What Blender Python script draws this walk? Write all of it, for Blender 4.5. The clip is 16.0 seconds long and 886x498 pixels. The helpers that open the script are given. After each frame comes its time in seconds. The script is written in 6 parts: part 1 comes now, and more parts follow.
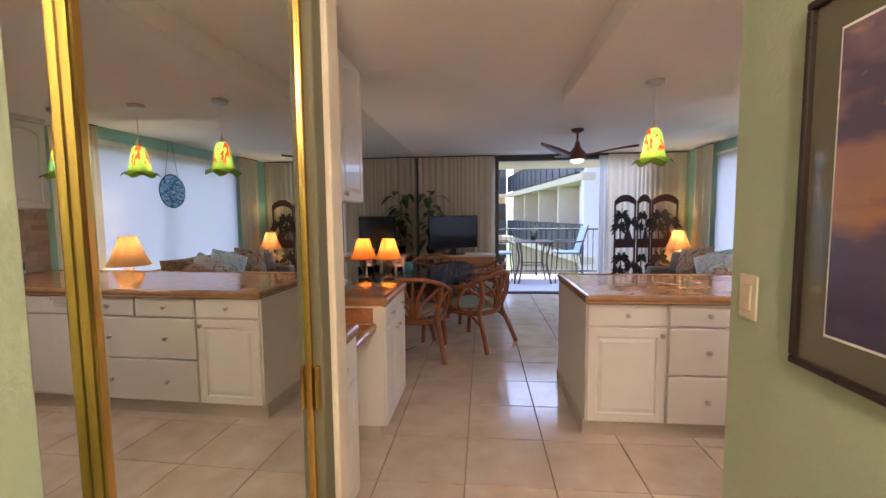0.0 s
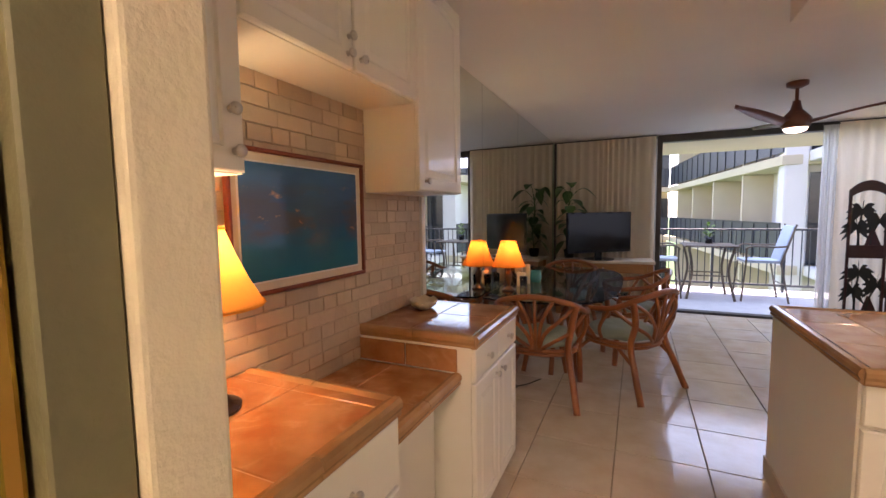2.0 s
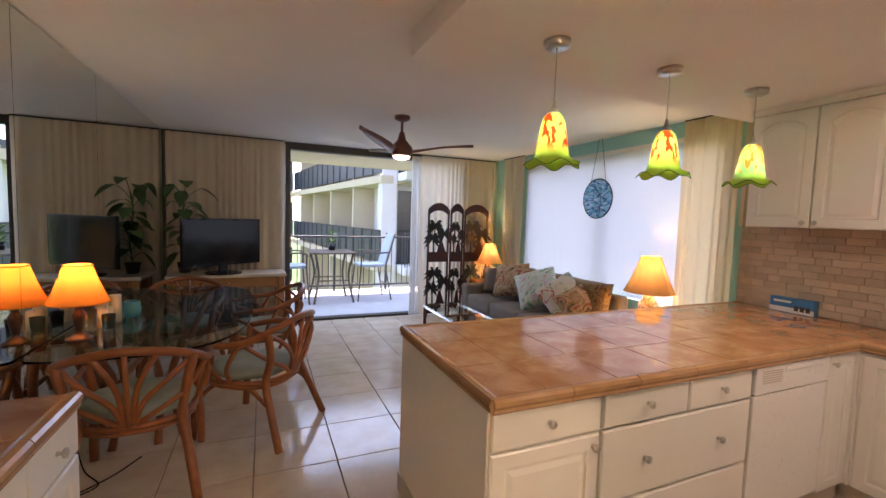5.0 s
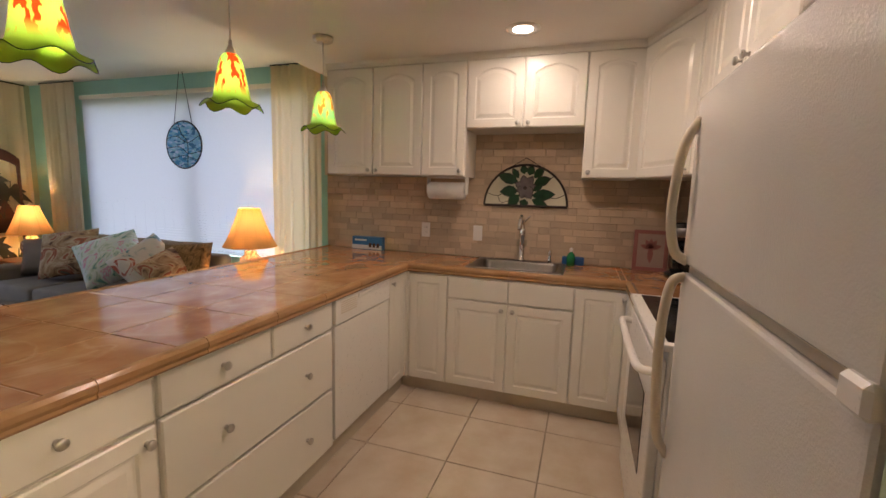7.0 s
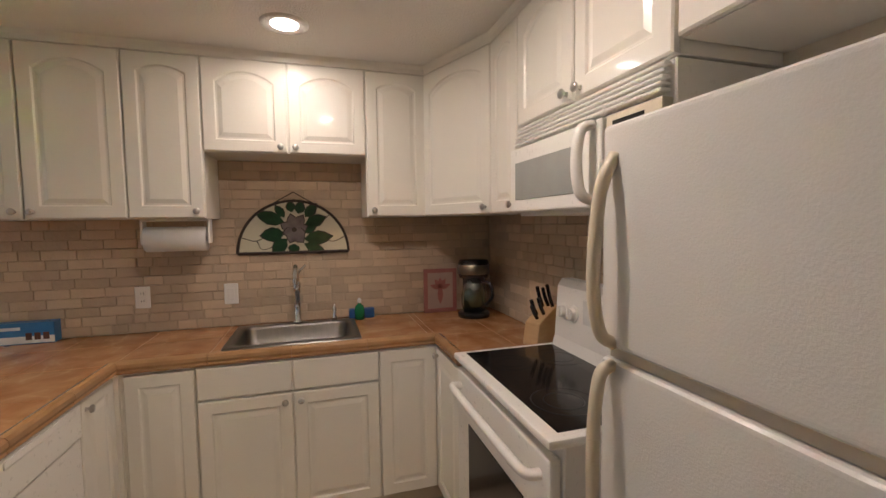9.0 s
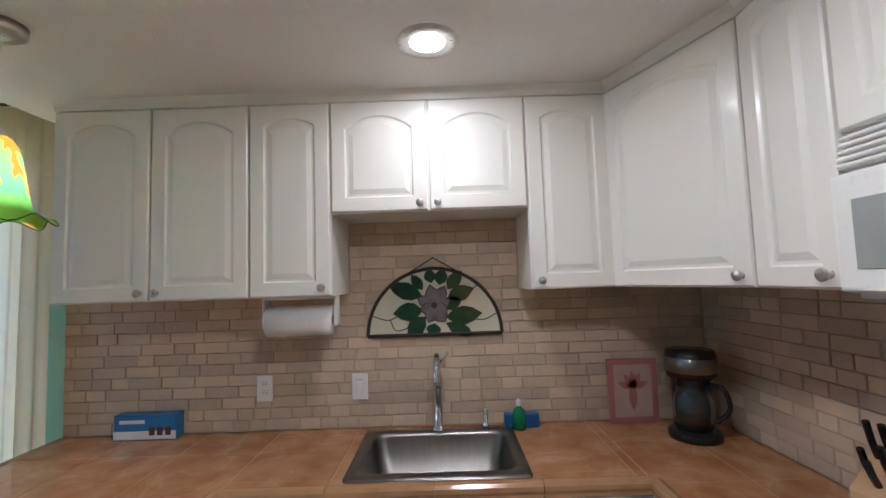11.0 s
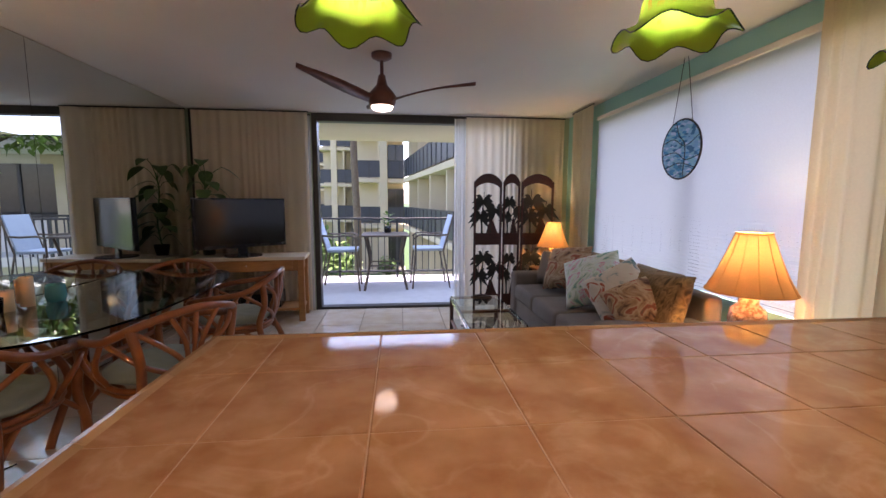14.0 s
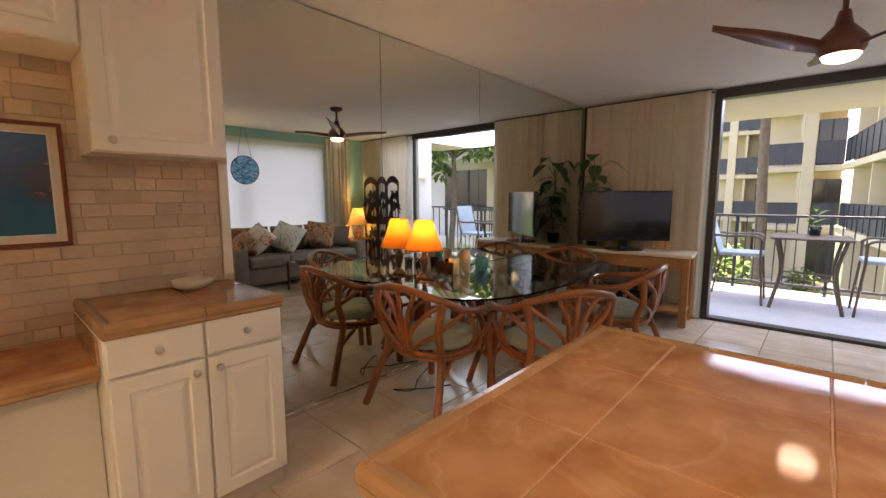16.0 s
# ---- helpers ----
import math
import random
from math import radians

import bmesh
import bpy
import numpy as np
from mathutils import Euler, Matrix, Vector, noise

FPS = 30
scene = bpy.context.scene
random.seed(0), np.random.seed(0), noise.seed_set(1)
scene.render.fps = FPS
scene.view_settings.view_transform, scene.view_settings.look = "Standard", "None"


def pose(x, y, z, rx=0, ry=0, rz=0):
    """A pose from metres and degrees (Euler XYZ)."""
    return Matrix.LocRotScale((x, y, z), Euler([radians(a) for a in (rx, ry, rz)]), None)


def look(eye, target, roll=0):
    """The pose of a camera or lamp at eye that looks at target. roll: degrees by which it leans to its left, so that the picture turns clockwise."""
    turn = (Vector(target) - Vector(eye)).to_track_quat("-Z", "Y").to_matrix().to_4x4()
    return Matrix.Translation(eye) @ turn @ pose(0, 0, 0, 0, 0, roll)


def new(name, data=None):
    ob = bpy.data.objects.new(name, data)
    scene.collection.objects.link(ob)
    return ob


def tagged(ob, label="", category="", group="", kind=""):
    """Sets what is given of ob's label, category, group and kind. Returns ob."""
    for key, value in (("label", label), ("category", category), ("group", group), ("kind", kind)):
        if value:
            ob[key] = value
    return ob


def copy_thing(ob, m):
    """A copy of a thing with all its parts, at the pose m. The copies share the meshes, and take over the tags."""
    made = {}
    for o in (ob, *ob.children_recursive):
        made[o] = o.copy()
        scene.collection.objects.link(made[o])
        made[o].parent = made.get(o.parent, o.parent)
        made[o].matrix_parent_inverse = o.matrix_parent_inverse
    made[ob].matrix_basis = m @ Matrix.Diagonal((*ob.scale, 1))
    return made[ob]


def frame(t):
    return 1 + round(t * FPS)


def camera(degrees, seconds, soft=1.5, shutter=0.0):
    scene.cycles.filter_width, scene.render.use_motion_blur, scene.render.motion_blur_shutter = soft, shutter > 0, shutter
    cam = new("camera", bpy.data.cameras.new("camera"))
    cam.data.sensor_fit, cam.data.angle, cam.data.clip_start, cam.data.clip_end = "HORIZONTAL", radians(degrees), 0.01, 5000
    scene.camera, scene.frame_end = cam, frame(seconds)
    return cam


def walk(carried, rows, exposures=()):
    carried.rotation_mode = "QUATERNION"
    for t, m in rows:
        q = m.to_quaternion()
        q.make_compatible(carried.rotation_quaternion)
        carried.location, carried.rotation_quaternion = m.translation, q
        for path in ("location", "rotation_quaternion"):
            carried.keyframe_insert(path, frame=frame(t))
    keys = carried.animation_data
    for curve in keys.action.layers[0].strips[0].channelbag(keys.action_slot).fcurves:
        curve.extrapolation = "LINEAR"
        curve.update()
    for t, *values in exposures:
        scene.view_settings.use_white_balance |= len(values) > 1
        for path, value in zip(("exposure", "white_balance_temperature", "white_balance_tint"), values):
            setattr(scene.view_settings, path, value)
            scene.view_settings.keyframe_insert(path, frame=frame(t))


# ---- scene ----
# the camera and its walk
cam = camera(93.0, 16.0)
PATH = [
    (0, (1.134, 1.089, 1.404), (0.948, 3.074, 1.244), -0.6),
    (0.5, (1.144, 1.384, 1.366), (0.784, 3.345, 1.206), -1.2),
    (1, (1.135, 1.618, 1.377), (0.577, 3.532, 1.209), -1.2),
    (1.5, (1.154, 1.847, 1.391), (0.431, 3.704, 1.217), -1.1),
    (2, (1.128, 2.012, 1.397), (0.292, 3.822, 1.233), -0.8),
    (2.5, (1.017, 2.195, 1.44), (0.154, 3.994, 1.313), -0.5),
    (3, (0.961, 2.323, 1.469), (0.186, 4.164, 1.367), -0.2),
    (3.5, (0.967, 2.433, 1.495), (0.388, 4.345, 1.413), 0.1),
    (4, (0.988, 2.493, 1.504), (0.773, 4.479, 1.422), 0.8),
    (4.5, (1.033, 2.542, 1.493), (1.3, 4.521, 1.388), 1.4),
    (5, (1.086, 2.552, 1.488), (1.874, 4.384, 1.342), 1.9),
    (5.2, (1.111, 2.548, 1.488), (2.093, 4.282, 1.323), 2.0),
    (7.3, (1.502, 2.617, 1.377), (3.441, 3.024, 1.101), 1.4),
    (7.5, (1.549, 2.65, 1.383), (3.512, 2.907, 1.101), 1.2),
    (8, (1.692, 2.789, 1.417), (3.667, 2.672, 1.121), 0.7),
    (8.2, (1.738, 2.843, 1.424), (3.699, 2.582, 1.128), 0.7),
    (10.3, (2.488, 2.906, 1.537), (4.342, 2.155, 1.551), -2.5),
    (10.5, (2.537, 2.927, 1.543), (4.441, 2.318, 1.611), -2.6),
    (11, (2.653, 2.953, 1.554), (4.648, 2.959, 1.694), -1.9),
    (11.5, (2.698, 2.955, 1.56), (4.557, 3.686, 1.666), -1.2),
    (12, (2.68, 3.007, 1.529), (4.205, 4.3, 1.59), -0.8),
    (12.5, (2.64, 3.058, 1.496), (3.792, 4.693, 1.474), -0.6),
    (13, (2.601, 3.102, 1.451), (3.404, 4.931, 1.341), -0.3),
    (13.5, (2.506, 3.153, 1.396), (2.996, 5.084, 1.217), 0.1),
    (14, (2.403, 3.205, 1.365), (2.612, 5.182, 1.142), 0.2),
    (14.5, (2.312, 3.267, 1.351), (2.194, 5.247, 1.099), 0.1),
    (15, (2.212, 3.319, 1.342), (1.696, 5.234, 1.08), -0.0),
    (15.5, (2.243, 3.334, 1.347), (1.302, 5.079, 1.084), -0.1),
    (16, (2.298, 3.323, 1.327), (0.964, 4.793, 1.084), -0.1),
]
# the clip's camera warms and cools its picture on the way: seconds, stops, kelvin, tint
LIGHTING = [(0.0, 2.35, 6100, 36), (1.0, 2.3, 6800, 36), (3.0, 2.35, 6900, 40), (5.0, 2.3, 6700, 34), (7.3, 1.9, 6800, 28), (8.2, 1.88, 6800, 27), (10.3, 2.2, 4850, 16), (11.2, 2.15, 4950, 16), (12.5, 1.9, 6400, 34), (14.5, 1.95, 6850, 37), (16.0, 2.45, 7900, 36)]
walk(cam, [(t, look(eye, target, roll)) for t, eye, target, roll in PATH], exposures=LIGHTING)

# world, sun and exposure
world = bpy.data.worlds.new("sky")
scene.world = world
world.use_nodes = True
wn = world.node_tree.nodes
sky = wn.new("ShaderNodeTexSky")
sky.sky_type, sky.sun_disc = "NISHITA", False
sky.sun_elevation, sky.sun_rotation = radians(76), radians(31)
world.node_tree.links.new(sky.outputs[0], wn["Background"].inputs[0])
wn["Background"].inputs[1].default_value = 0.15


def lamp(name, kind, place, energy, colour=(1, 1, 1), target=None, **more):
    data = bpy.data.lights.new(name, kind)
    data.energy, data.color = energy, colour
    if "size" in more:
        data.size = more["size"]
    if "size_y" in more:
        data.shape, data.size_y = "RECTANGLE", more["size_y"]
    if "radius" in more:
        data.shadow_soft_size = more["radius"]
    if "angle" in more:
        data.angle = radians(more["angle"])
    if "cone" in more:
        data.spot_size, data.spot_blend = radians(more["cone"]), 0.9
    ob = new(name, data)
    ob.matrix_world = look(place, target) if target else Matrix.Translation(place)
    return ob


# the sun stands high over the courtyard and reaches the balcony's outer edge
lamp("sun", "SUN", (-6, 14, 25), 4.6, (1.0, 0.95, 0.86), (-6 - 0.12, 14 - 0.20, 25 - 0.97), angle=0.5)
# the sky's light at the east window
lamp("window_daylight", "AREA", (4.86, 6.19, 1.5), 1.3, (0.97, 0.98, 0.95), (0, 6.19, 1.4), size=2.9, size_y=1.9)
# blue fill added under the balcony's ceiling, for the sky at the open door
lamp("door_daylight", "AREA", (2.55, 9.8, 2.43), 22, (0.48, 0.70, 1.0), (2.55, 9.8001, 0), size=2.3, size_y=2.1)
# lamps of the rooms
# the second can is out of view, added to brighten the kitchen's south side
CANS_AND_FILL = [(3.945, 2.985, 0.85), (3.0, 2.8, 2.5)]
for cx, cy, power in CANS_AND_FILL:
    lamp("can_lamp", "AREA", (cx, cy, 2.296), power, (1.0, 0.86, 0.66), (cx, cy + 0.0001, 0), size=0.10, size_y=0.10)
lamp("fan_lamp", "SPOT", (2.29, 6.42, 2.01), 1.0, (1.0, 0.85, 0.65), (2.29, 6.42, 0), radius=0.085, cone=172)
# no fixture is seen here; this added lamp brightens the entry walls
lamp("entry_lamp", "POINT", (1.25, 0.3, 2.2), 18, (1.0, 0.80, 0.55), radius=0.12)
PENDANTS = [(2.32, 4.18), (3.05, 4.18), (3.785, 4.185)]
for px, py in PENDANTS:
    lamp("pendant_bulb", "POINT", (px, py, 1.87), 8, (1.0, 0.90, 0.66), radius=0.03)

# materials
MATS = {}


def material(name, colour, rough=0.5, metal=0.0, second=None, scale=8.0, detail=6.0, blend=0.5, bump=0.05, bump_scale=60.0,
             stretch=(1, 1, 1), piece=0.0, coat=0.0, trans=0.0, ior=1.45, island=0.0, rough_vary=0.08, vein=None):
    """A surface with two scales of variation: broad stains, fine grain; piece varies whole objects."""
    m = bpy.data.materials.new(name)
    m.use_nodes = True
    nt = m.node_tree
    n, link = nt.nodes, nt.links.new
    b = n["Principled BSDF"]
    second = second or tuple(c * 0.82 for c in colour)
    co = n.new("ShaderNodeTexCoord")
    mp = n.new("ShaderNodeMapping")
    mp.inputs["Scale"].default_value = stretch
    geo = n.new("ShaderNodeNewGeometry")
    link(geo.outputs["Position"] if piece or island else co.outputs["Object"], mp.inputs[0])
    broad, fine = n.new("ShaderNodeTexNoise"), n.new("ShaderNodeTexNoise")
    for tex, s, d in ((broad, scale, detail), (fine, bump_scale, 4.0)):
        tex.inputs["Scale"].default_value, tex.inputs["Detail"].default_value = s, d
        link(mp.outputs[0], tex.inputs[0])
    ramp = n.new("ShaderNodeMapRange")
    ramp.inputs[1].default_value, ramp.inputs[2].default_value = 0.5 - blend / 2, 0.5 + blend / 2
    link(broad.outputs[0], ramp.inputs[0])
    mix = n.new("ShaderNodeMix")
    mix.data_type = "RGBA"
    mix.inputs[6].default_value, mix.inputs[7].default_value = (*colour, 1), (*second, 1)
    link(ramp.outputs[0], mix.inputs[0])
    out = mix.outputs[2]
    if vein:
        wisp, away, near, line, lay_on = n.new("ShaderNodeTexNoise"), n.new("ShaderNodeMath"), n.new("ShaderNodeMath"), n.new("ShaderNodeMapRange"), n.new("ShaderNodeMix")
        wisp.inputs["Scale"].default_value, wisp.inputs["Detail"].default_value, wisp.inputs["Distortion"].default_value = scale * 0.45, 7, 0.9
        link(mp.outputs[0], wisp.inputs[0])
        away.operation, near.operation = "SUBTRACT", "ABSOLUTE"
        away.inputs[1].default_value = 0.52
        link(wisp.outputs[0], away.inputs[0])
        link(away.outputs[0], near.inputs[0])
        line.inputs[1].default_value, line.inputs[2].default_value, line.inputs[3].default_value, line.inputs[4].default_value = 0.0, 0.035, 0.5, 0.0
        link(near.outputs[0], line.inputs[0])
        fade = n.new("ShaderNodeMath")
        fade.operation = "MULTIPLY"
        link(line.outputs[0], fade.inputs[0])
        link(ramp.outputs[0], fade.inputs[1])
        lay_on.data_type = "RGBA"
        lay_on.inputs[7].default_value = (*vein, 1)
        link(fade.outputs[0], lay_on.inputs[0])
        link(out, lay_on.inputs[6])
        out = lay_on.outputs[2]
    if piece or island:
        if piece:
            info = n.new("ShaderNodeObjectInfo")
            src = info.outputs["Random"]
        else:
            src = geo.outputs["Random Per Island"]
        val = n.new("ShaderNodeMapRange")
        val.inputs[3].default_value, val.inputs[4].default_value = 1 - (piece or island), 1 + (piece or island) * 0.6
        link(src, val.inputs[0])
        hsv = n.new("ShaderNodeHueSaturation")
        link(val.outputs[0], hsv.inputs["Value"])
        link(out, hsv.inputs["Color"])
        out = hsv.outputs[0]
    link(out, b.inputs["Base Color"])
    rr = n.new("ShaderNodeMapRange")
    rr.inputs[3].default_value, rr.inputs[4].default_value = max(rough - rough_vary, 0.0), min(rough + rough_vary, 1.0)
    link(fine.outputs[0], rr.inputs[0])
    link(rr.outputs[0], b.inputs["Roughness"])
    b.inputs["Metallic"].default_value = metal
    b.inputs["Coat Weight"].default_value = coat
    b.inputs["Transmission Weight"].default_value = trans
    b.inputs["IOR"].default_value = ior
    if bump:
        bp = n.new("ShaderNodeBump")
        bp.inputs["Strength"].default_value, bp.inputs["Distance"].default_value = bump, 0.01
        link(fine.outputs[0], bp.inputs["Height"])
        link(bp.outputs[0], b.inputs["Normal"])
    MATS[name] = m
    return m


def sheer(name, colour, through_light=0.5, clear=0.0):
    """Cloth, blinds and lampshades that let light pass."""
    m = bpy.data.materials.new(name)
    m.use_nodes = True
    nt = m.node_tree
    n, link = nt.nodes, nt.links.new
    out = n["Material Output"]
    n.remove(n["Principled BSDF"])
    d, t, x = n.new("ShaderNodeBsdfDiffuse"), n.new("ShaderNodeBsdfTranslucent"), n.new("ShaderNodeMixShader")
    co, noise_t, mix = n.new("ShaderNodeTexCoord"), n.new("ShaderNodeTexNoise"), n.new("ShaderNodeMix")
    mix.data_type = "RGBA"
    noise_t.inputs["Scale"].default_value, noise_t.inputs["Detail"].default_value = 90, 5
    link(co.outputs["Object"], noise_t.inputs[0])
    link(noise_t.outputs[0], mix.inputs[0])
    mix.inputs[6].default_value, mix.inputs[7].default_value = (*colour, 1), (*[c * 0.9 for c in colour], 1)
    link(mix.outputs[2], d.inputs[0])
    link(mix.outputs[2], t.inputs[0])
    x.inputs[0].default_value = through_light
    link(d.outputs[0], x.inputs[1])
    link(t.outputs[0], x.inputs[2])
    last = x
    if clear:
        tr, y = n.new("ShaderNodeBsdfTransparent"), n.new("ShaderNodeMixShader")
        y.inputs[0].default_value = clear
        link(x.outputs[0], y.inputs[1])
        link(tr.outputs[0], y.inputs[2])
        last = y
    link(last.outputs[0], out.inputs[0])
    MATS[name] = m
    return m


def glow(name, colour, strength):
    m = bpy.data.materials.new(name)
    m.use_nodes = True
    b = m.node_tree.nodes["Principled BSDF"]
    b.inputs["Base Color"].default_value = (*colour, 1)
    b.inputs["Emission Color"].default_value = (*colour, 1)
    b.inputs["Emission Strength"].default_value = strength
    MATS[name] = m
    return m


WALL_CREAM = material("cream_paint", (0.74, 0.66, 0.52), 0.55, second=(0.68, 0.60, 0.47), scale=2, bump=0.25, bump_scale=90)
WALL_GREEN = material("sage_paint", (0.40, 0.47, 0.33), 0.55, second=(0.36, 0.43, 0.30), scale=2, bump=0.25, bump_scale=70)
# the sage paint darkened: the closet jamb's shade is put into the colour
WALL_GREEN_SHADED = material("olive_paint", (0.17, 0.16, 0.09), 0.55, second=(0.14, 0.13, 0.075), scale=2, bump=0.2, bump_scale=70)
WALL_AQUA = material("aqua_paint", (0.36, 0.68, 0.63), 0.6, second=(0.33, 0.63, 0.58), scale=2, bump=0.15)
CEILING = material("ceiling_paint", (0.83, 0.80, 0.75), 0.8, second=(0.79, 0.76, 0.71), scale=1.5, bump=0.5, bump_scale=140)
CABINET = material("white_cabinet", (0.80, 0.77, 0.70), 0.32, second=(0.77, 0.74, 0.67), scale=3, bump=0.02, coat=0.2)
TRIM = material("toe_kick", (0.60, 0.53, 0.43), 0.5, second=(0.54, 0.47, 0.38))
FLOOR_TILE = material("floor_tile", (0.68, 0.60, 0.49), 0.13, second=(0.52, 0.40, 0.28), scale=5, blend=0.6, bump=0.06, bump_scale=25, piece=0.06)
FLOOR_GROUT = material("floor_grout", (0.33, 0.27, 0.20), 0.8, second=(0.26, 0.21, 0.16), scale=9)
COUNTER_TILE = material("counter_tile", (0.32, 0.138, 0.052), 0.07, second=(0.45, 0.235, 0.110), scale=8, detail=12, blend=0.36, bump=0.035, bump_scale=14, piece=0.06, rough_vary=0.04, vein=(0.55, 0.34, 0.19))
COUNTER_NOSE = material("counter_nosing", (0.36, 0.19, 0.085), 0.13, second=(0.44, 0.26, 0.125), scale=12, bump=0.08, bump_scale=30, piece=0.1)
COUNTER_GROUT = material("counter_grout", (0.46, 0.26, 0.14), 0.7, second=(0.40, 0.22, 0.115), scale=20)
BRICK = material("tumbled_stone", (0.62, 0.48, 0.335), 0.6, second=(0.50, 0.385, 0.275), scale=9, blend=0.7, bump=0.35, bump_scale=45, piece=0.2)
MORTAR = material("stone_mortar", (0.52, 0.42, 0.30), 0.9, second=(0.45, 0.36, 0.26), scale=30, bump=0.3)
MIRROR = material("mirror", (0.70, 0.73, 0.69), 0.0, 1.0, second=(0.70, 0.73, 0.69), bump=0, rough_vary=0.0)
BRASS = material("brass", (0.78, 0.50, 0.13), 0.22, 1.0, second=(0.62, 0.38, 0.09), scale=3, bump=0.01, rough_vary=0.04)
NICKEL = material("brushed_nickel", (0.62, 0.60, 0.57), 0.3, 1.0, second=(0.5, 0.48, 0.45), scale=40, bump=0.02)
STEEL = material("stainless_steel", (0.24, 0.225, 0.205), 0.3, 1.0, second=(0.20, 0.19, 0.175), scale=6, bump=0.05, bump_scale=200, stretch=(1, 8, 1))
CHROME = material("chrome", (0.8, 0.8, 0.8), 0.08, 1.0, second=(0.75, 0.75, 0.75), bump=0, rough_vary=0.02)
BLACK = material("black_plastic", (0.009, 0.009, 0.010), 0.2, second=(0.015, 0.015, 0.016), bump=0.02)
GLOSS_BLACK = material("black_glass", (0.008, 0.008, 0.009), 0.12, second=(0.012, 0.012, 0.012), bump=0, rough_vary=0.03)
DARK_FRAME = material("dark_bronze", (0.03, 0.026, 0.024), 0.4, 0.0, second=(0.045, 0.04, 0.035))
APPLIANCE = material("white_enamel", (0.80, 0.78, 0.74), 0.28, second=(0.79, 0.77, 0.73), bump=0.0, rough_vary=0.02)
FRIDGE = material("textured_enamel", (0.70, 0.69, 0.665), 0.17, second=(0.67, 0.66, 0.635), bump=0.12, bump_scale=260, rough_vary=0.03)
RATTAN = material("rattan", (0.35, 0.115, 0.030), 0.35, second=(0.21, 0.062, 0.018), scale=14, bump=0.15, bump_scale=50, coat=0.3)
CUSHION = material("sage_cushion", (0.33, 0.37, 0.30), 0.85, second=(0.27, 0.31, 0.25), scale=8, bump=0.3, bump_scale=200)
OAK = material("honey_wood", (0.45, 0.22, 0.075), 0.4, second=(0.33, 0.15, 0.05), scale=4, stretch=(2, 14, 14), bump=0.1)
TRAVERTINE = material("travertine_top", (0.72, 0.63, 0.49), 0.35, second=(0.62, 0.53, 0.40), scale=9, bump=0.1)
DARK_WOOD = material("dark_wood", (0.10, 0.035, 0.022), 0.4, second=(0.06, 0.02, 0.014), scale=5, stretch=(3, 3, 12), bump=0.12)
MAHOGANY = material("mahogany", (0.16, 0.05, 0.03), 0.3, second=(0.10, 0.03, 0.018), scale=5, stretch=(3, 12, 3), bump=0.05, coat=0.3)
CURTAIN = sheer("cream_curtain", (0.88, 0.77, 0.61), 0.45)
# the cream cloth again, with golden window glow painted into its colour
CURTAIN_BACKLIT = sheer("sunlit_curtain", (0.88, 0.69, 0.42), 0.55)
SHEER = sheer("white_sheer", (0.86, 0.84, 0.80), 0.5, 0.25)
BLIND = sheer("white_blind", (0.70, 0.71, 0.70), 0.62)
SHADE = sheer("amber_shade", (0.85, 0.30, 0.045), 0.22)
SHADE_GOLD = sheer("gold_shade", (0.88, 0.42, 0.085), 0.24)
SHADE_PALE = sheer("pale_shade", (0.80, 0.44, 0.17), 0.085)
BULB = glow("lit_bulb", (1.0, 0.86, 0.62), 4)
CLEAR = material("clear_glass", (0.86, 0.95, 0.90), 0.0, second=(0.86, 0.95, 0.90), trans=1.0, bump=0, rough_vary=0.0)
SOFA = material("taupe_upholstery", (0.25, 0.215, 0.18), 0.9, second=(0.20, 0.17, 0.14), scale=6, bump=0.3, bump_scale=250)
PAPER = material("white_paper", (0.82, 0.81, 0.79), 0.9, bump=0.1)
CONCRETE = material("painted_stucco", (0.66, 0.57, 0.41), 0.85, second=(0.60, 0.52, 0.37), scale=1.5, bump=0.4, bump_scale=40)
WHITE_STUCCO = material("white_stucco", (0.80, 0.78, 0.74), 0.85, second=(0.74, 0.72, 0.68), scale=1.5, bump=0.3, bump_scale=40)
DECK = material("balcony_deck", (0.54, 0.55, 0.57), 0.6, second=(0.46, 0.47, 0.49), scale=6, bump=0.3, bump_scale=80)
RAIL = material("rail_paint", (0.035, 0.04, 0.045), 0.4, 0.3, second=(0.05, 0.055, 0.06))
GRASS = material("lawn", (0.055, 0.11, 0.035), 0.9, second=(0.075, 0.14, 0.05), scale=4, bump=0.8, bump_scale=30)
LEAF = material("leaf", (0.06, 0.13, 0.04), 0.4, second=(0.09, 0.18, 0.055), scale=6, island=0.3)
LEAF_BRIGHT = material("bright_leaf", (0.12, 0.22, 0.04), 0.5, second=(0.17, 0.28, 0.06), scale=3, island=0.35)
BARK = material("bark", (0.22, 0.17, 0.12), 0.9, second=(0.14, 0.10, 0.07), scale=12, bump=0.6)
DARK_GLASS = material("dark_window", (0.03, 0.035, 0.04), 0.08, second=(0.04, 0.045, 0.05), bump=0, rough_vary=0.02)
ENTRY_DARK = material("bronze_lamp", (0.05, 0.03, 0.02), 0.35, 0.7, second=(0.09, 0.055, 0.035), scale=20, bump=0.2)
WAX = material("candle_wax", (0.80, 0.66, 0.44), 0.5, second=(0.74, 0.58, 0.36))
TEAL = material("teal_glass", (0.06, 0.30, 0.34), 0.15, second=(0.04, 0.22, 0.26))

# tools for building
def thing(name, label, category, place=(0, 0, 0), turn=0.0, group=""):
    ob = new(name)
    ob.empty_display_size = 0.1
    ob.matrix_world = pose(*place, 0, 0, turn)
    return tagged(ob, label, category, group)


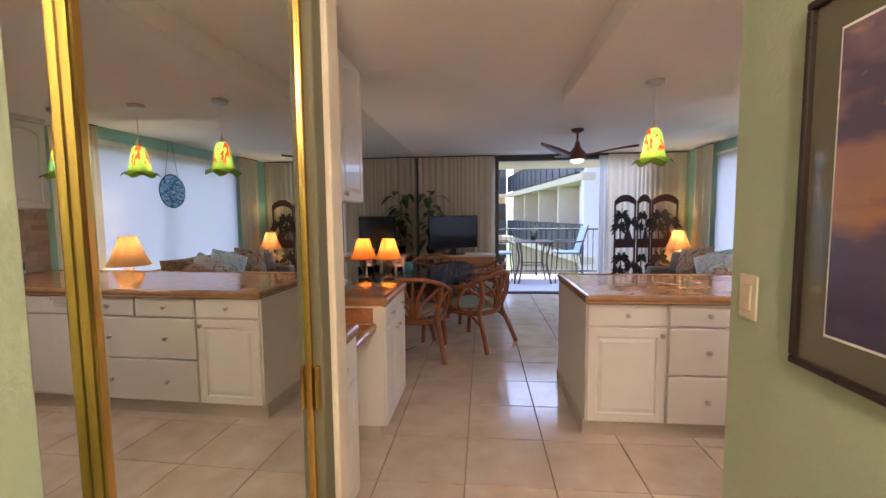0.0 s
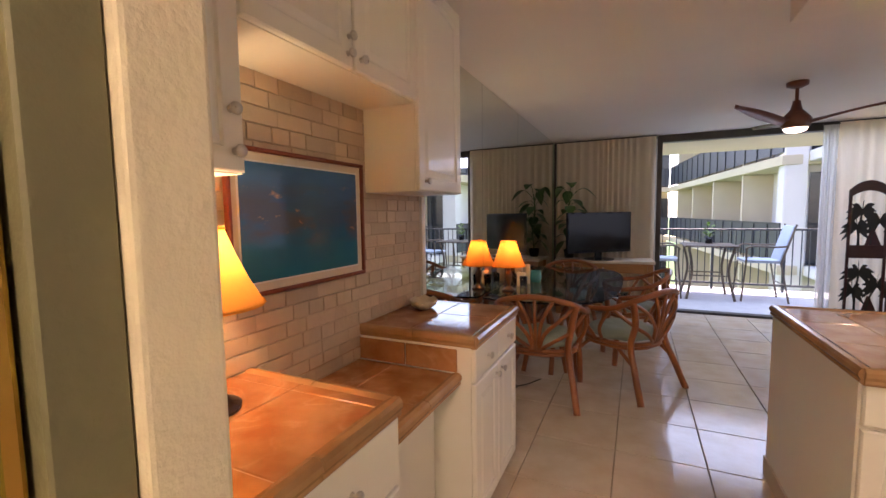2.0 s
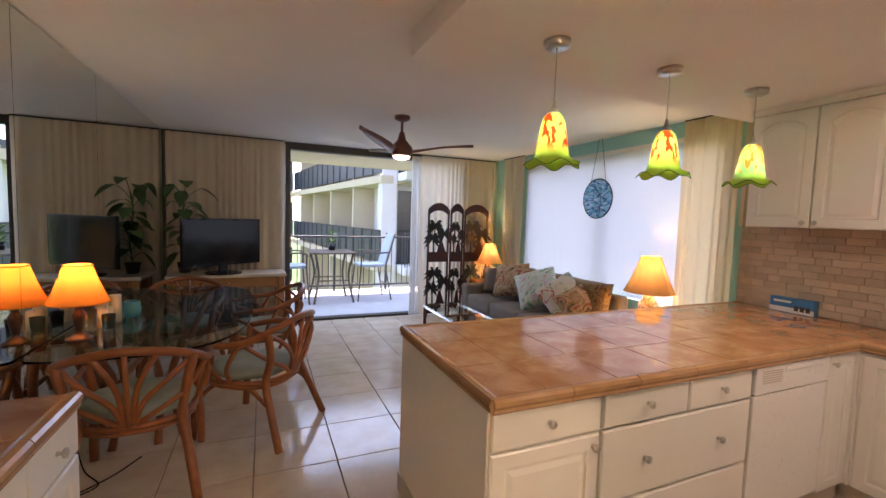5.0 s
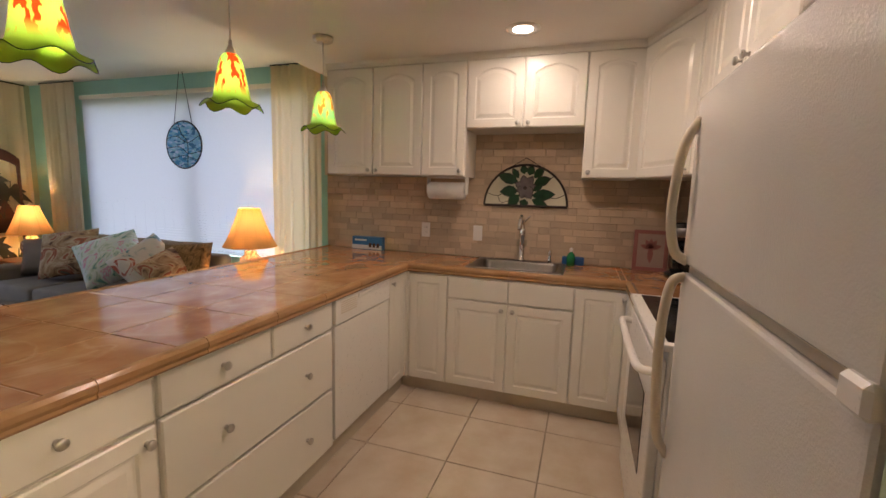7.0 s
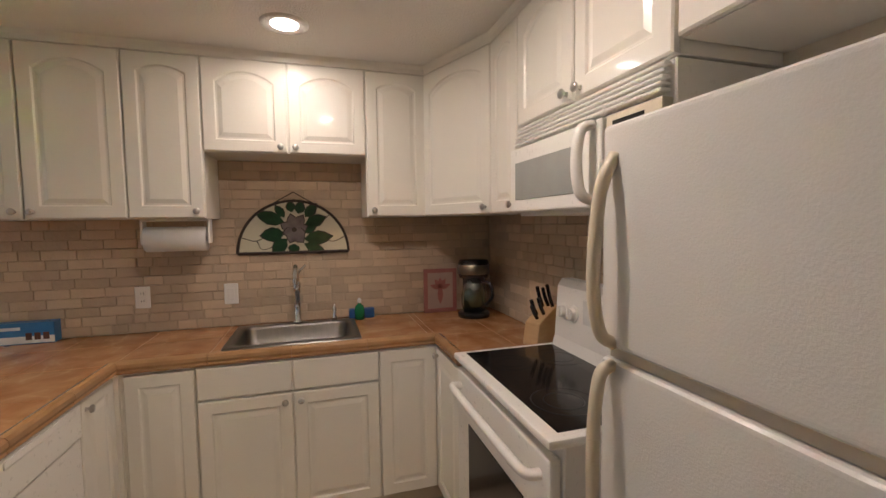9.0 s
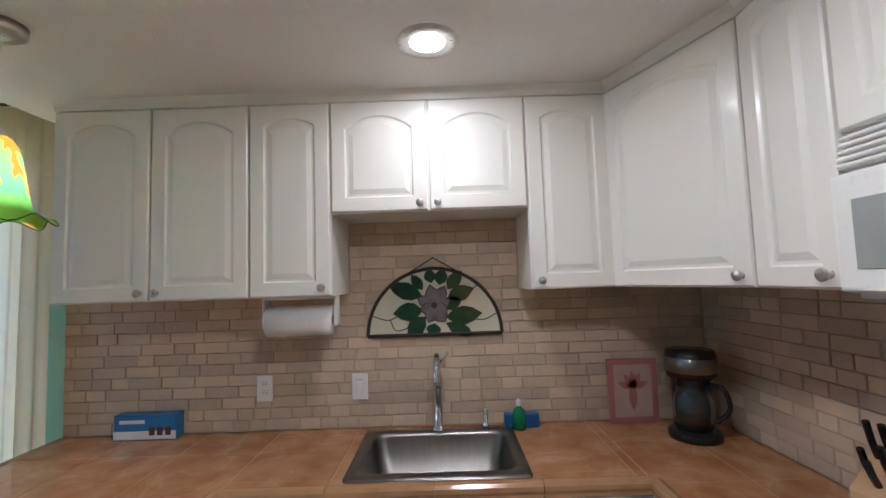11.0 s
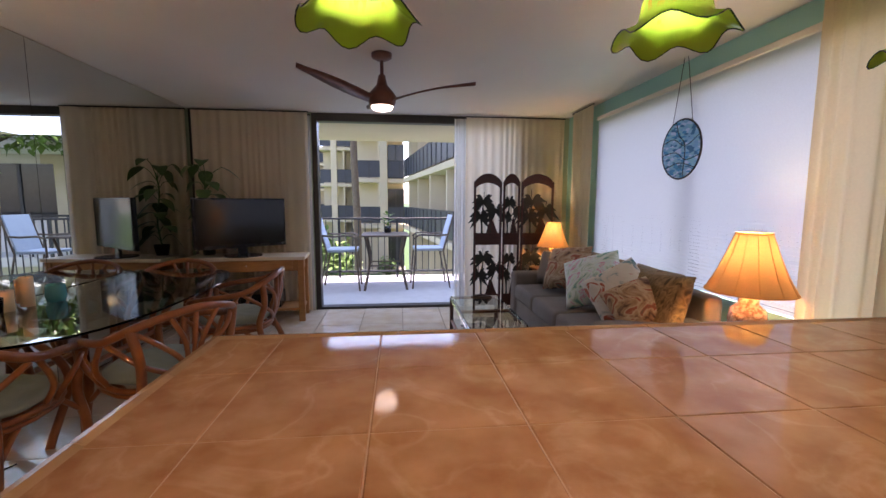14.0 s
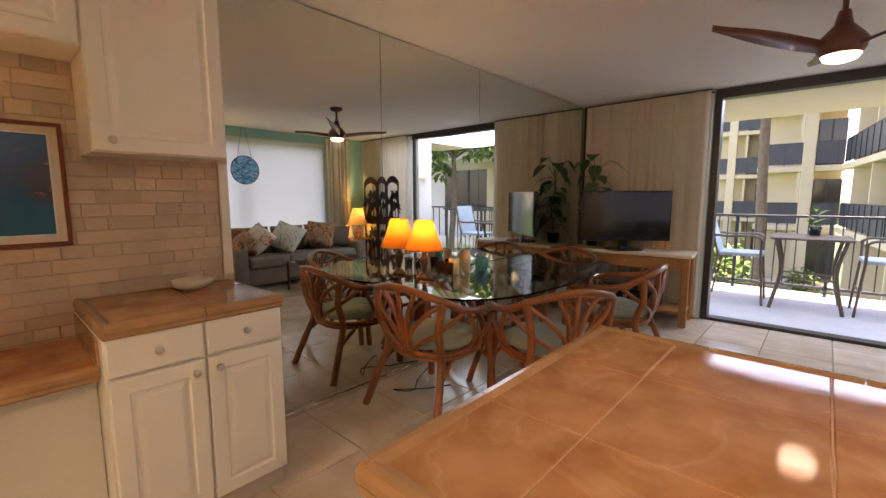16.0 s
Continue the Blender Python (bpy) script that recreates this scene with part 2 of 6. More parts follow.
def part(name, bm, mat, parent=None, label="", smooth=False, kind=""):
    mesh = bpy.data.meshes.new(name)
    bmesh.ops.recalc_face_normals(bm, faces=bm.faces)
    bm.to_mesh(mesh)
    bm.free()
    if smooth:
        mesh.polygons.foreach_set("use_smooth", [True] * len(mesh.polygons))
    mesh.materials.append(mat)
    ob = new(name, mesh)
    ob.parent = parent
    if label:
        ob["label"] = label
    if kind:
        ob["kind"] = kind
    return ob


def structure(name, bm, mat, label="", category=""):
    ob = part(name, bm, mat)
    return tagged(ob, label, category, "", "structure")


def piece(name, mesh, parent, m):
    ob = new(name, mesh)
    ob.parent = parent
    ob.matrix_local = m
    return ob


def box(bm, x0, x1, y0, y1, z0, z1, bevel=0.0, seg=1):
    made = bmesh.ops.create_cube(bm, size=1.0, matrix=Matrix.Translation(((x0 + x1) / 2, (y0 + y1) / 2, (z0 + z1) / 2))
                                 @ Matrix.Diagonal((abs(x1 - x0), abs(y1 - y0), abs(z1 - z0), 1)))
    if bevel:
        edges = list({e for v in made["verts"] for e in v.link_edges})
        bmesh.ops.bevel(bm, geom=edges, offset=bevel, segments=seg, affect="EDGES", profile=0.6)
    return bm


def cube(x0, x1, y0, y1, z0, z1, bevel=0.0, seg=1):
    return box(bmesh.new(), x0, x1, y0, y1, z0, z1, bevel, seg)


def lathe(bm, profile, seg=24, place=(0, 0, 0), axis="z"):
    """Turns a profile of (radius, height) about the axis."""
    turn = {"z": Matrix(), "x": Matrix.Rotation(math.pi / 2, 4, "Y"), "y": Matrix.Rotation(-math.pi / 2, 4, "X")}[axis]
    m = Matrix.Translation(place) @ turn
    rings = []
    for r, z in profile:
        rings.append([bm.verts.new(m @ Vector((r * math.cos(a), r * math.sin(a), z))) for a in np.linspace(0, 2 * math.pi, seg, False)]
                     if r > 1e-5 else [bm.verts.new(m @ Vector((0, 0, z)))])
    for a, b in zip(rings, rings[1:]):
        for i in range(seg):
            j = (i + 1) % seg
            if len(a) == 1 and len(b) == 1:
                continue
            if len(a) == 1:
                bm.faces.new((a[0], b[i], b[j]))
            elif len(b) == 1:
                bm.faces.new((a[i], a[j], b[0]))
            else:
                bm.faces.new((a[i], a[j], b[j], b[i]))
    return bm


def tube(bm, points, radius, seg=8, closed=False, taper=None):
    """A round bar along points."""
    pts = [Vector(p) for p in points]
    n = len(pts)
    rings, up = [], None
    for i, p in enumerate(pts):
        a = pts[(i - 1) % n] if closed or i else p
        b = pts[(i + 1) % n] if closed or i < n - 1 else p
        d = (b - a).normalized()
        if up is None:
            up = d.orthogonal().normalized()
        up = (up - d * up.dot(d)).normalized()
        side = d.cross(up)
        r = radius if taper is None else radius + (taper - radius) * i / (n - 1)
        rings.append([bm.verts.new(p + r * (math.cos(t) * up + math.sin(t) * side)) for t in np.linspace(0, 2 * math.pi, seg, False)])
    for k in range(n if closed else n - 1):
        a, b = rings[k], rings[(k + 1) % n]
        for i in range(seg):
            bm.faces.new((a[i], a[(i + 1) % seg], b[(i + 1) % seg], b[i]))
    if not closed:
        bm.faces.new(rings[0])
        bm.faces.new(rings[-1])
    return bm


def bend(points, steps=6):
    """A smooth curve through points (Catmull-Rom)."""
    p = [Vector(q) for q in points]
    p = [2 * p[0] - p[1], *p, 2 * p[-1] - p[-2]]
    out = []
    for i in range(1, len(p) - 2):
        for s in range(steps):
            t = s / steps
            out.append(0.5 * (2 * p[i] + (p[i + 1] - p[i - 1]) * t + (2 * p[i - 1] - 5 * p[i] + 4 * p[i + 1] - p[i + 2]) * t * t
                              + (3 * p[i] - p[i - 1] - 3 * p[i + 1] + p[i + 2]) * t ** 3))
    out.append(p[-2])
    return out


def slab(bm, outline, z0, z1):
    """A flat plate of the given outline (x, y), from z0 to z1."""
    lo = [bm.verts.new((x, y, z0)) for x, y in outline]
    hi = [bm.verts.new((x, y, z1)) for x, y in outline]
    bm.faces.new(list(reversed(lo)))
    bm.faces.new(hi)
    for i in range(len(lo)):
        j = (i + 1) % len(lo)
        bm.faces.new((lo[i], lo[j], hi[j], hi[i]))
    return bm

# ---- the rooms
CEIL, SOFFIT, C = 2.43, 2.31, 0.90
floor = structure("floor", cube(-0.2, 4.8, -0.8, 8.7, -0.2, -0.012), FLOOR_GROUT, "polished cream floor tiles with dark thin joints", "floor")
structure("ceiling", cube(-0.2, 4.8, -0.8, 8.7, CEIL, CEIL + 0.25), CEILING, "white textured ceiling", "ceiling")
structure("ceiling_kitchen", cube(1.79, 4.74, 1.6, 4.69, SOFFIT, CEIL - 0.002), CEILING, "lowered white ceiling over the kitchen", "ceiling")
wall_west = structure("wall_west", cube(-0.2, -0.022, 2.2, 8.7, 0, CEIL), WALL_CREAM, "cream painted wall", "wall")
bm = cube(4.592, 4.75, 1.6, 4.80, 0, CEIL)
for b in ((4.80, 7.66, 0, 0.72), (4.80, 7.66, 2.24, CEIL), (7.66, 8.7, 0, CEIL)):
    box(bm, 4.592, 4.75, b[0], b[1], b[2], b[3])
wall_east = structure("wall_east", bm, WALL_AQUA, "aqua painted wall with a wide window", "wall")
bm = cube(-0.2, 1.36, 8.55, 8.72, 0, CEIL)
box(bm, 3.9, 4.592, 8.55, 8.72, 0, CEIL)
structure("wall_north", bm, WALL_GREEN, "sage wall round the balcony door", "wall")
wall_south = structure("wall_south", cube(1.898, 4.592, 1.62, 1.782, 0, CEIL), WALL_CREAM, "cream kitchen wall behind the range", "wall")
structure("wall_entry_east", cube(1.825, 1.895, -0.8, 2.322, 0, CEIL, 0.004), WALL_GREEN, "sage green entry wall", "wall")
structure("wall_entry_south", cube(0.2, 1.9, -0.95, -0.8, 0, CEIL), WALL_GREEN, "sage green entry wall", "wall")
structure("wall_stub", cube(-0.2, 0.717, 2.238, 2.325, 0, CEIL, 0.006, 2), WALL_CREAM, "cream wall end beside the closet doors", "wall")
structure("wall_stub_jamb", cube(0.30, 0.70, 2.172, 2.2375, 0, CEIL, 0.003), WALL_GREEN_SHADED, "sage closet jamb with its shade painted in", "wall")
structure("wall_closet", cube(0.56, 0.70, -0.8, 1.45, 0, CEIL, 0.004), WALL_GREEN, "sage green closet wall", "wall")
structure("wall_closet_back", cube(0.24, 0.30, -0.8, 2.236, 0, CEIL), WALL_CREAM, "closet back wall", "wall")


# mirrored closet doors
def mirror_door(name, y0, y1, x, far_stile=True):
    t = thing(name, "mirrored closet door in a worn brass frame", "mirror door", (x, y0, 0.01), -1.35, "closet doors")
    w = y1 - y0
    part("mirror_pane", cube(-0.012, -0.002, 0.012, w - (0.012 if far_stile else 0.0), 0.05, 2.38), MIRROR, t, "clear mirror glass")
    for a, b in ((0, 0.016), (w - 0.018, w)) if far_stile else ((0, 0.016),):
        part("stile", cube(-0.012, 0.007, a, b, 0, CEIL - 0.02, 0.004, 2), BRASS, t)
    for a, b in ((0, 0.05), (2.38, 2.41)):
        part("rail", cube(-0.016, 0.008, 0.022, w - 0.022, a, b, 0.004), BRASS, t)
    return t


d1 = mirror_door("closet_door", 1.55, 2.168, 0.655)
part("pull", cube(0.010, 0.024, 0.603, 0.625, 0.87, 0.99, 0.004), BRASS, d1, "small brass finger pull")
mirror_door("closet_door", 0.95, 1.565, 0.632, False)

# thin cream panel added over the aqua wall to read as the curtain's edge
structure("wall_east_return", cube(4.586, 4.5915, 4.487, 4.72, 1.505, CEIL), WALL_CREAM, "cream strip standing in for the curtain's edge beside the cabinets", "wall")

# mirror wall of three tall panels
for n, (y0, y1) in enumerate(((4.205, 5.23), (5.234, 6.33), (6.334, 8.50))):
    t = thing("wall_mirror", "floor to ceiling mirror panel on the dining wall", "mirror", (0, 0, 0), group="mirror panels")
    part("mirror_pane", cube(-0.016, -0.002, y0, y1, 0.035, CEIL - 0.012), MIRROR, t)
    part("channel", cube(-0.02, 0.006, y0, y1, 0.0, 0.035, 0.004), CHROME, t, "chrome channel at the floor")
structure("trim_mirror_edge", cube(-0.02, 0.012, 8.505, 8.55, 0, CEIL), DARK_FRAME, "dark strip at the mirror's end", "trim")
structure("trim_brick_end", cube(-0.02, 0.006, 4.16, 4.203, 0.93, 1.5, 0.003), CABINET, "white strip between stone and mirror", "trim")


# ---- cabinets
def door_mesh(w, h, arch=0.0, frame_w=0.055, t=0.019):
    bm = bmesh.new()
    n = 10

    def loop(inset, y, a):
        x0, x1, z0, z1 = inset, w - inset, inset, h - inset
        pts = [(x0, z0), (x1, z0)]
        for k in range(n + 1):
            s = k / n
            pts.append((x1 + (x0 - x1) * s, z1 - a * (1 - math.sin(math.pi * s) ** 0.8)))
        return [bm.verts.new((x, y, z)) for x, z in pts]

    loops = [loop(0, 0, 0), loop(0, -t + 0.005, 0), loop(0.005, -t, 0)]
    if frame_w:
        loops += [loop(frame_w, -t, arch), loop(frame_w + 0.006, -t + 0.007, arch), loop(frame_w + 0.014, -t + 0.007, arch),
                  loop(frame_w + 0.034, -t + 0.001, arch)]
    for a, b in zip(loops, loops[1:]):
        for i in range(len(a)):
            j = (i + 1) % len(a)
            bm.faces.new((a[i], a[j], b[j], b[i]))
    bm.faces.new(loops[-1])
    bm.faces.new(list(reversed(loops[0])))
    return bm


def knob_mesh():
    return lathe(bmesh.new(), [(0.0, 0.0), (0.010, 0.0), (0.006, 0.004), (0.006, 0.013), (0.014, 0.017), (0.0155, 0.022), (0.013, 0.027), (0.0, 0.029)], 16)


def facing(u, name, x0, x1, z0, z1, arch=None, knobs=(), flat=False):
    """A door or drawer front with its knobs on a cabinet."""
    w, h = x1 - x0 - 0.006, z1 - z0 - 0.006
    bm = door_mesh(w, h, arch or 0.0, 0.0 if flat else min(0.055, w * 0.2))
    bmesh.ops.translate(bm, verts=bm.verts, vec=(x0 + 0.003, -0.001, z0 + 0.003))
    d = part(name, bm, CABINET, u)
    for kx, kz in knobs:
        k = knob_mesh()
        bmesh.ops.transform(k, verts=k.verts, matrix=Matrix.Translation((kx, -0.019, kz)) @ Matrix.Rotation(math.pi / 2, 4, "X"))
        part("knob", k, NICKEL, d, "brushed nickel knob", True)
    return d


def unit(name, label, place, turn, w, h, depth, group):
    u = thing(name, label, "cabinet", place, turn, group)
    part("body", cube(0, w, 0.0, depth, 0, h), CABINET, u)
    return u


WALLC = "white wall cabinet with raised arched door panels"
E, ZT = 4.292, 2.27
# east wall cabinets, from the window end to the corner
u = unit("wall_cabinet", WALLC, (E, 4.485, 1.5), -90, 0.773, ZT - 1.5, 0.298, "kitchen wall cabinets")
facing(u, "door", 0, 0.385, 0, 0.765, 0.05, [(0.355, 0.035)])
facing(u, "door", 0.388, 0.773, 0, 0.765, 0.05, [(0.42, 0.035)])
u = unit("wall_cabinet", "white wall cabinet over the paper towel holder", (E, 3.711, 1.5), -90, 0.319, ZT - 1.5, 0.298, "kitchen wall cabinets")
facing(u, "door", 0, 0.319, 0, 0.765, 0.03, [(0.285, 0.035)])
u = unit("wall_cabinet", "short white wall cabinet over the sink", (E, 3.391, 1.82), -90, 0.77, ZT - 1.82, 0.298, "kitchen wall cabinets")
facing(u, "door", 0, 0.384, 0, 0.445, 0.05, [(0.35, 0.03)])
facing(u, "door", 0.386, 0.77, 0, 0.445, 0.05, [(0.42, 0.03)])
u = unit("wall_cabinet", "narrow white wall cabinet beside the sink niche", (E, 2.62, 1.5), -90, 0.328, ZT - 1.5, 0.298, "kitchen wall cabinets")
facing(u, "door", 0, 0.328, 0, 0.765, 0.03, [(0.035, 0.035)])
# the corner one stands at a slant
a, b = Vector((E, 2.29)), Vector((3.80, 2.095))
turn = math.degrees(math.atan2((b - a).y, (b - a).x))
u = thing("corner_wall_cabinet", "white corner wall cabinet with a slanted door", "cabinet", (a.x, a.y, 1.5), turn, "kitchen wall cabinets")
bm = slab(bmesh.new(), [(0, 0.001), (0.527, 0.001), (0.44, 0.25), (0.0, 0.29)], 0, ZT - 1.5)
part("body", bm, CABINET, u)
facing(u, "door", 0.0, 0.526, 0, 0.765, 0.05, [(0.49, 0.035)])
u = unit("wall_cabinet", "narrow white wall cabinet beside the microwave", (3.797, 2.095, 1.5), 180, 0.262, ZT - 1.5, 0.31, "kitchen wall cabinets")
facing(u, "door", 0, 0.262, 0, 0.765, 0.03, [(0.225, 0.035)])
u = unit("wall_cabinet", "short white wall cabinet above the microwave", (3.53, 2.095, 1.83), 180, 0.76, ZT - 1.83, 0.31, "kitchen wall cabinets")
facing(u, "door", 0, 0.378, 0, 0.435, 0.05, [(0.345, 0.03)])
facing(u, "door", 0.382, 0.76, 0, 0.435, 0.05, [(0.415, 0.03)])
u = unit("wall_cabinet", "short white wall cabinet above the refrigerator", (2.765, 2.095, 1.86), 180, 0.86, ZT - 1.86, 0.31, "kitchen wall cabinets")
facing(u, "door", 0, 0.383, 0, 0.405, 0.05, [(0.35, 0.03)])
facing(u, "door", 0.387, 0.85, 0, 0.405, 0.05, [(0.42, 0.03)])
# crown moulding along the tops
bm = bmesh.new()
crown = [(E, 4.49), (E, 2.29), (3.80, 2.095), (2.0, 2.095)]
for (x0, y0), (x1, y1) in zip(crown, crown[1:]):
    d = Vector((x1 - x0, y1 - y0, 0)).normalized()
    nrm = Vector((d.y, -d.x, 0)) * -1
    nrm = nrm if nrm.dot(Vector((3, 3.2, 0)) - Vector((x0, y0, 0))) > 0 else -nrm
    prof = [(0.0, ZT - 0.005), (0.012, ZT), (0.016, ZT + 0.02), (0.03, SOFFIT - 0.001), (-0.03, SOFFIT - 0.001), (-0.03, ZT - 0.005)]
    rings = [[bm.verts.new((px + nrm.x * o, py + nrm.y * o, z)) for o, z in prof] for px, py in ((x0, y0), (x1, y1))]
    for i in range(len(prof)):
        j = (i + 1) % len(prof)
        bm.faces.new((rings[0][i], rings[0][j], rings[1][j], rings[1][i]))
    bm.faces.new(rings[0])
    bm.faces.new(rings[1])
structure("trim_crown", bm, CABINET, "white crown moulding over the cabinets", "moulding")

# base cabinets: the sink run
BASE = "white base cabinet with a raised door panel"
u = unit("base_cabinet", BASE, (4.05, 3.70, 0.1), -90, 0.29, 0.75, 0.54, "kitchen base cabinets")
facing(u, "door", 0.02, 0.288, 0, 0.74, 0)
u = unit("sink_cabinet", "white sink cabinet with two doors and false drawer fronts", (4.05, 3.409, 0.1), -90, 0.80, 0.55, 0.54, "kitchen base cabinets")
part("front_rail", cube(0, 0.80, 0.0, 0.02, 0.55, 0.75), CABINET, u)
for x0, kx in ((0.0, 0.365), (0.40, 0.435)):
    facing(u, "drawer_front", x0, x0 + 0.4, 0.595, 0.742, flat=True)
    facing(u, "door", x0, x0 + 0.4, 0, 0.59, 0, [(kx, 0.55)])
u = unit("base_cabinet", BASE, (4.05, 2.608, 0.1), -90, 0.30, 0.75, 0.54, "kitchen base cabinets")
facing(u, "door", 0.0, 0.29, 0, 0.74, 0)
u = unit("base_cabinet", "white corner base cabinet beside the range", (4.06, 2.30, 0.1), 180, 0.39, 0.75, 0.5, "kitchen base cabinets")
facing(u, "door", 0.02, 0.38, 0, 0.74, 0, [(0.06, 0.7)])
# the peninsula
u = unit("base_cabinet", "white peninsula cabinet with a drawer over a door", (1.775, 3.73, 0.1), 0, 0.482, 0.76, 0.93, "kitchen base cabinets")
facing(u, "drawer", 0.005, 0.478, 0.612, 0.755, flat=True, knobs=[(0.24, 0.685)])
facing(u, "door", 0.005, 0.478, 0.0, 0.605, 0, [(0.445, 0.56)])
u = unit("drawer_cabinet", "white peninsula cabinet with four drawers", (2.258, 3.73, 0.1), 0, 0.895, 0.76, 0.93, "kitchen base cabinets")
facing(u, "drawer", 0.005, 0.47, 0.612, 0.755, flat=True, knobs=[(0.235, 0.685)])
facing(u, "drawer", 0.475, 0.89, 0.612, 0.755, flat=True, knobs=[(0.68, 0.685)])
facing(u, "drawer", 0.005, 0.89, 0.31, 0.606, flat=True, knobs=[(0.235, 0.46), (0.68, 0.46)])
facing(u, "drawer", 0.005, 0.89, 0.0, 0.304, flat=True, knobs=[(0.235, 0.15), (0.68, 0.15)])
u = unit("base_cabinet", "narrow white base cabinet beside the dishwasher", (3.775, 3.73, 0.1), 0, 0.27, 0.76, 0.93, "kitchen base cabinets")
facing(u, "door", 0.004, 0.262, 0, 0.75, 0, [(0.04, 0.70)])
bm = cube(1.765, 4.05, 3.745, 4.66, 0.0, 0.1)
box(bm, 4.09, 4.58, 1.9, 3.745, 0, 0.1)
box(bm, 3.67, 4.09, 1.9, 2.27, 0, 0.1)
structure("trim_corner_post", cube(4.034, 4.10, 3.695, 3.76, 0.1, 0.858), CABINET, "white filler post in the cabinet corner", "trim")
structure("baseboard_kitchen", bm, TRIM, "tan toe board under the cabinets", "baseboard")
dw = thing("dishwasher", "white built-in dishwasher with a vented control strip", "dishwasher", (3.16, 3.73, 0.1))
part("body", cube(0.0, 0.61, 0.0, 0.6, 0, 0.76), APPLIANCE, dw)
part("door", cube(0.004, 0.606, -0.022, -0.001, 0.02, 0.615, 0.006, 2), APPLIANCE, dw)
cp = part("control_panel", cube(0.004, 0.606, -0.028, -0.001, 0.62, 0.752, 0.008, 2), APPLIANCE, dw)
for k in range(6):
    part("vent_slot", cube(0.05, 0.2, -0.0295, -0.027, 0.67 + k * 0.011, 0.675 + k * 0.011), TRIM, cp)
part("handle_recess", cube(0.22, 0.56, -0.031, -0.027, 0.715, 0.74, 0.004), APPLIANCE, cp)

# west side: desk run
u = unit("wall_cabinet", "tall white wall cabinet over the lamp", (0.255, 2.328, 1.5), 90, 0.418, CEIL - 1.5, 0.27, "desk wall cabinets")
facing(u, "door", 0, 0.416, 0, 0.92, 0.03, [(0.385, 0.05), (0.378, 0.145)])
u = unit("wall_cabinet", "short white wall cabinet over the desk", (0.255, 2.748, 1.87), 90, 0.878, CEIL - 1.87, 0.27, "desk wall cabinets")
facing(u, "door", 0.0, 0.437, 0, 0.55, 0.03, [(0.405, 0.045), (0.412, 0.10)])
facing(u, "door", 0.441, 0.876, 0, 0.55, 0.03, [(0.475, 0.045)])
u = unit("wall_cabinet", "tall white wall cabinet beside the mirror", (0.255, 3.628, 1.5), 90, 0.48, CEIL - 1.5, 0.27, "desk wall cabinets")
facing(u, "door", 0.0, 0.476, 0, 0.92, 0.03, [(0.06, 0.045)])
u = unit("base_cabinet", "white base cabinet with two drawers and two doors", (0.53, 3.56, 0.1), 90, 0.625, 0.76, 0.54, "desk base cabinets")
for x0, kx in ((0.0, 0.27), (0.312, 0.355)):
    facing(u, "drawer", x0 + 0.002, x0 + 0.311, 0.612, 0.755, flat=True, knobs=[(x0 + 0.156, 0.685)])
    facing(u, "door", x0 + 0.002, x0 + 0.311, 0, 0.606, 0, [(kx, 0.56)])
u = unit("base_cabinet", "white base cabinet with a drawer under the desk lamp", (0.53, 2.328, 0.1), 90, 0.64, 0.76, 0.54, "desk base cabinets")
facing(u, "drawer", 0.2, 0.636, 0.56, 0.755, flat=True, knobs=[(0.42, 0.66)])
facing(u, "door", 0.2, 0.636, 0, 0.555, 0, [(0.24, 0.4)])
facing(u, "door", 0.0, 0.196, 0, 0.755, 0)
bm = cube(-0.018, 0.50, 3.57, 4.18, 0, 0.1)
box(bm, -0.018, 0.50, 2.33, 2.965, 0, 0.1)
structure("baseboard_desk", bm, TRIM, "tan toe board under the desk cabinets", "baseboard")
structure("wall_desk_back", cube(0.34, 0.36, 2.97, 3.558, 0.0, 0.66), CABINET, "white panel under the desk", "panel")

# ---- curtains, blinds, door
def curtain(name, label, a, b, z0, z1, folds, depth, mat, seed=0):
    rnd = random.Random(seed)
    t = thing(name, label, "curtain")
    bm = bmesh.new()
    a, b = Vector(a), Vector(b)
    d = (b - a).normalized()
    nrm = Vector((-d.y, d.x))
    n = folds * 10
    rows = 7
    ph = [rnd.uniform(-0.6, 0.6) for _ in range(folds + 1)]
    grid = []
    for r in range(rows + 1):
        v = r / rows
        line = []
        for i in range(n + 1):
            s = i / n
            f = int(s * folds)
            amp = depth * (0.55 + 0.45 * v) * (0.8 + 0.3 * math.sin(f * 2.3 + seed))
            o = amp * math.sin(2 * math.pi * (s + 0.035 * math.sin(s * 9.0 + seed)) * folds + 0.7 * math.sin(s * 23 + seed + v)) + 0.3 * depth * math.sin(s * 17 + seed + v * 1.2)
            p = a + (b - a) * s + nrm * o
            line.append(bm.verts.new((p.x, p.y, z1 + (z0 - z1) * v)))
        grid.append(line)
    for r in range(rows):
        for i in range(n):
            bm.faces.new((grid[r][i], grid[r][i + 1], grid[r + 1][i + 1], grid[r + 1][i]))
    part("cloth", bm, mat, t, smooth=True)
    part("heading", cube(min(a.x, b.x) - 0.005, max(a.x, b.x) + 0.005, min(a.y, b.y) - 0.012, max(a.y, b.y) + 0.012, z1, z1 + 0.012), DARK_FRAME, t, "slim dark curtain track")
    return t


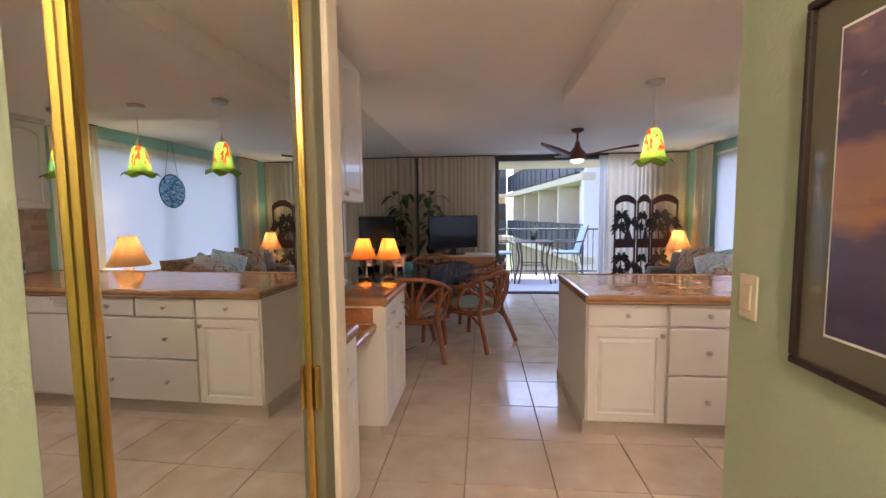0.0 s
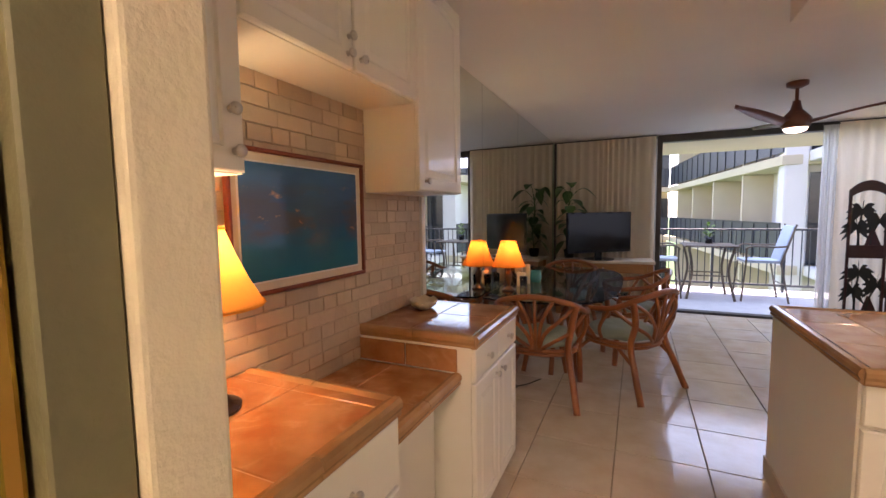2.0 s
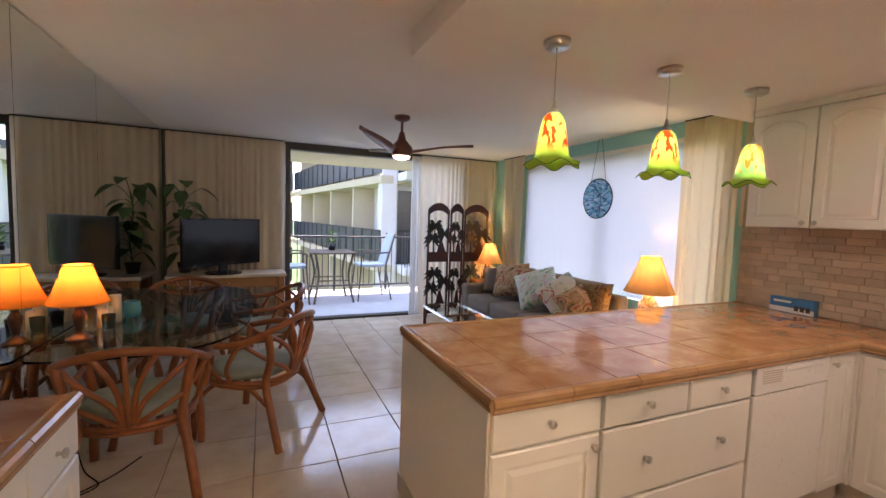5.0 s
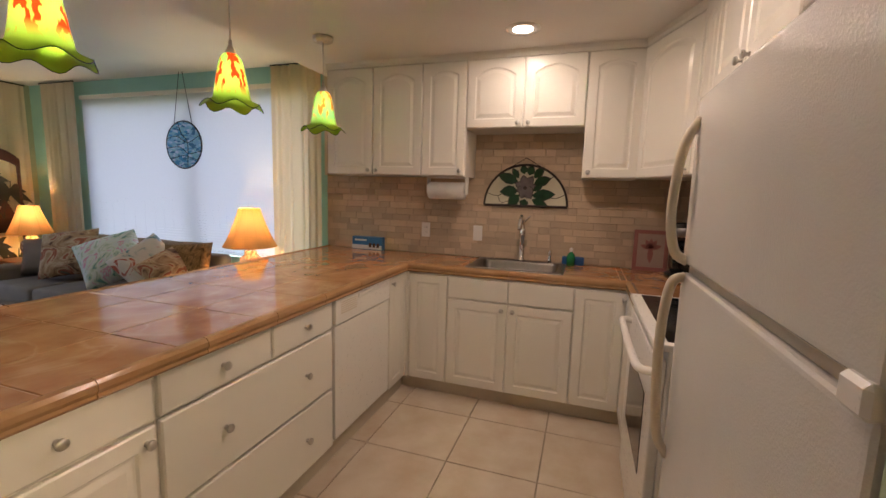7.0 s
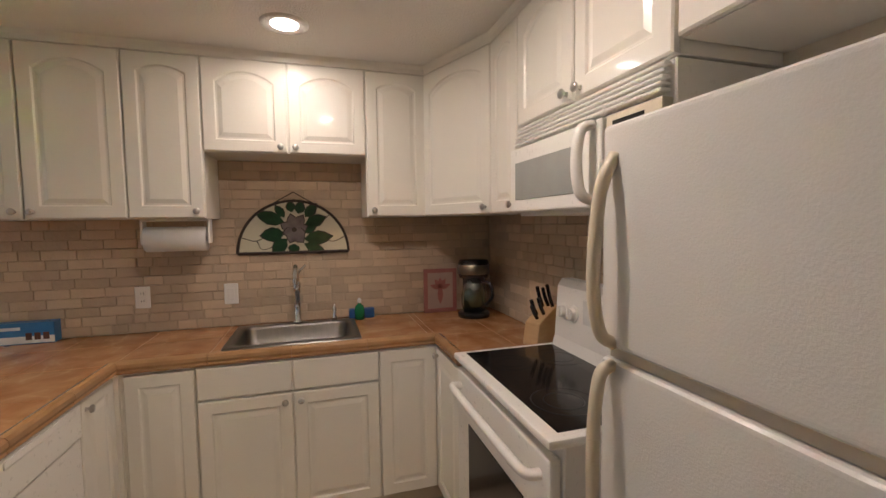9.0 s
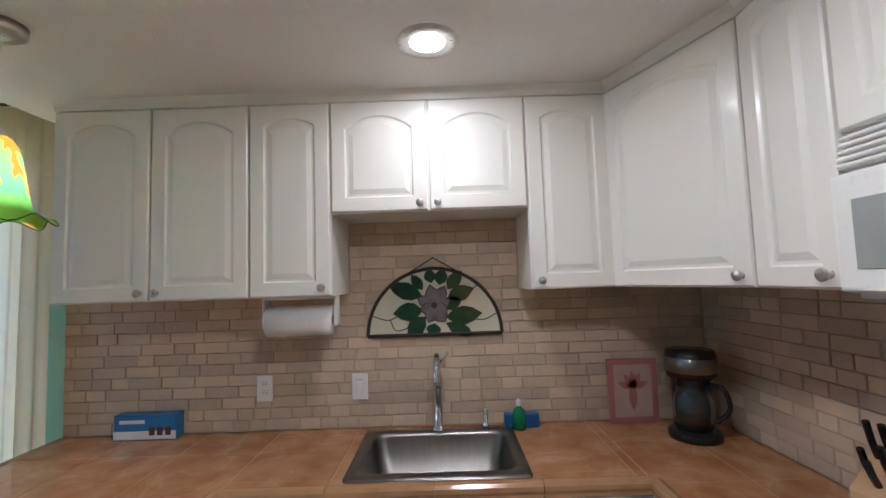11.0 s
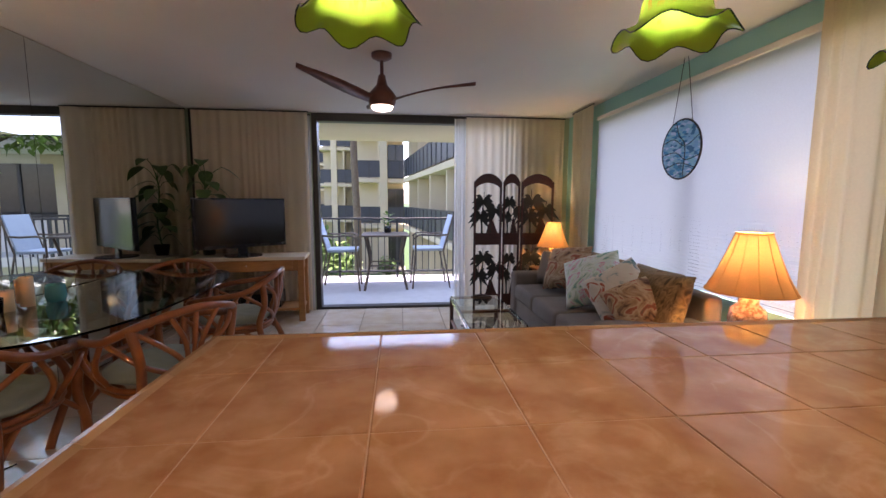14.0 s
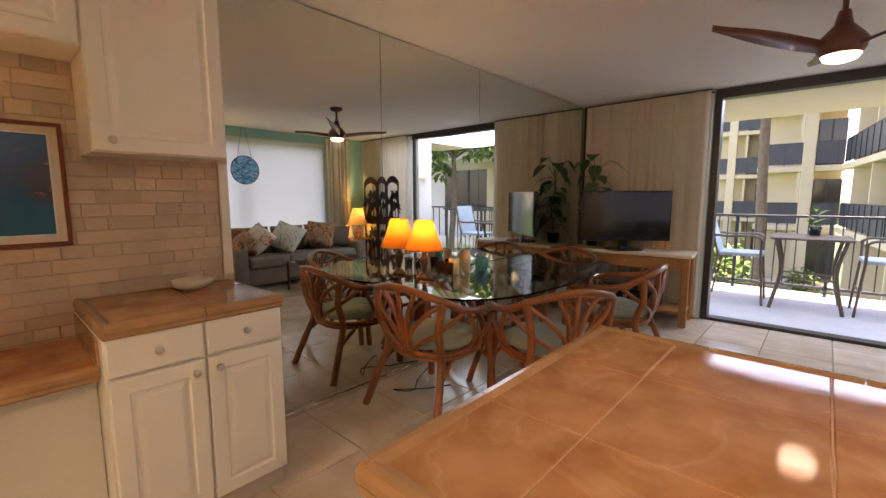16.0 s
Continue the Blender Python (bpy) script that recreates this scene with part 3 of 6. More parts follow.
curtain("curtain", "cream pleated curtain beside the television", (0.03, 8.46), (1.34, 8.46), 0.02, 2.41, 15, 0.017, CURTAIN, 1)
curtain("curtain", "cream pleated curtain behind the folding screen", (3.24, 8.47), (4.50, 8.47), 0.02, 2.40, 14, 0.016, CURTAIN, 2)
curtain("sheer_curtain", "white sheer gathered at the door's edge", (1.28, 8.49), (1.36, 8.49), 0.02, 2.38, 2, 0.022, SHEER, 3)
curtain("sheer_curtain", "white sheer gathered at the door's edge", (3.10, 8.49), (3.24, 8.47), 0.02, 2.38, 3, 0.03, SHEER, 4)
curtain("curtain", "cream pleated curtain beside the kitchen cabinets", (4.50, 4.705), (4.50, 5.18), 0.02, 2.40, 6, 0.026, CURTAIN_BACKLIT, 5)
curtain("curtain", "cream pleated curtain at the far end of the window", (4.48, 7.64), (4.48, 8.16), 0.02, 2.40, 6, 0.026, CURTAIN, 6)

# window with a closed horizontal blind
w = thing("window_blind", "closed white horizontal blind over the wide window", "blind")
bm = bmesh.new()
for k in range(58):
    z = 0.74 + k * 0.0258
    v = [bm.verts.new(p) for p in ((4.556, 5.17, z), (4.556, 7.64, z), (4.546, 7.64, z + 0.0262), (4.546, 5.17, z + 0.0262))]
    bm.faces.new(v)
part("slats", bm, BLIND, w)
part("head_rail", cube(4.53, 4.575, 5.16, 7.65, 2.235, 2.275, 0.004), CABINET, w)
win = thing("window_1", "wide aluminium window behind the blind", "window")
win["kind"] = "structure"
for y in (4.825, 6.20, 7.62):
    part("window_frame", cube(4.64, 4.69, y - 0.025, y + 0.025, 0.72, 2.24), DARK_FRAME, win)
for z in (0.74, 2.22):
    part("window_frame", cube(4.641, 4.689, 4.85, 7.6, z - 0.02, z + 0.02), DARK_FRAME, win)

# sliding balcony door
dr = thing("door_1", "open sliding glass balcony door in a dark bronze frame", "door")
dr["kind"] = "structure"
for x0, x1, z0, z1 in ((1.362, 1.425, 0.0, 2.43), (3.85, 3.90, 0.0, 2.43), (1.425, 3.85, 2.335, 2.43), (1.425, 3.85, -0.012, 0.03)):
    part("door_frame", cube(x0, x1, 8.56, 8.70, z0, z1, 0.004), DARK_FRAME, dr)
part("screen_stile", cube(3.20, 3.25, 8.64, 8.68, 0.031, 2.334), DARK_FRAME, dr)


# ---- appliances
fr = thing("refrigerator", "white pebbled top-freezer refrigerator with almond handles", "refrigerator", (1.905, 2.30, 0))
part("cabinet", cube(0, 0.825, -0.51, -0.05, 0.02, 1.64, 0.006), FRIDGE, fr)
part("fridge_door", cube(0.0, 0.825, -0.046, 0.025, 0.1, 1.187, 0.012, 3), FRIDGE, fr)
part("freezer_door", cube(0.0, 0.825, -0.046, 0.025, 1.212, 1.65, 0.012, 3), FRIDGE, fr)
part("gasket", cube(0.01, 0.815, -0.045, 0.008, 1.188, 1.211), TRIM, fr)
HANDLE = material("almond_plastic", (0.70, 0.62, 0.48), 0.35, second=(0.64, 0.56, 0.43))
part("handle", tube(bmesh.new(), bend([(0.79, 0.02, 1.22), (0.79, 0.055, 1.25), (0.79, 0.07, 1.36), (0.79, 0.055, 1.52), (0.79, 0.022, 1.59)]), 0.013, 10), HANDLE, fr, "curved almond handle", True)
part("handle", tube(bmesh.new(), bend([(0.79, 0.02, 1.18), (0.79, 0.055, 1.15), (0.79, 0.068, 0.98), (0.79, 0.055, 0.74), (0.79, 0.022, 0.66)]), 0.013, 10), HANDLE, fr, "curved almond handle", True)
part("hinge_cap", cube(0.0, 0.05, 0.0, 0.035, 1.182, 1.22, 0.006), APPLIANCE, fr)
part("grille", cube(0.02, 0.805, -0.05, -0.02, 0.02, 0.09), TRIM, fr)

rg = thing("range", "white electric range with a black glass cooktop", "stove", (2.90, 2.30, 0))
part("body", cube(0.0, 0.755, -0.50, 0.0, 0.02, 0.90, 0.004), APPLIANCE, rg)
part("cooktop_frame", cube(-0.004, 0.759, -0.50, 0.045, 0.895, 0.92, 0.008, 2), APPLIANCE, rg)
part("cooktop", cube(0.03, 0.725, -0.43, 0.0, 0.915, 0.9225, 0.002), GLOSS_BLACK, rg, "black ceramic glass")
RING = material("burner_ring", (0.05, 0.05, 0.052), 0.2, second=(0.06, 0.06, 0.06), bump=0)
for x, y, r in ((0.19, -0.12, 0.10), (0.56, -0.12, 0.085), (0.19, -0.33, 0.08), (0.56, -0.33, 0.10)):
    for q in (r, r * 0.62):
        part("burner_ring", lathe(bmesh.new(), [(q - 0.003, 0.9226), (q - 0.003, 0.9231), (q, 0.9231), (q, 0.9226)], 32, (x, y, 0)), RING, rg)
od = part("oven_door", cube(0.01, 0.745, 0.001, 0.035, 0.24, 0.86, 0.008, 2), APPLIANCE, rg)
part("oven_window", cube(0.15, 0.605, 0.0345, 0.038, 0.36, 0.68, 0.001), GLOSS_BLACK, od, "dark oven glass")
part("oven_handle", tube(bmesh.new(), bend([(0.06, 0.03, 0.80), (0.07, 0.075, 0.805), (0.2, 0.085, 0.81), (0.555, 0.085, 0.81), (0.685, 0.075, 0.805), (0.695, 0.03, 0.80)]), 0.015, 10), APPLIANCE, od, "white bar handle", True)
part("storage_drawer", cube(0.01, 0.745, 0.001, 0.03, 0.05, 0.225, 0.006, 2), APPLIANCE, rg)
bm = bmesh.new()
prof = [(-0.50, 0.92), (-0.40, 0.92), (-0.415, 0.96), (-0.43, 1.15), (-0.45, 1.175), (-0.50, 1.175)]
ends = [[bm.verts.new((x, y, z)) for y, z in prof] for x in (0.0, 0.725)]
for i in range(len(prof)):
    j = (i + 1) % len(prof)
    bm.faces.new((ends[0][i], ends[0][j], ends[1][j], ends[1][i]))
bm.faces.new(ends[0])
bm.faces.new(ends[1])
bp = part("backguard", bm, APPLIANCE, rg)
for x in (0.66, 0.59, 0.14, 0.07):
    m = Matrix.Translation((x, -0.421, 1.06)) @ Matrix.Rotation(-math.pi / 2 + 0.1, 4, "X")
    k = lathe(bmesh.new(), [(0, 0), (0.032, 0), (0.030, 0.004), (0.022, 0.006), (0.020, 0.022), (0.0, 0.024)], 20)
    box(k, -0.005, 0.005, -0.02, 0.02, 0.02, 0.032, 0.002)
    bmesh.ops.transform(k, verts=k.verts, matrix=m)
    part("dial", k, APPLIANCE, bp, smooth=False)
part("clock", cube(0.352, 0.41, -0.4265, -0.420, 1.068, 1.091), glow("green_display", (0.01, 0.22, 0.05), 0.08), bp, "green lit clock display")
PRINT = material("grey_print", (0.55, 0.55, 0.54), 0.5, bump=0)
part("key_field", cube(0.22, 0.53, -0.4245, -0.421, 1.005, 1.12, 0.001), material("control_film", (0.77, 0.76, 0.73), 0.4, bump=0), bp)
for k in range(4):
    for r in range(3):
        part("key", cube(0.235 + k * 0.023, 0.25 + k * 0.023, -0.4262, -0.424, 1.02 + r * 0.032, 1.032 + r * 0.032), PRINT, bp)
        part("key", cube(0.435 + k * 0.022, 0.45 + k * 0.022, -0.4262, -0.424, 1.02 + r * 0.032, 1.032 + r * 0.032), PRINT, bp)

for ob in (bp, *bp.children):
    ob.data.transform(Matrix.Translation((0, 0, 0.92)) @ Matrix.Diagonal((1, 1, 1.15, 1)) @ Matrix.Translation((0, 0, -0.92)))

mw = thing("microwave", "white over-the-range microwave with an almond keypad", "microwave", (3.53, 2.10, 1.485), 180)
part("body", cube(0, 0.755, 0.0, 0.31, 0, 0.37, 0.004), APPLIANCE, mw)
md = part("door", cube(0.003, 0.555, -0.045, -0.001, 0.015, 0.275, 0.012, 3), APPLIANCE, mw)
part("door_window", cube(0.05, 0.46, -0.0475, -0.044, 0.065, 0.215, 0.001), material("grey_screen", (0.36, 0.37, 0.35), 0.25, bump=0.03, bump_scale=400), md, "grey screened glass")
part("handle", tube(bmesh.new(), bend([(0.522, -0.045, 0.035), (0.522, -0.085, 0.06), (0.522, -0.098, 0.15), (0.522, -0.085, 0.24), (0.522, -0.045, 0.262)]), 0.016, 10), APPLIANCE, mw, "curved white handle", True)
kp = part("keypad", cube(0.562, 0.752, -0.035, -0.001, 0.015, 0.275, 0.006, 2), HANDLE, mw, "almond keypad")
part("display", cube(0.59, 0.70, -0.0365, -0.034, 0.225, 0.255), GLOSS_BLACK, kp)
for r in range(6):
    for k in range(3):
        part("key", cube(0.595 + k * 0.045, 0.62 + k * 0.045, -0.0362, -0.034, 0.045 + r * 0.027, 0.058 + r * 0.027), PRINT, kp)
for k in range(5):
    part("vent_slat", cube(0.01, 0.745, -0.035 + k * 0.003, -0.001, 0.288 + k * 0.016, 0.298 + k * 0.016, 0.003), APPLIANCE, mw)

for child in (*mw.children, *kp.children, *md.children):
    child.data.transform(Matrix.Diagonal((1, 1, 0.925, 1)))

# sink and tap
sk = thing("kitchen_sink", "stainless steel drop-in sink", "sink", (4.30, 3.0, C))
bm = bmesh.new()
def ring_loop(hx, hy, r, z):
    pts = []
    for cx, cy, a0 in ((hx - r, hy - r, 0), (-hx + r, hy - r, 90), (-hx + r, -hy + r, 180), (hx - r, -hy + r, 270)):
        for k in range(6):
            a = radians(a0 + k * 18)
            pts.append(bm.verts.new((cx + r * math.cos(a), cy + r * math.sin(a), z)))
    return pts
loops = [ring_loop(0.235, 0.315, 0.02, 0.001), ring_loop(0.232, 0.312, 0.02, 0.007), ring_loop(0.185, 0.275, 0.05, 0.006), ring_loop(0.178, 0.268, 0.05, -0.008),
         ring_loop(0.165, 0.255, 0.06, -0.15), ring_loop(0.13, 0.22, 0.06, -0.17)]
for a, b in zip(loops, loops[1:]):
    for i in range(len(a)):
        bm.faces.new((a[i], a[(i + 1) % len(a)], b[(i + 1) % len(a)], b[i]))
bm.faces.new(loops[-1])
part("basin", bm, STEEL, sk, smooth=True)
part("drain", lathe(bmesh.new(), [(0, 0), (0.045, 0), (0.045, 0.004), (0.03, 0.004), (0.025, 0.001), (0, 0.001)], 20, (0, 0, -0.17)), CHROME, sk)
tp = thing("tap", "tall chrome kitchen tap", "faucet", (4.50, 3.0, C + 0.006))
part("base", lathe(bmesh.new(), [(0, 0), (0.03, 0), (0.028, 0.012), (0.018, 0.02), (0.017, 0.17), (0.021, 0.175), (0.021, 0.23), (0.014, 0.24), (0.013, 0.27), (0, 0.275)], 20), CHROME, tp, smooth=True)
part("spout", tube(bmesh.new(), bend([(0, 0, 0.22), (-0.02, 0, 0.30), (-0.09, 0, 0.33), (-0.16, 0, 0.29), (-0.175, 0, 0.24)]), 0.013, 12), CHROME, tp, smooth=True)
part("lever", tube(bmesh.new(), [(0, 0, 0.27), (0.0, -0.02, 0.30), (0.0, -0.05, 0.33)], 0.006, 8), CHROME, tp, smooth=True)
part("sprayer", lathe(bmesh.new(), [(0, 0), (0.016, 0), (0.014, 0.02), (0.009, 0.03), (0.012, 0.07), (0.008, 0.09), (0, 0.092)], 14, (0, -0.20, 0)), CHROME, tp, smooth=True)


# ---- dining corner
def rattan_chair(place, turn):
    t = thing("rattan_chair", "bent rattan armchair with a sage green cushion", "chair", place, turn, "chairs round the glass table")
    hoop = bend([(-0.27, 0.22, 0.60), (-0.30, 0.08, 0.63), (-0.30, -0.12, 0.66), (-0.22, -0.27, 0.74), (0, -0.325, 0.785), (0.22, -0.27, 0.74), (0.30, -0.12, 0.66), (0.30, 0.08, 0.63), (0.27, 0.22, 0.60)], 5)
    part("top_rail", tube(bmesh.new(), hoop, 0.021, 8), RATTAN, t, smooth=True)
    seat = [(0.24 * math.cos(a) * (1 + 0.08 * abs(math.sin(2 * a))), 0.24 * math.sin(a) * (1 + 0.08 * abs(math.sin(2 * a))), 0.385) for a in np.linspace(0, 2 * math.pi, 24, False)]
    part("seat_frame", tube(bmesh.new(), seat, 0.016, 8, True), RATTAN, t, smooth=True)
    part("seat_frame", tube(bmesh.new(), [(x * 0.98, y * 0.98, 0.355) for x, y, z in seat], 0.012, 8, True), RATTAN, t, smooth=True)
    for s in (-1, 1):
        part("leg", tube(bmesh.new(), bend([(s * 0.25, 0.24, 0.0), (s * 0.245, 0.225, 0.2), (s * 0.235, 0.20, 0.38), (s * 0.27, 0.22, 0.60)]), 0.0225, 8), RATTAN, t, smooth=True)
        part("leg", tube(bmesh.new(), bend([(s * 0.27, -0.33, 0.0), (s * 0.235, -0.26, 0.2), (s * 0.20, -0.20, 0.385), (s * 0.22, -0.245, 0.55), (s * 0.25, -0.245, 0.72)]), 0.0225, 8), RATTAN, t, smooth=True)
        part("brace", tube(bmesh.new(), bend([(s * 0.24, 0.215, 0.25), (s * 0.21, 0.12, 0.35), (s * 0.2, 0.0, 0.375), (s * 0.21, -0.1, 0.35), (s * 0.23, -0.25, 0.24)], 4), 0.0135, 6), RATTAN, t, smooth=True)
        part("arm_bow", tube(bmesh.new(), bend([(s * 0.245, 0.05, 0.39), (s * 0.29, 0.10, 0.50), (s * 0.27, 0.20, 0.56)], 4), 0.0135, 6), RATTAN, t, smooth=True)
        part("arm_bow", tube(bmesh.new(), bend([(s * 0.24, 0.0, 0.39), (s * 0.295, -0.02, 0.50), (s * 0.30, -0.10, 0.65)], 4), 0.0135, 6), RATTAN, t, smooth=True)
        part("back_bow", tube(bmesh.new(), bend([(s * 0.02, -0.25, 0.40), (s * 0.06, -0.285, 0.52), (s * 0.17, -0.295, 0.64), (s * 0.25, -0.225, 0.715)], 4), 0.0135, 6), RATTAN, t, smooth=True)
        part("back_bow", tube(bmesh.new(), bend([(s * 0.015, -0.25, 0.40), (s * 0.04, -0.295, 0.60), (s * 0.12, -0.315, 0.77)], 4), 0.0135, 6), RATTAN, t, smooth=True)
        part("back_bow", tube(bmesh.new(), bend([(s * 0.03, -0.25, 0.40), (s * 0.12, -0.27, 0.47), (s * 0.22, -0.24, 0.54), (s * 0.295, -0.13, 0.645)], 4), 0.0135, 6), RATTAN, t, smooth=True)
    part("back_bow", tube(bmesh.new(), [(0, -0.25, 0.39), (0, -0.30, 0.6), (0, -0.325, 0.785)], 0.012, 6), RATTAN, t, smooth=True)
    bm = bmesh.new()
    n, rings = 28, []
    for r, z in ((0.0, 0.452), (0.08, 0.462), (0.15, 0.468), (0.20, 0.462), (0.232, 0.44), (0.236, 0.415), (0.21, 0.40)):
        if r == 0:
            rings.append([bm.verts.new((0, 0, z))])
            continue
        ring = []
        for k in range(n):
            a = 2 * math.pi * k / n
            tuft = 0.006 * math.cos(7 * a) * (r / 0.23)
            ring.append(bm.verts.new((r * math.cos(a) * 1.03, r * math.sin(a) * 1.03, z + tuft)))
        rings.append(ring)
    for a, b in zip(rings, rings[1:]):
        for i in range(n):
            j = (i + 1) % n
            bm.faces.new((a[0], b[i], b[j]) if len(a) == 1 else (a[i], a[j], b[j], b[i]))
    bm.faces.new(rings[-1])
    part("cushion", bm, CUSHION, t, "tufted sage green cushion", True)
    for child in t.children:
        child.data.transform(Matrix.Diagonal((1.1, 1.1, 1.03, 1)))
    return t


chair = rattan_chair((0.465, 5.28, 0), 3)
for x, y, turn in ((1.04, 5.69, 57), (1.08, 6.72, 95), (0.40, 7.02, 178)):
    copy_thing(chair, pose(x, y, 0, 0, 0, turn))

tb = thing("dining_table", "oval glass dining table on crossed rattan poles", "table", (0.36, 6.22, 0))
out = []
for a in np.linspace(0, 2 * math.pi, 72, False):
    c, s = math.cos(a), math.sin(a)
    x, y = 0.66 * math.copysign(abs(c) ** 0.66, c), 1.12 * math.copysign(abs(s) ** 0.66, s)
    out.append((max(x, -0.345), y))
bm = slab(bmesh.new(), out, 0.722, 0.735)
bmesh.ops.remove_doubles(bm, verts=bm.verts, dist=0.0005)
part("glass_top", bm, CLEAR, tb, "thick greenish glass top")
for sx, sy in ((1, 1), (1, -1), (-1, 1), (-1, -1)):
    part("pole", tube(bmesh.new(), bend([(sx * 0.24, sy * 0.52, 0.0), (sx * 0.16, sy * 0.40, 0.35), (sx * 0.28, sy * 0.62, 0.715)]), 0.024, 10), RATTAN, tb, smooth=True)
    part("pole", tube(bmesh.new(), bend([(sx * 0.12, sy * 0.62, 0.0), (sx * 0.10, sy * 0.42, 0.35), (sx * 0.08, sy * 0.7, 0.715)]), 0.022, 10), RATTAN, tb, smooth=True)
part("stretcher", tube(bmesh.new(), [(0.13, -0.40, 0.35), (0.13, 0.40, 0.35)], 0.018, 8), RATTAN, tb)
part("stretcher", tube(bmesh.new(), [(-0.13, -0.40, 0.35), (-0.13, 0.40, 0.35)], 0.018, 8), RATTAN, tb)


def table_lamp(name, label, place, base_profile, base_mat, shade, shade_mat, energy, sides=24, ribs=0):
    """shade: (bottom radius, top radius, bottom z, top z)."""
    t = thing(name, label, "lamp", place)
    part("base", lathe(bmesh.new(), base_profile, 28), base_mat, t, smooth=True)
    r0, r1, z0, z1 = shade
    prof = [(r1, z1), (r1 + (r0 - r1) * 0.3, z1 - (z1 - z0) * 0.36), (r1 + (r0 - r1) * 0.62, z1 - (z1 - z0) * 0.69), (r0, z0)]
    s = part("shade", lathe(bmesh.new(), prof, sides), shade_mat, t, "glowing cloth shade", True)
    part("trim_ring", tube(bmesh.new(), [(r0 * math.cos(a), r0 * math.sin(a), z0) for a in np.linspace(0, 2 * math.pi, sides, False)], 0.004, 6, True), shade_mat, s)
    part("trim_ring", tube(bmesh.new(), [(r1 * math.cos(a), r1 * math.sin(a), z1) for a in np.linspace(0, 2 * math.pi, sides, False)], 0.004, 6, True), shade_mat, s)
    for k in range(ribs):
        a = 2 * math.pi * k / ribs
        part("rib", tube(bmesh.new(), [(r * 1.004 * math.cos(a), r * 1.004 * math.sin(a), z) for r, z in prof], 0.0028, 5), shade_mat, s)
    part("stem", lathe(bmesh.new(), [(0.006, base_profile[-1][1] - 0.01), (0.006, z1 - 0.02), (0.0, z1 - 0.02)], 8), NICKEL, t)
    zb = z0 + (z1 - z0) * 0.45
    part("bulb", lathe(bmesh.new(), [(0, zb - 0.04), (0.022, zb - 0.02), (0.028, zb), (0.02, zb + 0.022), (0, zb + 0.03)], 12), BULB, t, smooth=True)
    lamp("lamp_light", "POINT", (place[0], place[1], place[2] + zb + 0.06), energy, (1.0, 0.83, 0.42), radius=0.035)
    return t


URN = [(0.0, 0.0), (0.075, 0.0), (0.078, 0.012), (0.055, 0.022), (0.045, 0.035), (0.018, 0.05), (0.022, 0.065), (0.036, 0.13), (0.042, 0.17), (0.03, 0.19), (0.018, 0.21), (0.026, 0.22), (0.012, 0.24), (0.0, 0.24)]
table_lamp("table_lamp", "small bronze table lamp with an amber shade on the glass table", (0.135, 5.50, 0.735), [(r * 0.78, z * 0.85) for r, z in URN], ENTRY_DARK, (0.142, 0.065, 0.215, 0.425), SHADE, 1.4)
table_lamp("desk_lamp", "bronze urn lamp with an amber cloth shade", (0.138, 2.705, C), URN, ENTRY_DARK, (0.146, 0.058, 0.275, 0.47), SHADE_GOLD, 1.9)
GINGER = [(0, 0), (0.06, 0), (0.06, 0.03), (0.085, 0.06), (0.095, 0.12), (0.085, 0.18), (0.05, 0.21), (0.05, 0.24), (0.0, 0.24)]
SHELLS = material("shell_filled_glass", (0.62, 0.50, 0.42), 0.15, second=(0.25, 0.16, 0.12), scale=45, detail=2, blend=0.2, bump=0.1)
table_lamp("table_lamp", "shell-filled glass lamp with a ribbed pale shade", (4.33, 5.30, 0.60), GINGER, SHELLS, (0.215, 0.085, 0.28, 0.60), SHADE_PALE, 5.0, 32, 12)
table_lamp("table_lamp", "shell-filled glass lamp with a ribbed pale shade", (4.28, 8.16, 0.56), GINGER, SHELLS, (0.19, 0.08, 0.27, 0.56), SHADE_PALE, 5.0, 32, 12)
for x, y, z in ((4.33, 5.30, 0.60), (4.28, 8.16, 0.56)):
    s = thing("side_table", "small dark rattan side table beside the sofa", "table", (x, y, 0), group="side tables")
    part("top", cube(-0.22, 0.22, -0.22, 0.22, z - 0.03, z, 0.008), RATTAN, s)
    for sx in (-1, 1):
        for sy in (-1, 1):
            part("leg", tube(bmesh.new(), [(sx * 0.19, sy * 0.19, 0), (sx * 0.18, sy * 0.18, z - 0.03)], 0.016, 8), RATTAN, s)

# television on its console
cs = thing("console_table", "honey wood console with a stone top and one drawer", "console", (0.12, 7.93, 0), 5)
part("top", cube(-0.02, 1.24, -0.03, 0.42, 0.715, 0.752, 0.008, 2), TRAVERTINE, cs, "pale travertine top")
part("apron", cube(0.03, 1.19, 0.02, 0.38, 0.585, 0.714, 0.003), OAK, cs)
dd = part("drawer", cube(0.12, 1.10, 0.006, 0.02, 0.60, 0.70, 0.004), OAK, cs)
part("knob", lathe(bmesh.new(), [(0, 0), (0.012, 0), (0.008, 0.01), (0.014, 0.02), (0, 0.024)], 12, (0.61, 0.006, 0.65), "y"), NICKEL, dd)
for x in (0.0, 1.15):
    for y in (0.0, 0.35):
        part("leg", cube(x, x + 0.07, y, y + 0.05, 0, 0.714, 0.006), OAK, cs)
part("shelf", cube(0.02, 1.2, 0.01, 0.39, 0.13, 0.16, 0.004), OAK, cs)
bx = thing("media_box", "black electronics box on the console's shelf", "media player", (0.12, 7.93, 0.16), 5)
part("case", cube(0.25, 0.95, 0.06, 0.36, 0.0, 0.16, 0.005), BLACK, bx)
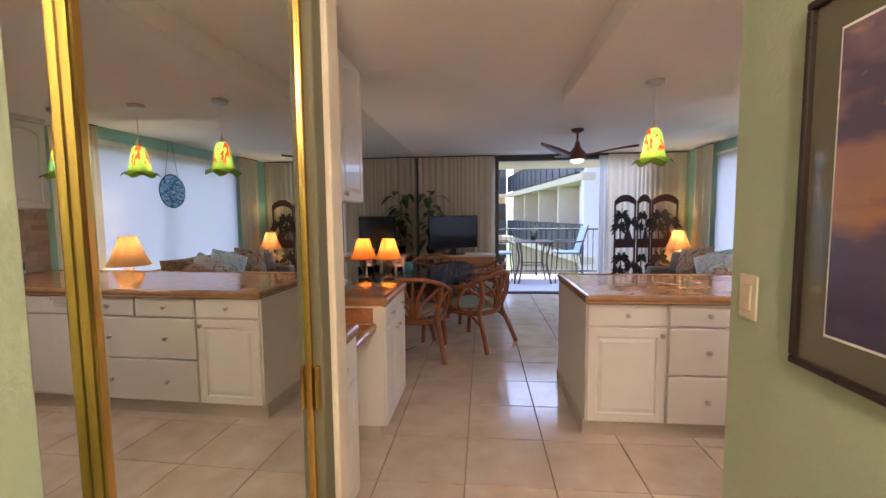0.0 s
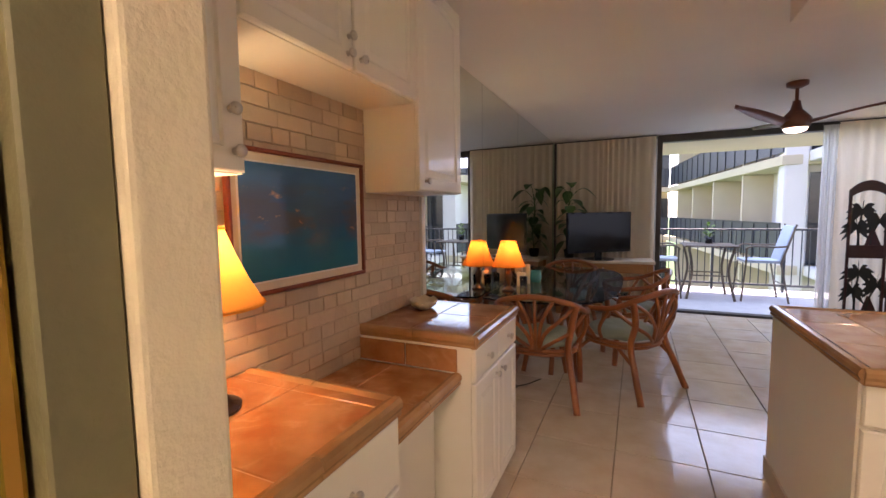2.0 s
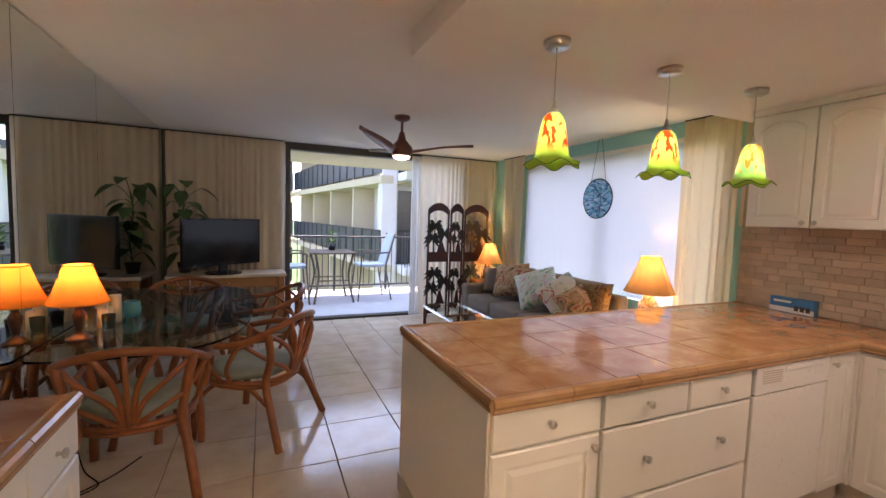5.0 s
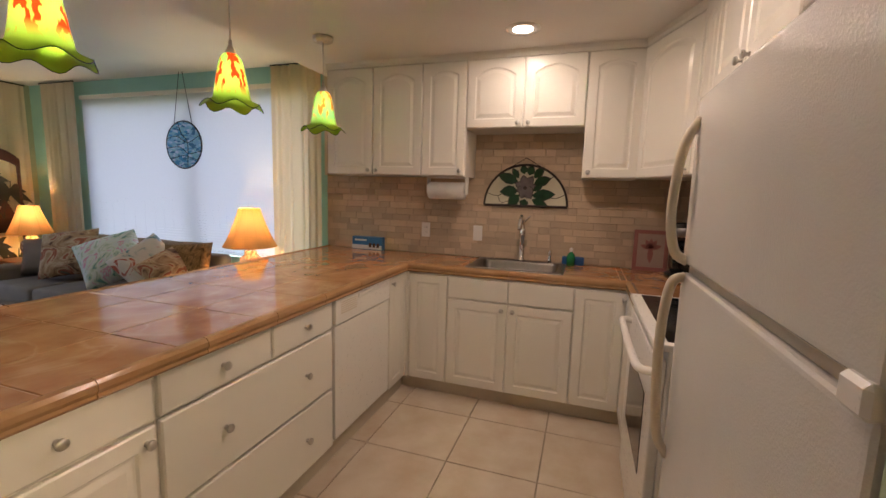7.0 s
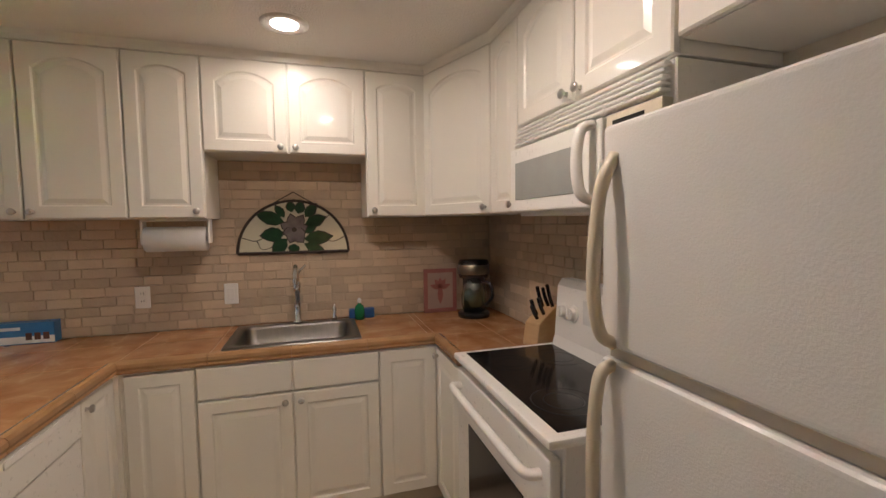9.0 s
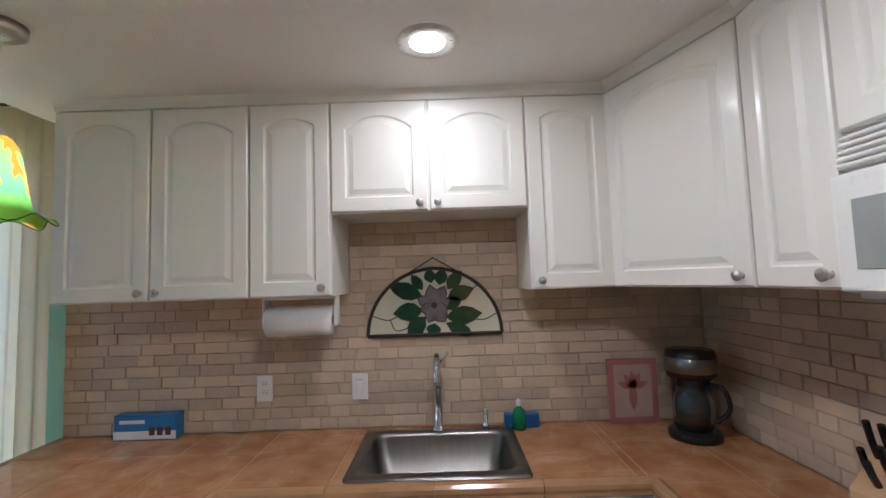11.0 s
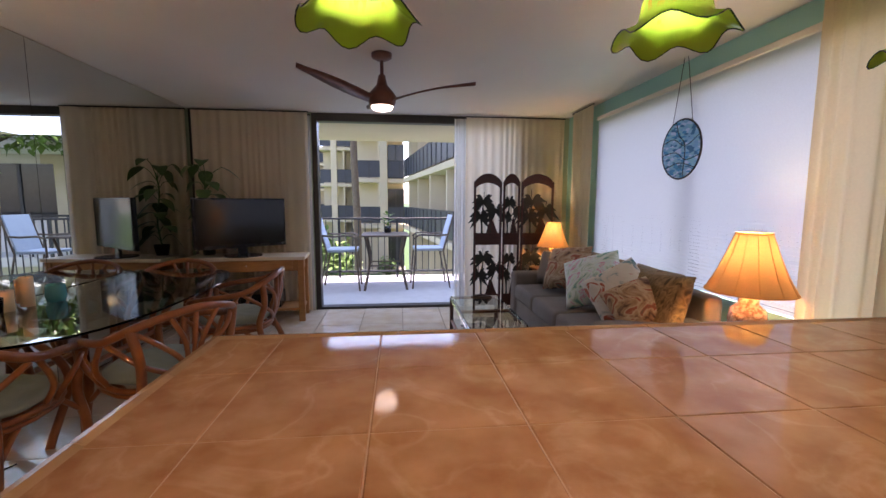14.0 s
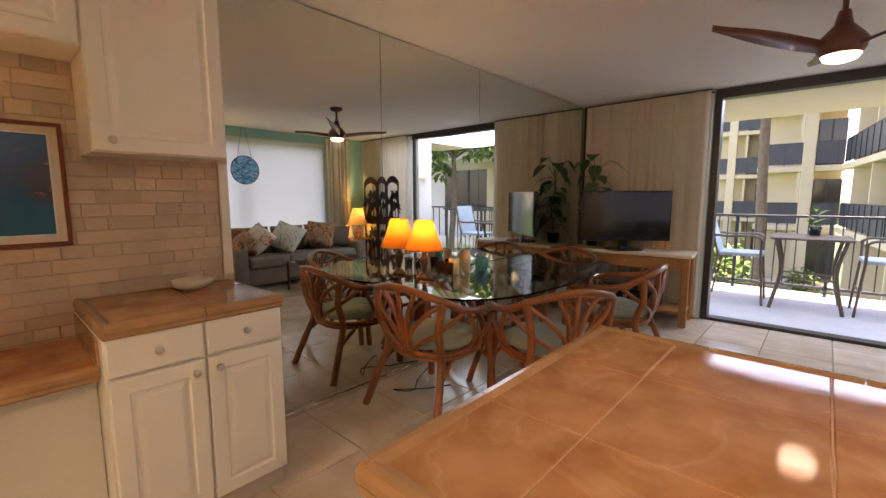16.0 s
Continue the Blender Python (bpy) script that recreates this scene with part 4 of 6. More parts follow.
tv = thing("television", "black flat television on its stand", "television", (0.66, 8.12, 0.752), 39)
part("panel", cube(-0.49, 0.49, -0.02, 0.03, 0.095, 0.645, 0.008, 2), BLACK, tv)
part("screen", cube(-0.47, 0.47, -0.0225, -0.019, 0.135, 0.625), GLOSS_BLACK, tv, "dark glossy screen")
part("neck", cube(-0.05, 0.05, -0.005, 0.03, 0.02, 0.10, 0.004), BLACK, tv)
part("foot", lathe(bmesh.new(), [(0, 0), (0.20, 0), (0.198, 0.012), (0.05, 0.02), (0, 0.02)], 28), BLACK, tv)

# ceiling fan
fn = thing("ceiling_fan", "three-bladed mahogany ceiling fan with a lit lens", "fan", (2.29, 6.42, CEIL))
part("canopy", lathe(bmesh.new(), [(0, 0), (0.075, 0), (0.072, -0.03), (0.03, -0.05), (0, -0.05)], 24), MAHOGANY, fn, smooth=True)
part("rod", lathe(bmesh.new(), [(0.013, -0.04), (0.013, -0.17)], 12), MAHOGANY, fn)
part("motor", lathe(bmesh.new(), [(0, -0.14), (0.025, -0.15), (0.04, -0.22), (0.085, -0.27), (0.105, -0.30), (0.10, -0.345), (0.085, -0.37), (0, -0.37)], 28), MAHOGANY, fn, smooth=True)
part("lens", lathe(bmesh.new(), [(0.082, -0.371), (0.07, -0.392), (0.035, -0.405), (0, -0.408)], 24), glow("lit_lens", (1.0, 0.88, 0.70), 1.3), fn, "lit frosted lens", True)
bm0 = bmesh.new()
rows = []
for s in np.linspace(0, 1, 14):
    r = 0.07 + 0.61 * s
    wdt = 0.055 + 0.05 * math.sin(math.pi * min(s * 1.15, 1)) - 0.045 * s ** 3
    z = -0.325 + 0.085 * s ** 1.4 + 0.02 * math.sin(3 * s)
    sweep = 0.10 * s ** 2
    rows.append([bm0.verts.new((r, sweep + wdt * q * 0.5, z + q * 0.018 * (1 - s * 0.4) + dz)) for q, dz in ((-1, 0), (0, 0.006), (1, 0), (1, -0.008), (0, -0.006), (-1, -0.008))])
for a, b in zip(rows, rows[1:]):
    for i in range(6):
        bm0.faces.new((a[i], a[(i + 1) % 6], b[(i + 1) % 6], b[i]))
bm0.faces.new(rows[0])
bm0.faces.new(rows[-1])
for ang in (95, 215, 335):
    bm = bm0.copy()
    bmesh.ops.rotate(bm, verts=bm.verts, matrix=Matrix.Rotation(radians(ang), 3, "Z"))
    part("blade", bm, MAHOGANY, fn, smooth=True)
bm0.free()


# pendants of blown glass
def pendant_glass(name, body=(0.24, 0.41, 0.07), spot=(0.50, 0.03, 0.002)):
    m = bpy.data.materials.new(name)
    m.use_nodes = True
    nt = m.node_tree
    n, link = nt.nodes, nt.links.new
    b = n["Principled BSDF"]
    co, vor, noi = n.new("ShaderNodeTexCoord"), n.new("ShaderNodeTexNoise"), n.new("ShaderNodeTexNoise")
    mp = n.new("ShaderNodeMapping")
    mp.inputs["Scale"].default_value = (1, 1, 0.45)
    link(co.outputs["Object"], mp.inputs[0])
    link(mp.outputs[0], vor.inputs[0])
    link(mp.outputs[0], noi.inputs[0])
    vor.inputs["Scale"].default_value, noi.inputs["Scale"].default_value = 36, 60
    sep, zr = n.new("ShaderNodeSeparateXYZ"), n.new("ShaderNodeValToRGB")
    link(co.outputs["Object"], sep.inputs[0])
    zz = n.new("ShaderNodeMapRange")
    zz.inputs[1].default_value, zz.inputs[2].default_value = 0.0, 0.26
    link(sep.outputs[2], zz.inputs[0])
    e = zr.color_ramp.elements
    e[0].position, e[0].color = 0.14, (0.30, 0.58, 0.04, 1)
    e[1].position, e[1].color = 0.40, (*body, 1)
    e.new(0.8).color = (0.17, 0.38, 0.08, 1)
    link(zz.outputs[0], zr.inputs[0])
    spots = n.new("ShaderNodeMapRange")
    spots.inputs[1].default_value, spots.inputs[2].default_value = 0.53, 0.57
    link(vor.outputs[0], spots.inputs[0])
    high = n.new("ShaderNodeMapRange")
    high.inputs[1].default_value, high.inputs[2].default_value = 0.25, 0.45
    link(zz.outputs[0], high.inputs[0])
    mul = n.new("ShaderNodeMath")
    mul.operation = "MULTIPLY"
    link(spots.outputs[0], mul.inputs[0])
    link(high.outputs[0], mul.inputs[1])
    mix = n.new("ShaderNodeMix")
    mix.data_type = "RGBA"
    link(mul.outputs[0], mix.inputs[0])
    link(zr.outputs[0], mix.inputs[6])
    mix.inputs[7].default_value = (*spot, 1)
    link(mix.outputs[2], b.inputs["Base Color"])
    b.inputs["Roughness"].default_value = 0.12
    t, x = n.new("ShaderNodeBsdfTranslucent"), n.new("ShaderNodeMixShader")
    link(mix.outputs[2], t.inputs[0])
    x.inputs[0].default_value = 0.32
    link(b.outputs[0], x.inputs[1])
    link(t.outputs[0], x.inputs[2])
    link(x.outputs[0], n["Material Output"].inputs[0])
    return m


GLASS_ART = pendant_glass("blown_art_glass")
GLASS_GREEN = pendant_glass("green_art_glass", (0.11, 0.40, 0.14), (0.40, 0.12, 0.01))
for k, (px, py) in enumerate(PENDANTS):
    t = thing("pendant_lamp", "green blown glass pendant with a ruffled rim" if k == 2 else "green and amber blown glass pendant with a ruffled rim", "lamp", (px, py, 1.73), 37 * k, "pendants over the peninsula")
    bm = bmesh.new()
    n, rings = 48, []
    for r, z, ruffle in ((0.016, 0.262, 0), (0.033, 0.255, 0), (0.048, 0.234, 0), (0.057, 0.20, 0), (0.065, 0.15, 0), (0.073, 0.10, 0), (0.080, 0.062, 0.1), (0.091, 0.046, 0.35), (0.110, 0.034, 0.7), (0.129, 0.024, 1.0)):
        rings.append([bm.verts.new(((r + 0.008 * ruffle * math.cos(6 * a + 1)) * math.cos(a), (r + 0.008 * ruffle * math.cos(6 * a + 1)) * math.sin(a), z + 0.014 * ruffle * math.sin(6 * a))) for a in np.linspace(0, 2 * math.pi, n, False)])
    for a, b in zip(rings, rings[1:]):
        for i in range(n):
            bm.faces.new((a[i], a[(i + 1) % n], b[(i + 1) % n], b[i]))
    part("glass_shade", bm, GLASS_GREEN if k == 2 else GLASS_ART, t, smooth=True)
    part("rim", tube(bmesh.new(), [((0.129 + 0.008 * math.cos(6 * a + 1)) * math.cos(a), (0.129 + 0.008 * math.cos(6 * a + 1)) * math.sin(a), 0.024 + 0.014 * math.sin(6 * a)) for a in np.linspace(0, 2 * math.pi, 48, False)], 0.0018, 5, True), material("dark_green_glass", (0.02, 0.06, 0.02), 0.15, bump=0) if k == 0 else MATS["dark_green_glass"], t)
    part("socket", lathe(bmesh.new(), [(0, 0.318), (0.007, 0.318), (0.009, 0.295), (0.018, 0.275), (0.027, 0.256), (0.0, 0.256)], 16), NICKEL, t, smooth=True)
    part("cord", tube(bmesh.new(), [(0, 0, 0.315), (0, 0, SOFFIT - 1.73 - 0.02)], 0.003, 6), NICKEL, t)
    part("ceiling_cap", lathe(bmesh.new(), [(0, SOFFIT - 1.73), (0.062, SOFFIT - 1.73), (0.060, SOFFIT - 1.755), (0.05, SOFFIT - 1.762), (0, SOFFIT - 1.762)], 28), NICKEL, t, smooth=True)
    part("bulb", lathe(bmesh.new(), [(0, 0.10), (0.02, 0.11), (0.026, 0.135), (0.016, 0.17), (0.012, 0.2), (0, 0.2)], 14), BULB, t, smooth=True)

GLOW_CAN = glow("can_lens", (1.0, 0.93, 0.80), 8)
# the added, unseen can gets a fixture like the first
for cx, cy, power in CANS_AND_FILL:
    can = thing("recessed_light", "lit recessed ceiling light with a nickel ring, the second one added", "light", (cx, cy, SOFFIT), group="kitchen ceiling lights")
    part("ring", lathe(bmesh.new(), [(0.052, -0.003), (0.07, -0.009), (0.094, -0.008), (0.10, -0.001)], 32), NICKEL, can, smooth=True)
    part("lens", lathe(bmesh.new(), [(0.056, -0.005), (0.03, -0.009), (0, -0.010)], 28), GLOW_CAN, can, smooth=True)

# ---- living corner
def patterned(name, stops, scale, rough=0.9, kind="noise", stretch=(1, 1, 1), distort=1.5, bump=0.2):
    """Cloth, painted or glass pattern of several colours in patches."""
    m = bpy.data.materials.new(name)
    m.use_nodes = True
    n, link = m.node_tree.nodes, m.node_tree.links.new
    b = n["Principled BSDF"]
    co, mp, r = n.new("ShaderNodeTexCoord"), n.new("ShaderNodeMapping"), n.new("ShaderNodeValToRGB")
    mp.inputs["Scale"].default_value = stretch
    link(co.outputs["Object"], mp.inputs[0])
    if kind == "noise":
        tex = n.new("ShaderNodeTexNoise")
        tex.inputs["Detail"].default_value, tex.inputs["Distortion"].default_value = 3, distort
        src = tex.outputs[0]
    else:
        tex = n.new("ShaderNodeTexVoronoi")
        sep = n.new("ShaderNodeSeparateColor")
        link(tex.outputs["Color"], sep.inputs[0])
        src = sep.outputs[0]
    tex.inputs["Scale"].default_value = scale
    link(mp.outputs[0], tex.inputs[0])
    e = r.color_ramp.elements
    r.color_ramp.interpolation = "EASE" if kind == "noise" else "CONSTANT"
    e[0].position, e[0].color = stops[0][0], (*stops[0][1], 1)
    e[1].position, e[1].color = stops[-1][0], (*stops[-1][1], 1)
    for p, c in stops[1:-1]:
        e.new(p).color = (*c, 1)
    link(src, r.inputs[0])
    link(r.outputs[0], b.inputs["Base Color"])
    b.inputs["Roughness"].default_value = rough
    if bump:
        fine, bp = n.new("ShaderNodeTexNoise"), n.new("ShaderNodeBump")
        fine.inputs["Scale"].default_value = 220
        link(co.outputs["Object"], fine.inputs[0])
        link(fine.outputs[0], bp.inputs["Height"])
        bp.inputs["Strength"].default_value, bp.inputs["Distance"].default_value = bump, 0.01
        link(bp.outputs[0], b.inputs["Normal"])
    return m


def puffy(w, d, h, n=12, sag=0.0, power=0.35):
    """A stuffed cushion: w by d in its plane, h thick at the middle."""
    bm = bmesh.new()
    grids = []
    for side in (1, -1):
        g = []
        for i in range(n + 1):
            row = []
            for j in range(n + 1):
                u, v = 2 * i / n - 1, 2 * j / n - 1
                k = max((1 - u * u) * (1 - v * v), 0) ** power
                pinch = 1 - 0.07 * (u * u * v * v) + 0.0
                edge = 0.94 + 0.06 * max(abs(u), abs(v)) ** 4 * (abs(u * v))
                row.append(bm.verts.new((u * w / 2 * edge * pinch * (1 - 0.05 * (1 - v * v) * abs(u)), v * d / 2 * edge * pinch * (1 - 0.05 * (1 - u * u) * abs(v)), side * k * h / 2 + sag * noise.noise((u * 2, v * 2, side)))))
            g.append(row)
        grids.append(g)
    for g in grids:
        for i in range(n):
            for j in range(n):
                bm.faces.new((g[i][j], g[i + 1][j], g[i + 1][j + 1], g[i][j + 1]))
    bmesh.ops.remove_doubles(bm, verts=bm.verts, dist=0.004)
    return bm


sf = thing("sofa", "taupe three-seat sofa under the window", "sofa", (4.08, 6.77, 0))
SOFA_BACK = patterned("tan_leaf_upholstery", [(0.3, (0.20, 0.13, 0.08)), (0.48, (0.33, 0.23, 0.13)), (0.6, (0.28, 0.22, 0.15)), (0.72, (0.42, 0.30, 0.16))], 9)
part("base", cube(-0.37, 0.40, -1.10, 1.10, 0.06, 0.31, 0.03, 2), SOFA, sf)
for k in range(3):
    bm = cube(-0.41, 0.18, -0.91 + k * 0.607, -0.308 + k * 0.607, 0.30, 0.455, 0.05, 4)
    for v in bm.verts:
        if v.co.z > 0.43:
            v.co.z += 0.025 * math.cos((v.co.y - (-0.609 + k * 0.607)) * 4.5)
    part("seat_cushion", bm, SOFA, sf, smooth=True)
    bm = puffy(0.62, 0.46, 0.26, 14, 0.012)
    bmesh.ops.transform(bm, verts=bm.verts, matrix=Matrix.Translation((0.24, -0.609 + k * 0.607, 0.66)) @ Matrix.Rotation(radians(12), 4, "Y") @ Matrix.Rotation(radians(90), 4, "Y") @ Matrix.Rotation(radians(90), 4, "Z"))
    part("back_cushion", bm, SOFA_BACK, sf, "tan leaf-patterned back cushion", True)
for y in (-1.12, 0.93):
    bm = cube(-0.40, 0.38, y, y + 0.19, 0.08, 0.585, 0.05, 4)
    part("arm", bm, SOFA, sf, smooth=True)
part("back", cube(0.30, 0.43, -1.1, 1.1, 0.1, 0.76, 0.05, 3), SOFA, sf, smooth=True)
for x in (-0.33, 0.36):
    for y in (-1.05, 1.05):
        part("foot", cube(x - 0.03, x + 0.03, y - 0.03, y + 0.03, 0, 0.062), DARK_WOOD, sf)

FLORAL_BROWN = patterned("brown_floral", [(0.30, (0.10, 0.05, 0.03)), (0.42, (0.38, 0.24, 0.13)), (0.52, (0.52, 0.40, 0.26)), (0.60, (0.34, 0.10, 0.05)), (0.72, (0.10, 0.16, 0.12))], 8)
FLORAL_AQUA = patterned("aqua_floral", [(0.32, (0.14, 0.36, 0.30)), (0.42, (0.50, 0.62, 0.50)), (0.48, (0.66, 0.74, 0.68)), (0.58, (0.60, 0.72, 0.70)), (0.63, (0.66, 0.30, 0.42)), (0.68, (0.62, 0.70, 0.60)), (0.74, (0.24, 0.40, 0.16))], 7, stretch=(1, 2.2, 1))
FLORAL_WHITE = patterned("white_floral", [(0.30, (0.10, 0.26, 0.28)), (0.42, (0.64, 0.60, 0.52)), (0.55, (0.68, 0.64, 0.56)), (0.63, (0.45, 0.10, 0.05)), (0.72, (0.22, 0.12, 0.07))], 7)
FLORAL_GOLD = patterned("gold_leaf_print", [(0.32, (0.08, 0.05, 0.02)), (0.46, (0.20, 0.12, 0.045)), (0.56, (0.30, 0.19, 0.08)), (0.68, (0.15, 0.09, 0.035))], 10, stretch=(1, 3, 1))
for label, mat, x, y, z, w, lean, swing, spin in (
        ("brown floral throw pillow on the sofa", FLORAL_BROWN, 4.08, 7.22, 0.71, 0.50, 58, 30, 10), ("pale aqua floral throw pillow on the sofa", FLORAL_AQUA, 4.05, 6.60, 0.71, 0.52, 52, 38, 24),
        ("white and red floral throw pillow on the sofa", FLORAL_WHITE, 4.03, 6.12, 0.70, 0.46, 58, 48, 38), ("brown floral throw pillow against another", FLORAL_BROWN, 4.04, 5.90, 0.66, 0.40, 48, 62, 30),
        ("gold leaf-print throw pillow in the sofa's corner", FLORAL_GOLD, 4.17, 5.87, 0.68, 0.46, 64, 18, 4), ("taupe throw pillow against the far arm", SOFA, 4.10, 7.60, 0.66, 0.40, 62, 40, 4)):
    t = thing("throw_pillow", label, "pillow", (x, y, z), 0, "sofa pillows")
    bm = puffy(w, w, 0.21, 14, 0.01)
    bmesh.ops.transform(bm, verts=bm.verts, matrix=Matrix.Rotation(radians(swing), 4, "Z") @ Matrix.Rotation(radians(-lean), 4, "Y") @ Matrix.Rotation(radians(spin), 4, "Z"))
    part("cushion", bm, mat, t, smooth=True)

ct = thing("coffee_table", "glass topped coffee table with a rattan frame", "table", (3.13, 6.80, 0))
part("glass_top", cube(-0.21, 0.27, -0.56, 0.56, 0.405, 0.415, 0.003), CLEAR, ct)
part("glass_shelf", cube(-0.19, 0.25, -0.53, 0.53, 0.18, 0.188, 0.002), CLEAR, ct)
for sx in (-0.2, 0.26):
    part("side_rail", tube(bmesh.new(), [(sx, -0.55, 0.39), (sx, 0.55, 0.39)], 0.018, 8), CHROME, ct)
    part("shelf_rail", tube(bmesh.new(), [(sx, -0.55, 0.168), (sx, 0.55, 0.168)], 0.014, 8), RATTAN, ct)
    for sy in (-0.54, 0.54):
        part("leg", tube(bmesh.new(), [(sx, sy, 0), (sx, sy, 0.40)], 0.02, 8), DARK_WOOD, ct)
for sy in (-0.54, 0.0, 0.54):
    part("cross_rail", tube(bmesh.new(), [(-0.2, sy, 0.39), (0.26, sy, 0.39)], 0.014, 8), RATTAN, ct)
bk = thing("magazine", "dark glossy magazine on the coffee table's shelf", "magazine", (3.12, 6.95, 0.19), 12)
part("pages", cube(-0.11, 0.11, -0.14, 0.14, 0, 0.012, 0.002), patterned("magazine_cover", [(0.4, (0.03, 0.03, 0.04)), (0.6, (0.20, 0.10, 0.05)), (0.7, (0.3, 0.28, 0.2))], 12, 0.2, bump=0), bk)

# folding screen: arched frames with palms cut out of board
PALM_DARK = material("black_stained_wood", (0.018, 0.020, 0.016), 0.5, second=(0.03, 0.03, 0.025), bump=0.1)
SCREEN_WOOD = material("red_stained_wood", (0.065, 0.020, 0.017), 0.45, second=(0.04, 0.012, 0.011), scale=5, stretch=(3, 3, 10), bump=0.1)


def palm(bm, x, z, h, lean, size, rnd):
    """A palm silhouette cut from board, in the x-z plane."""
    top = (x + lean * h, z + h)
    pts = bend([(x, 0.0, z), (x + lean * h * 0.25, 0.0, z + h * 0.5), (top[0], 0.0, top[1])], 4)
    for p, q in zip(pts, pts[1:]):
        w = 0.010
        a = [bm.verts.new((p.x + s * w, yy, p.z)) for s in (-1, 1) for yy in (-0.004, 0.004)]
        b = [bm.verts.new((q.x + s * w * 0.8, yy, q.z)) for s in (-1, 1) for yy in (-0.004, 0.004)]
        for i, j in ((0, 1), (1, 3), (3, 2), (2, 0)):
            bm.faces.new((a[i], a[j], b[j], b[i]))
    for k in range(9):
        ang = radians(-35 + k * 31 + rnd.uniform(-6, 6))
        L = size * rnd.uniform(0.85, 1.1)
        line = []
        for s in np.linspace(0, 1, 6):
            px = top[0] + L * s * math.cos(ang)
            pz = top[1] + L * s * math.sin(ang) - 0.55 * L * s * s * max(0.25, abs(math.cos(ang)))
            line.append((px, pz, 0.040 * math.sin(math.pi * min(0.15 + s * 0.9, 1)) + 0.002))
        for yy in (-0.004, 0.004):
            up = [bm.verts.new((px, yy, pz + w)) for px, pz, w in line]
            dn = [bm.verts.new((px, yy, pz - w)) for px, pz, w in line]
            for i in range(len(line) - 1):
                bm.faces.new((up[i], up[i + 1], dn[i + 1], dn[i]))


def screen_panel(t, x0, w, seed, y0, swing):
    rnd = random.Random(seed)
    m = Matrix.Translation((x0, y0, 0)) @ Matrix.Rotation(radians(swing), 4, "Z")
    f = 0.026

    def put(name, bm, mat):
        bmesh.ops.transform(bm, verts=bm.verts, matrix=m)
        return part(name, bm, mat, t)

    put("stile", cube(0, f, -0.011, 0.011, 0.0, 1.62, 0.003), SCREEN_WOOD)
    put("stile", cube(w - f, w, -0.011, 0.011, 0.0, 1.62, 0.003), SCREEN_WOOD)
    for z0, z1 in ((0.05, 0.20), (0.83, 0.98)):
        put("rail", cube(f, w - f, -0.010, 0.010, z0, z1, 0.003), SCREEN_WOOD)
    bm = bmesh.new()
    n = 12
    top, low = [], []
    for k in range(n + 1):
        s = k / n
        top.append((w * s, 1.60 + 0.115 * math.sin(math.pi * s) ** 0.7))
        low.append((w * s, 1.50 + 0.10 * math.sin(math.pi * s) ** 0.6))
    for yy in (-0.012, 0.012):
        a, b = [bm.verts.new((x, yy, z)) for x, z in top], [bm.verts.new((x, yy, z)) for x, z in low]
        for i in range(n):
            bm.faces.new((a[i], a[i + 1], b[i + 1], b[i]))
    bm.verts.ensure_lookup_table()
    h = n + 1
    for o in (0, h):
        for i in range(n):
            bm.faces.new((bm.verts[o + i], bm.verts[o + i + 1], bm.verts[2 * h + o + i + 1], bm.verts[2 * h + o + i]))
    put("arched_top", bm, SCREEN_WOOD)
    for z in (0.98, 0.20):
        hh = 0.52 if z > 0.5 else 0.62
        bm = bmesh.new()
        palm(bm, w * 0.28, z, hh * 0.74, 0.06, w * 0.46, rnd)
        palm(bm, w * 0.30, z, hh * 0.40, -0.12, w * 0.40, rnd)
        palm(bm, w * 0.58, z, hh * 0.52, 0.28, w * 0.42, rnd)
        put("palm_cutout", bm, PALM_DARK)
        bm = bmesh.new()
        v = [bm.verts.new((w * q[0], yy, z + q[1])) for yy in (-0.004, 0.004) for q in ((0.45, 0), (0.86, 0), (0.68, 0.17), (0.60, 0.20))]
        bm.faces.new(v[:4])
        bm.faces.new(v[4:])
        put("mound_cutout", bm, SCREEN_WOOD)


sc = thing("folding_screen", "dark wooden folding screen with palm tree cut-outs", "screen", (3.33, 8.36, 0))
screen_panel(sc, 0.0, 0.36, 3, 0.0, 5)
screen_panel(sc, 0.375, 0.21, 4, 0.03, -8)
screen_panel(sc, 0.60, 0.43, 5, 0.0, 5)


# broad-leaved plant beside the television
def big_leaf(bm, root, tip, width, droop, fold=0.15, n=8):
    root, tip = Vector(root), Vector(tip)
    d = tip - root
    side = d.cross(Vector((0, 0, 1)))
    side = side.normalized() if side.length > 1e-4 else Vector((1, 0, 0))
    rows = []
    for i in range(n + 1):
        s = i / n
        c = root + d * s + Vector((0, 0, -droop * s * s))
        w = width * math.sin(math.pi * min(0.06 + 0.94 * s, 1) ** 0.8) * 0.5
        rows.append([bm.verts.new(c - side * w + Vector((0, 0, fold * w))), bm.verts.new(c), bm.verts.new(c + side * w + Vector((0, 0, fold * w)))])
    for a, b in zip(rows, rows[1:]):
        bm.faces.new((a[0], a[1], b[1], b[0]))
        bm.faces.new((a[1], a[2], b[2], b[1]))


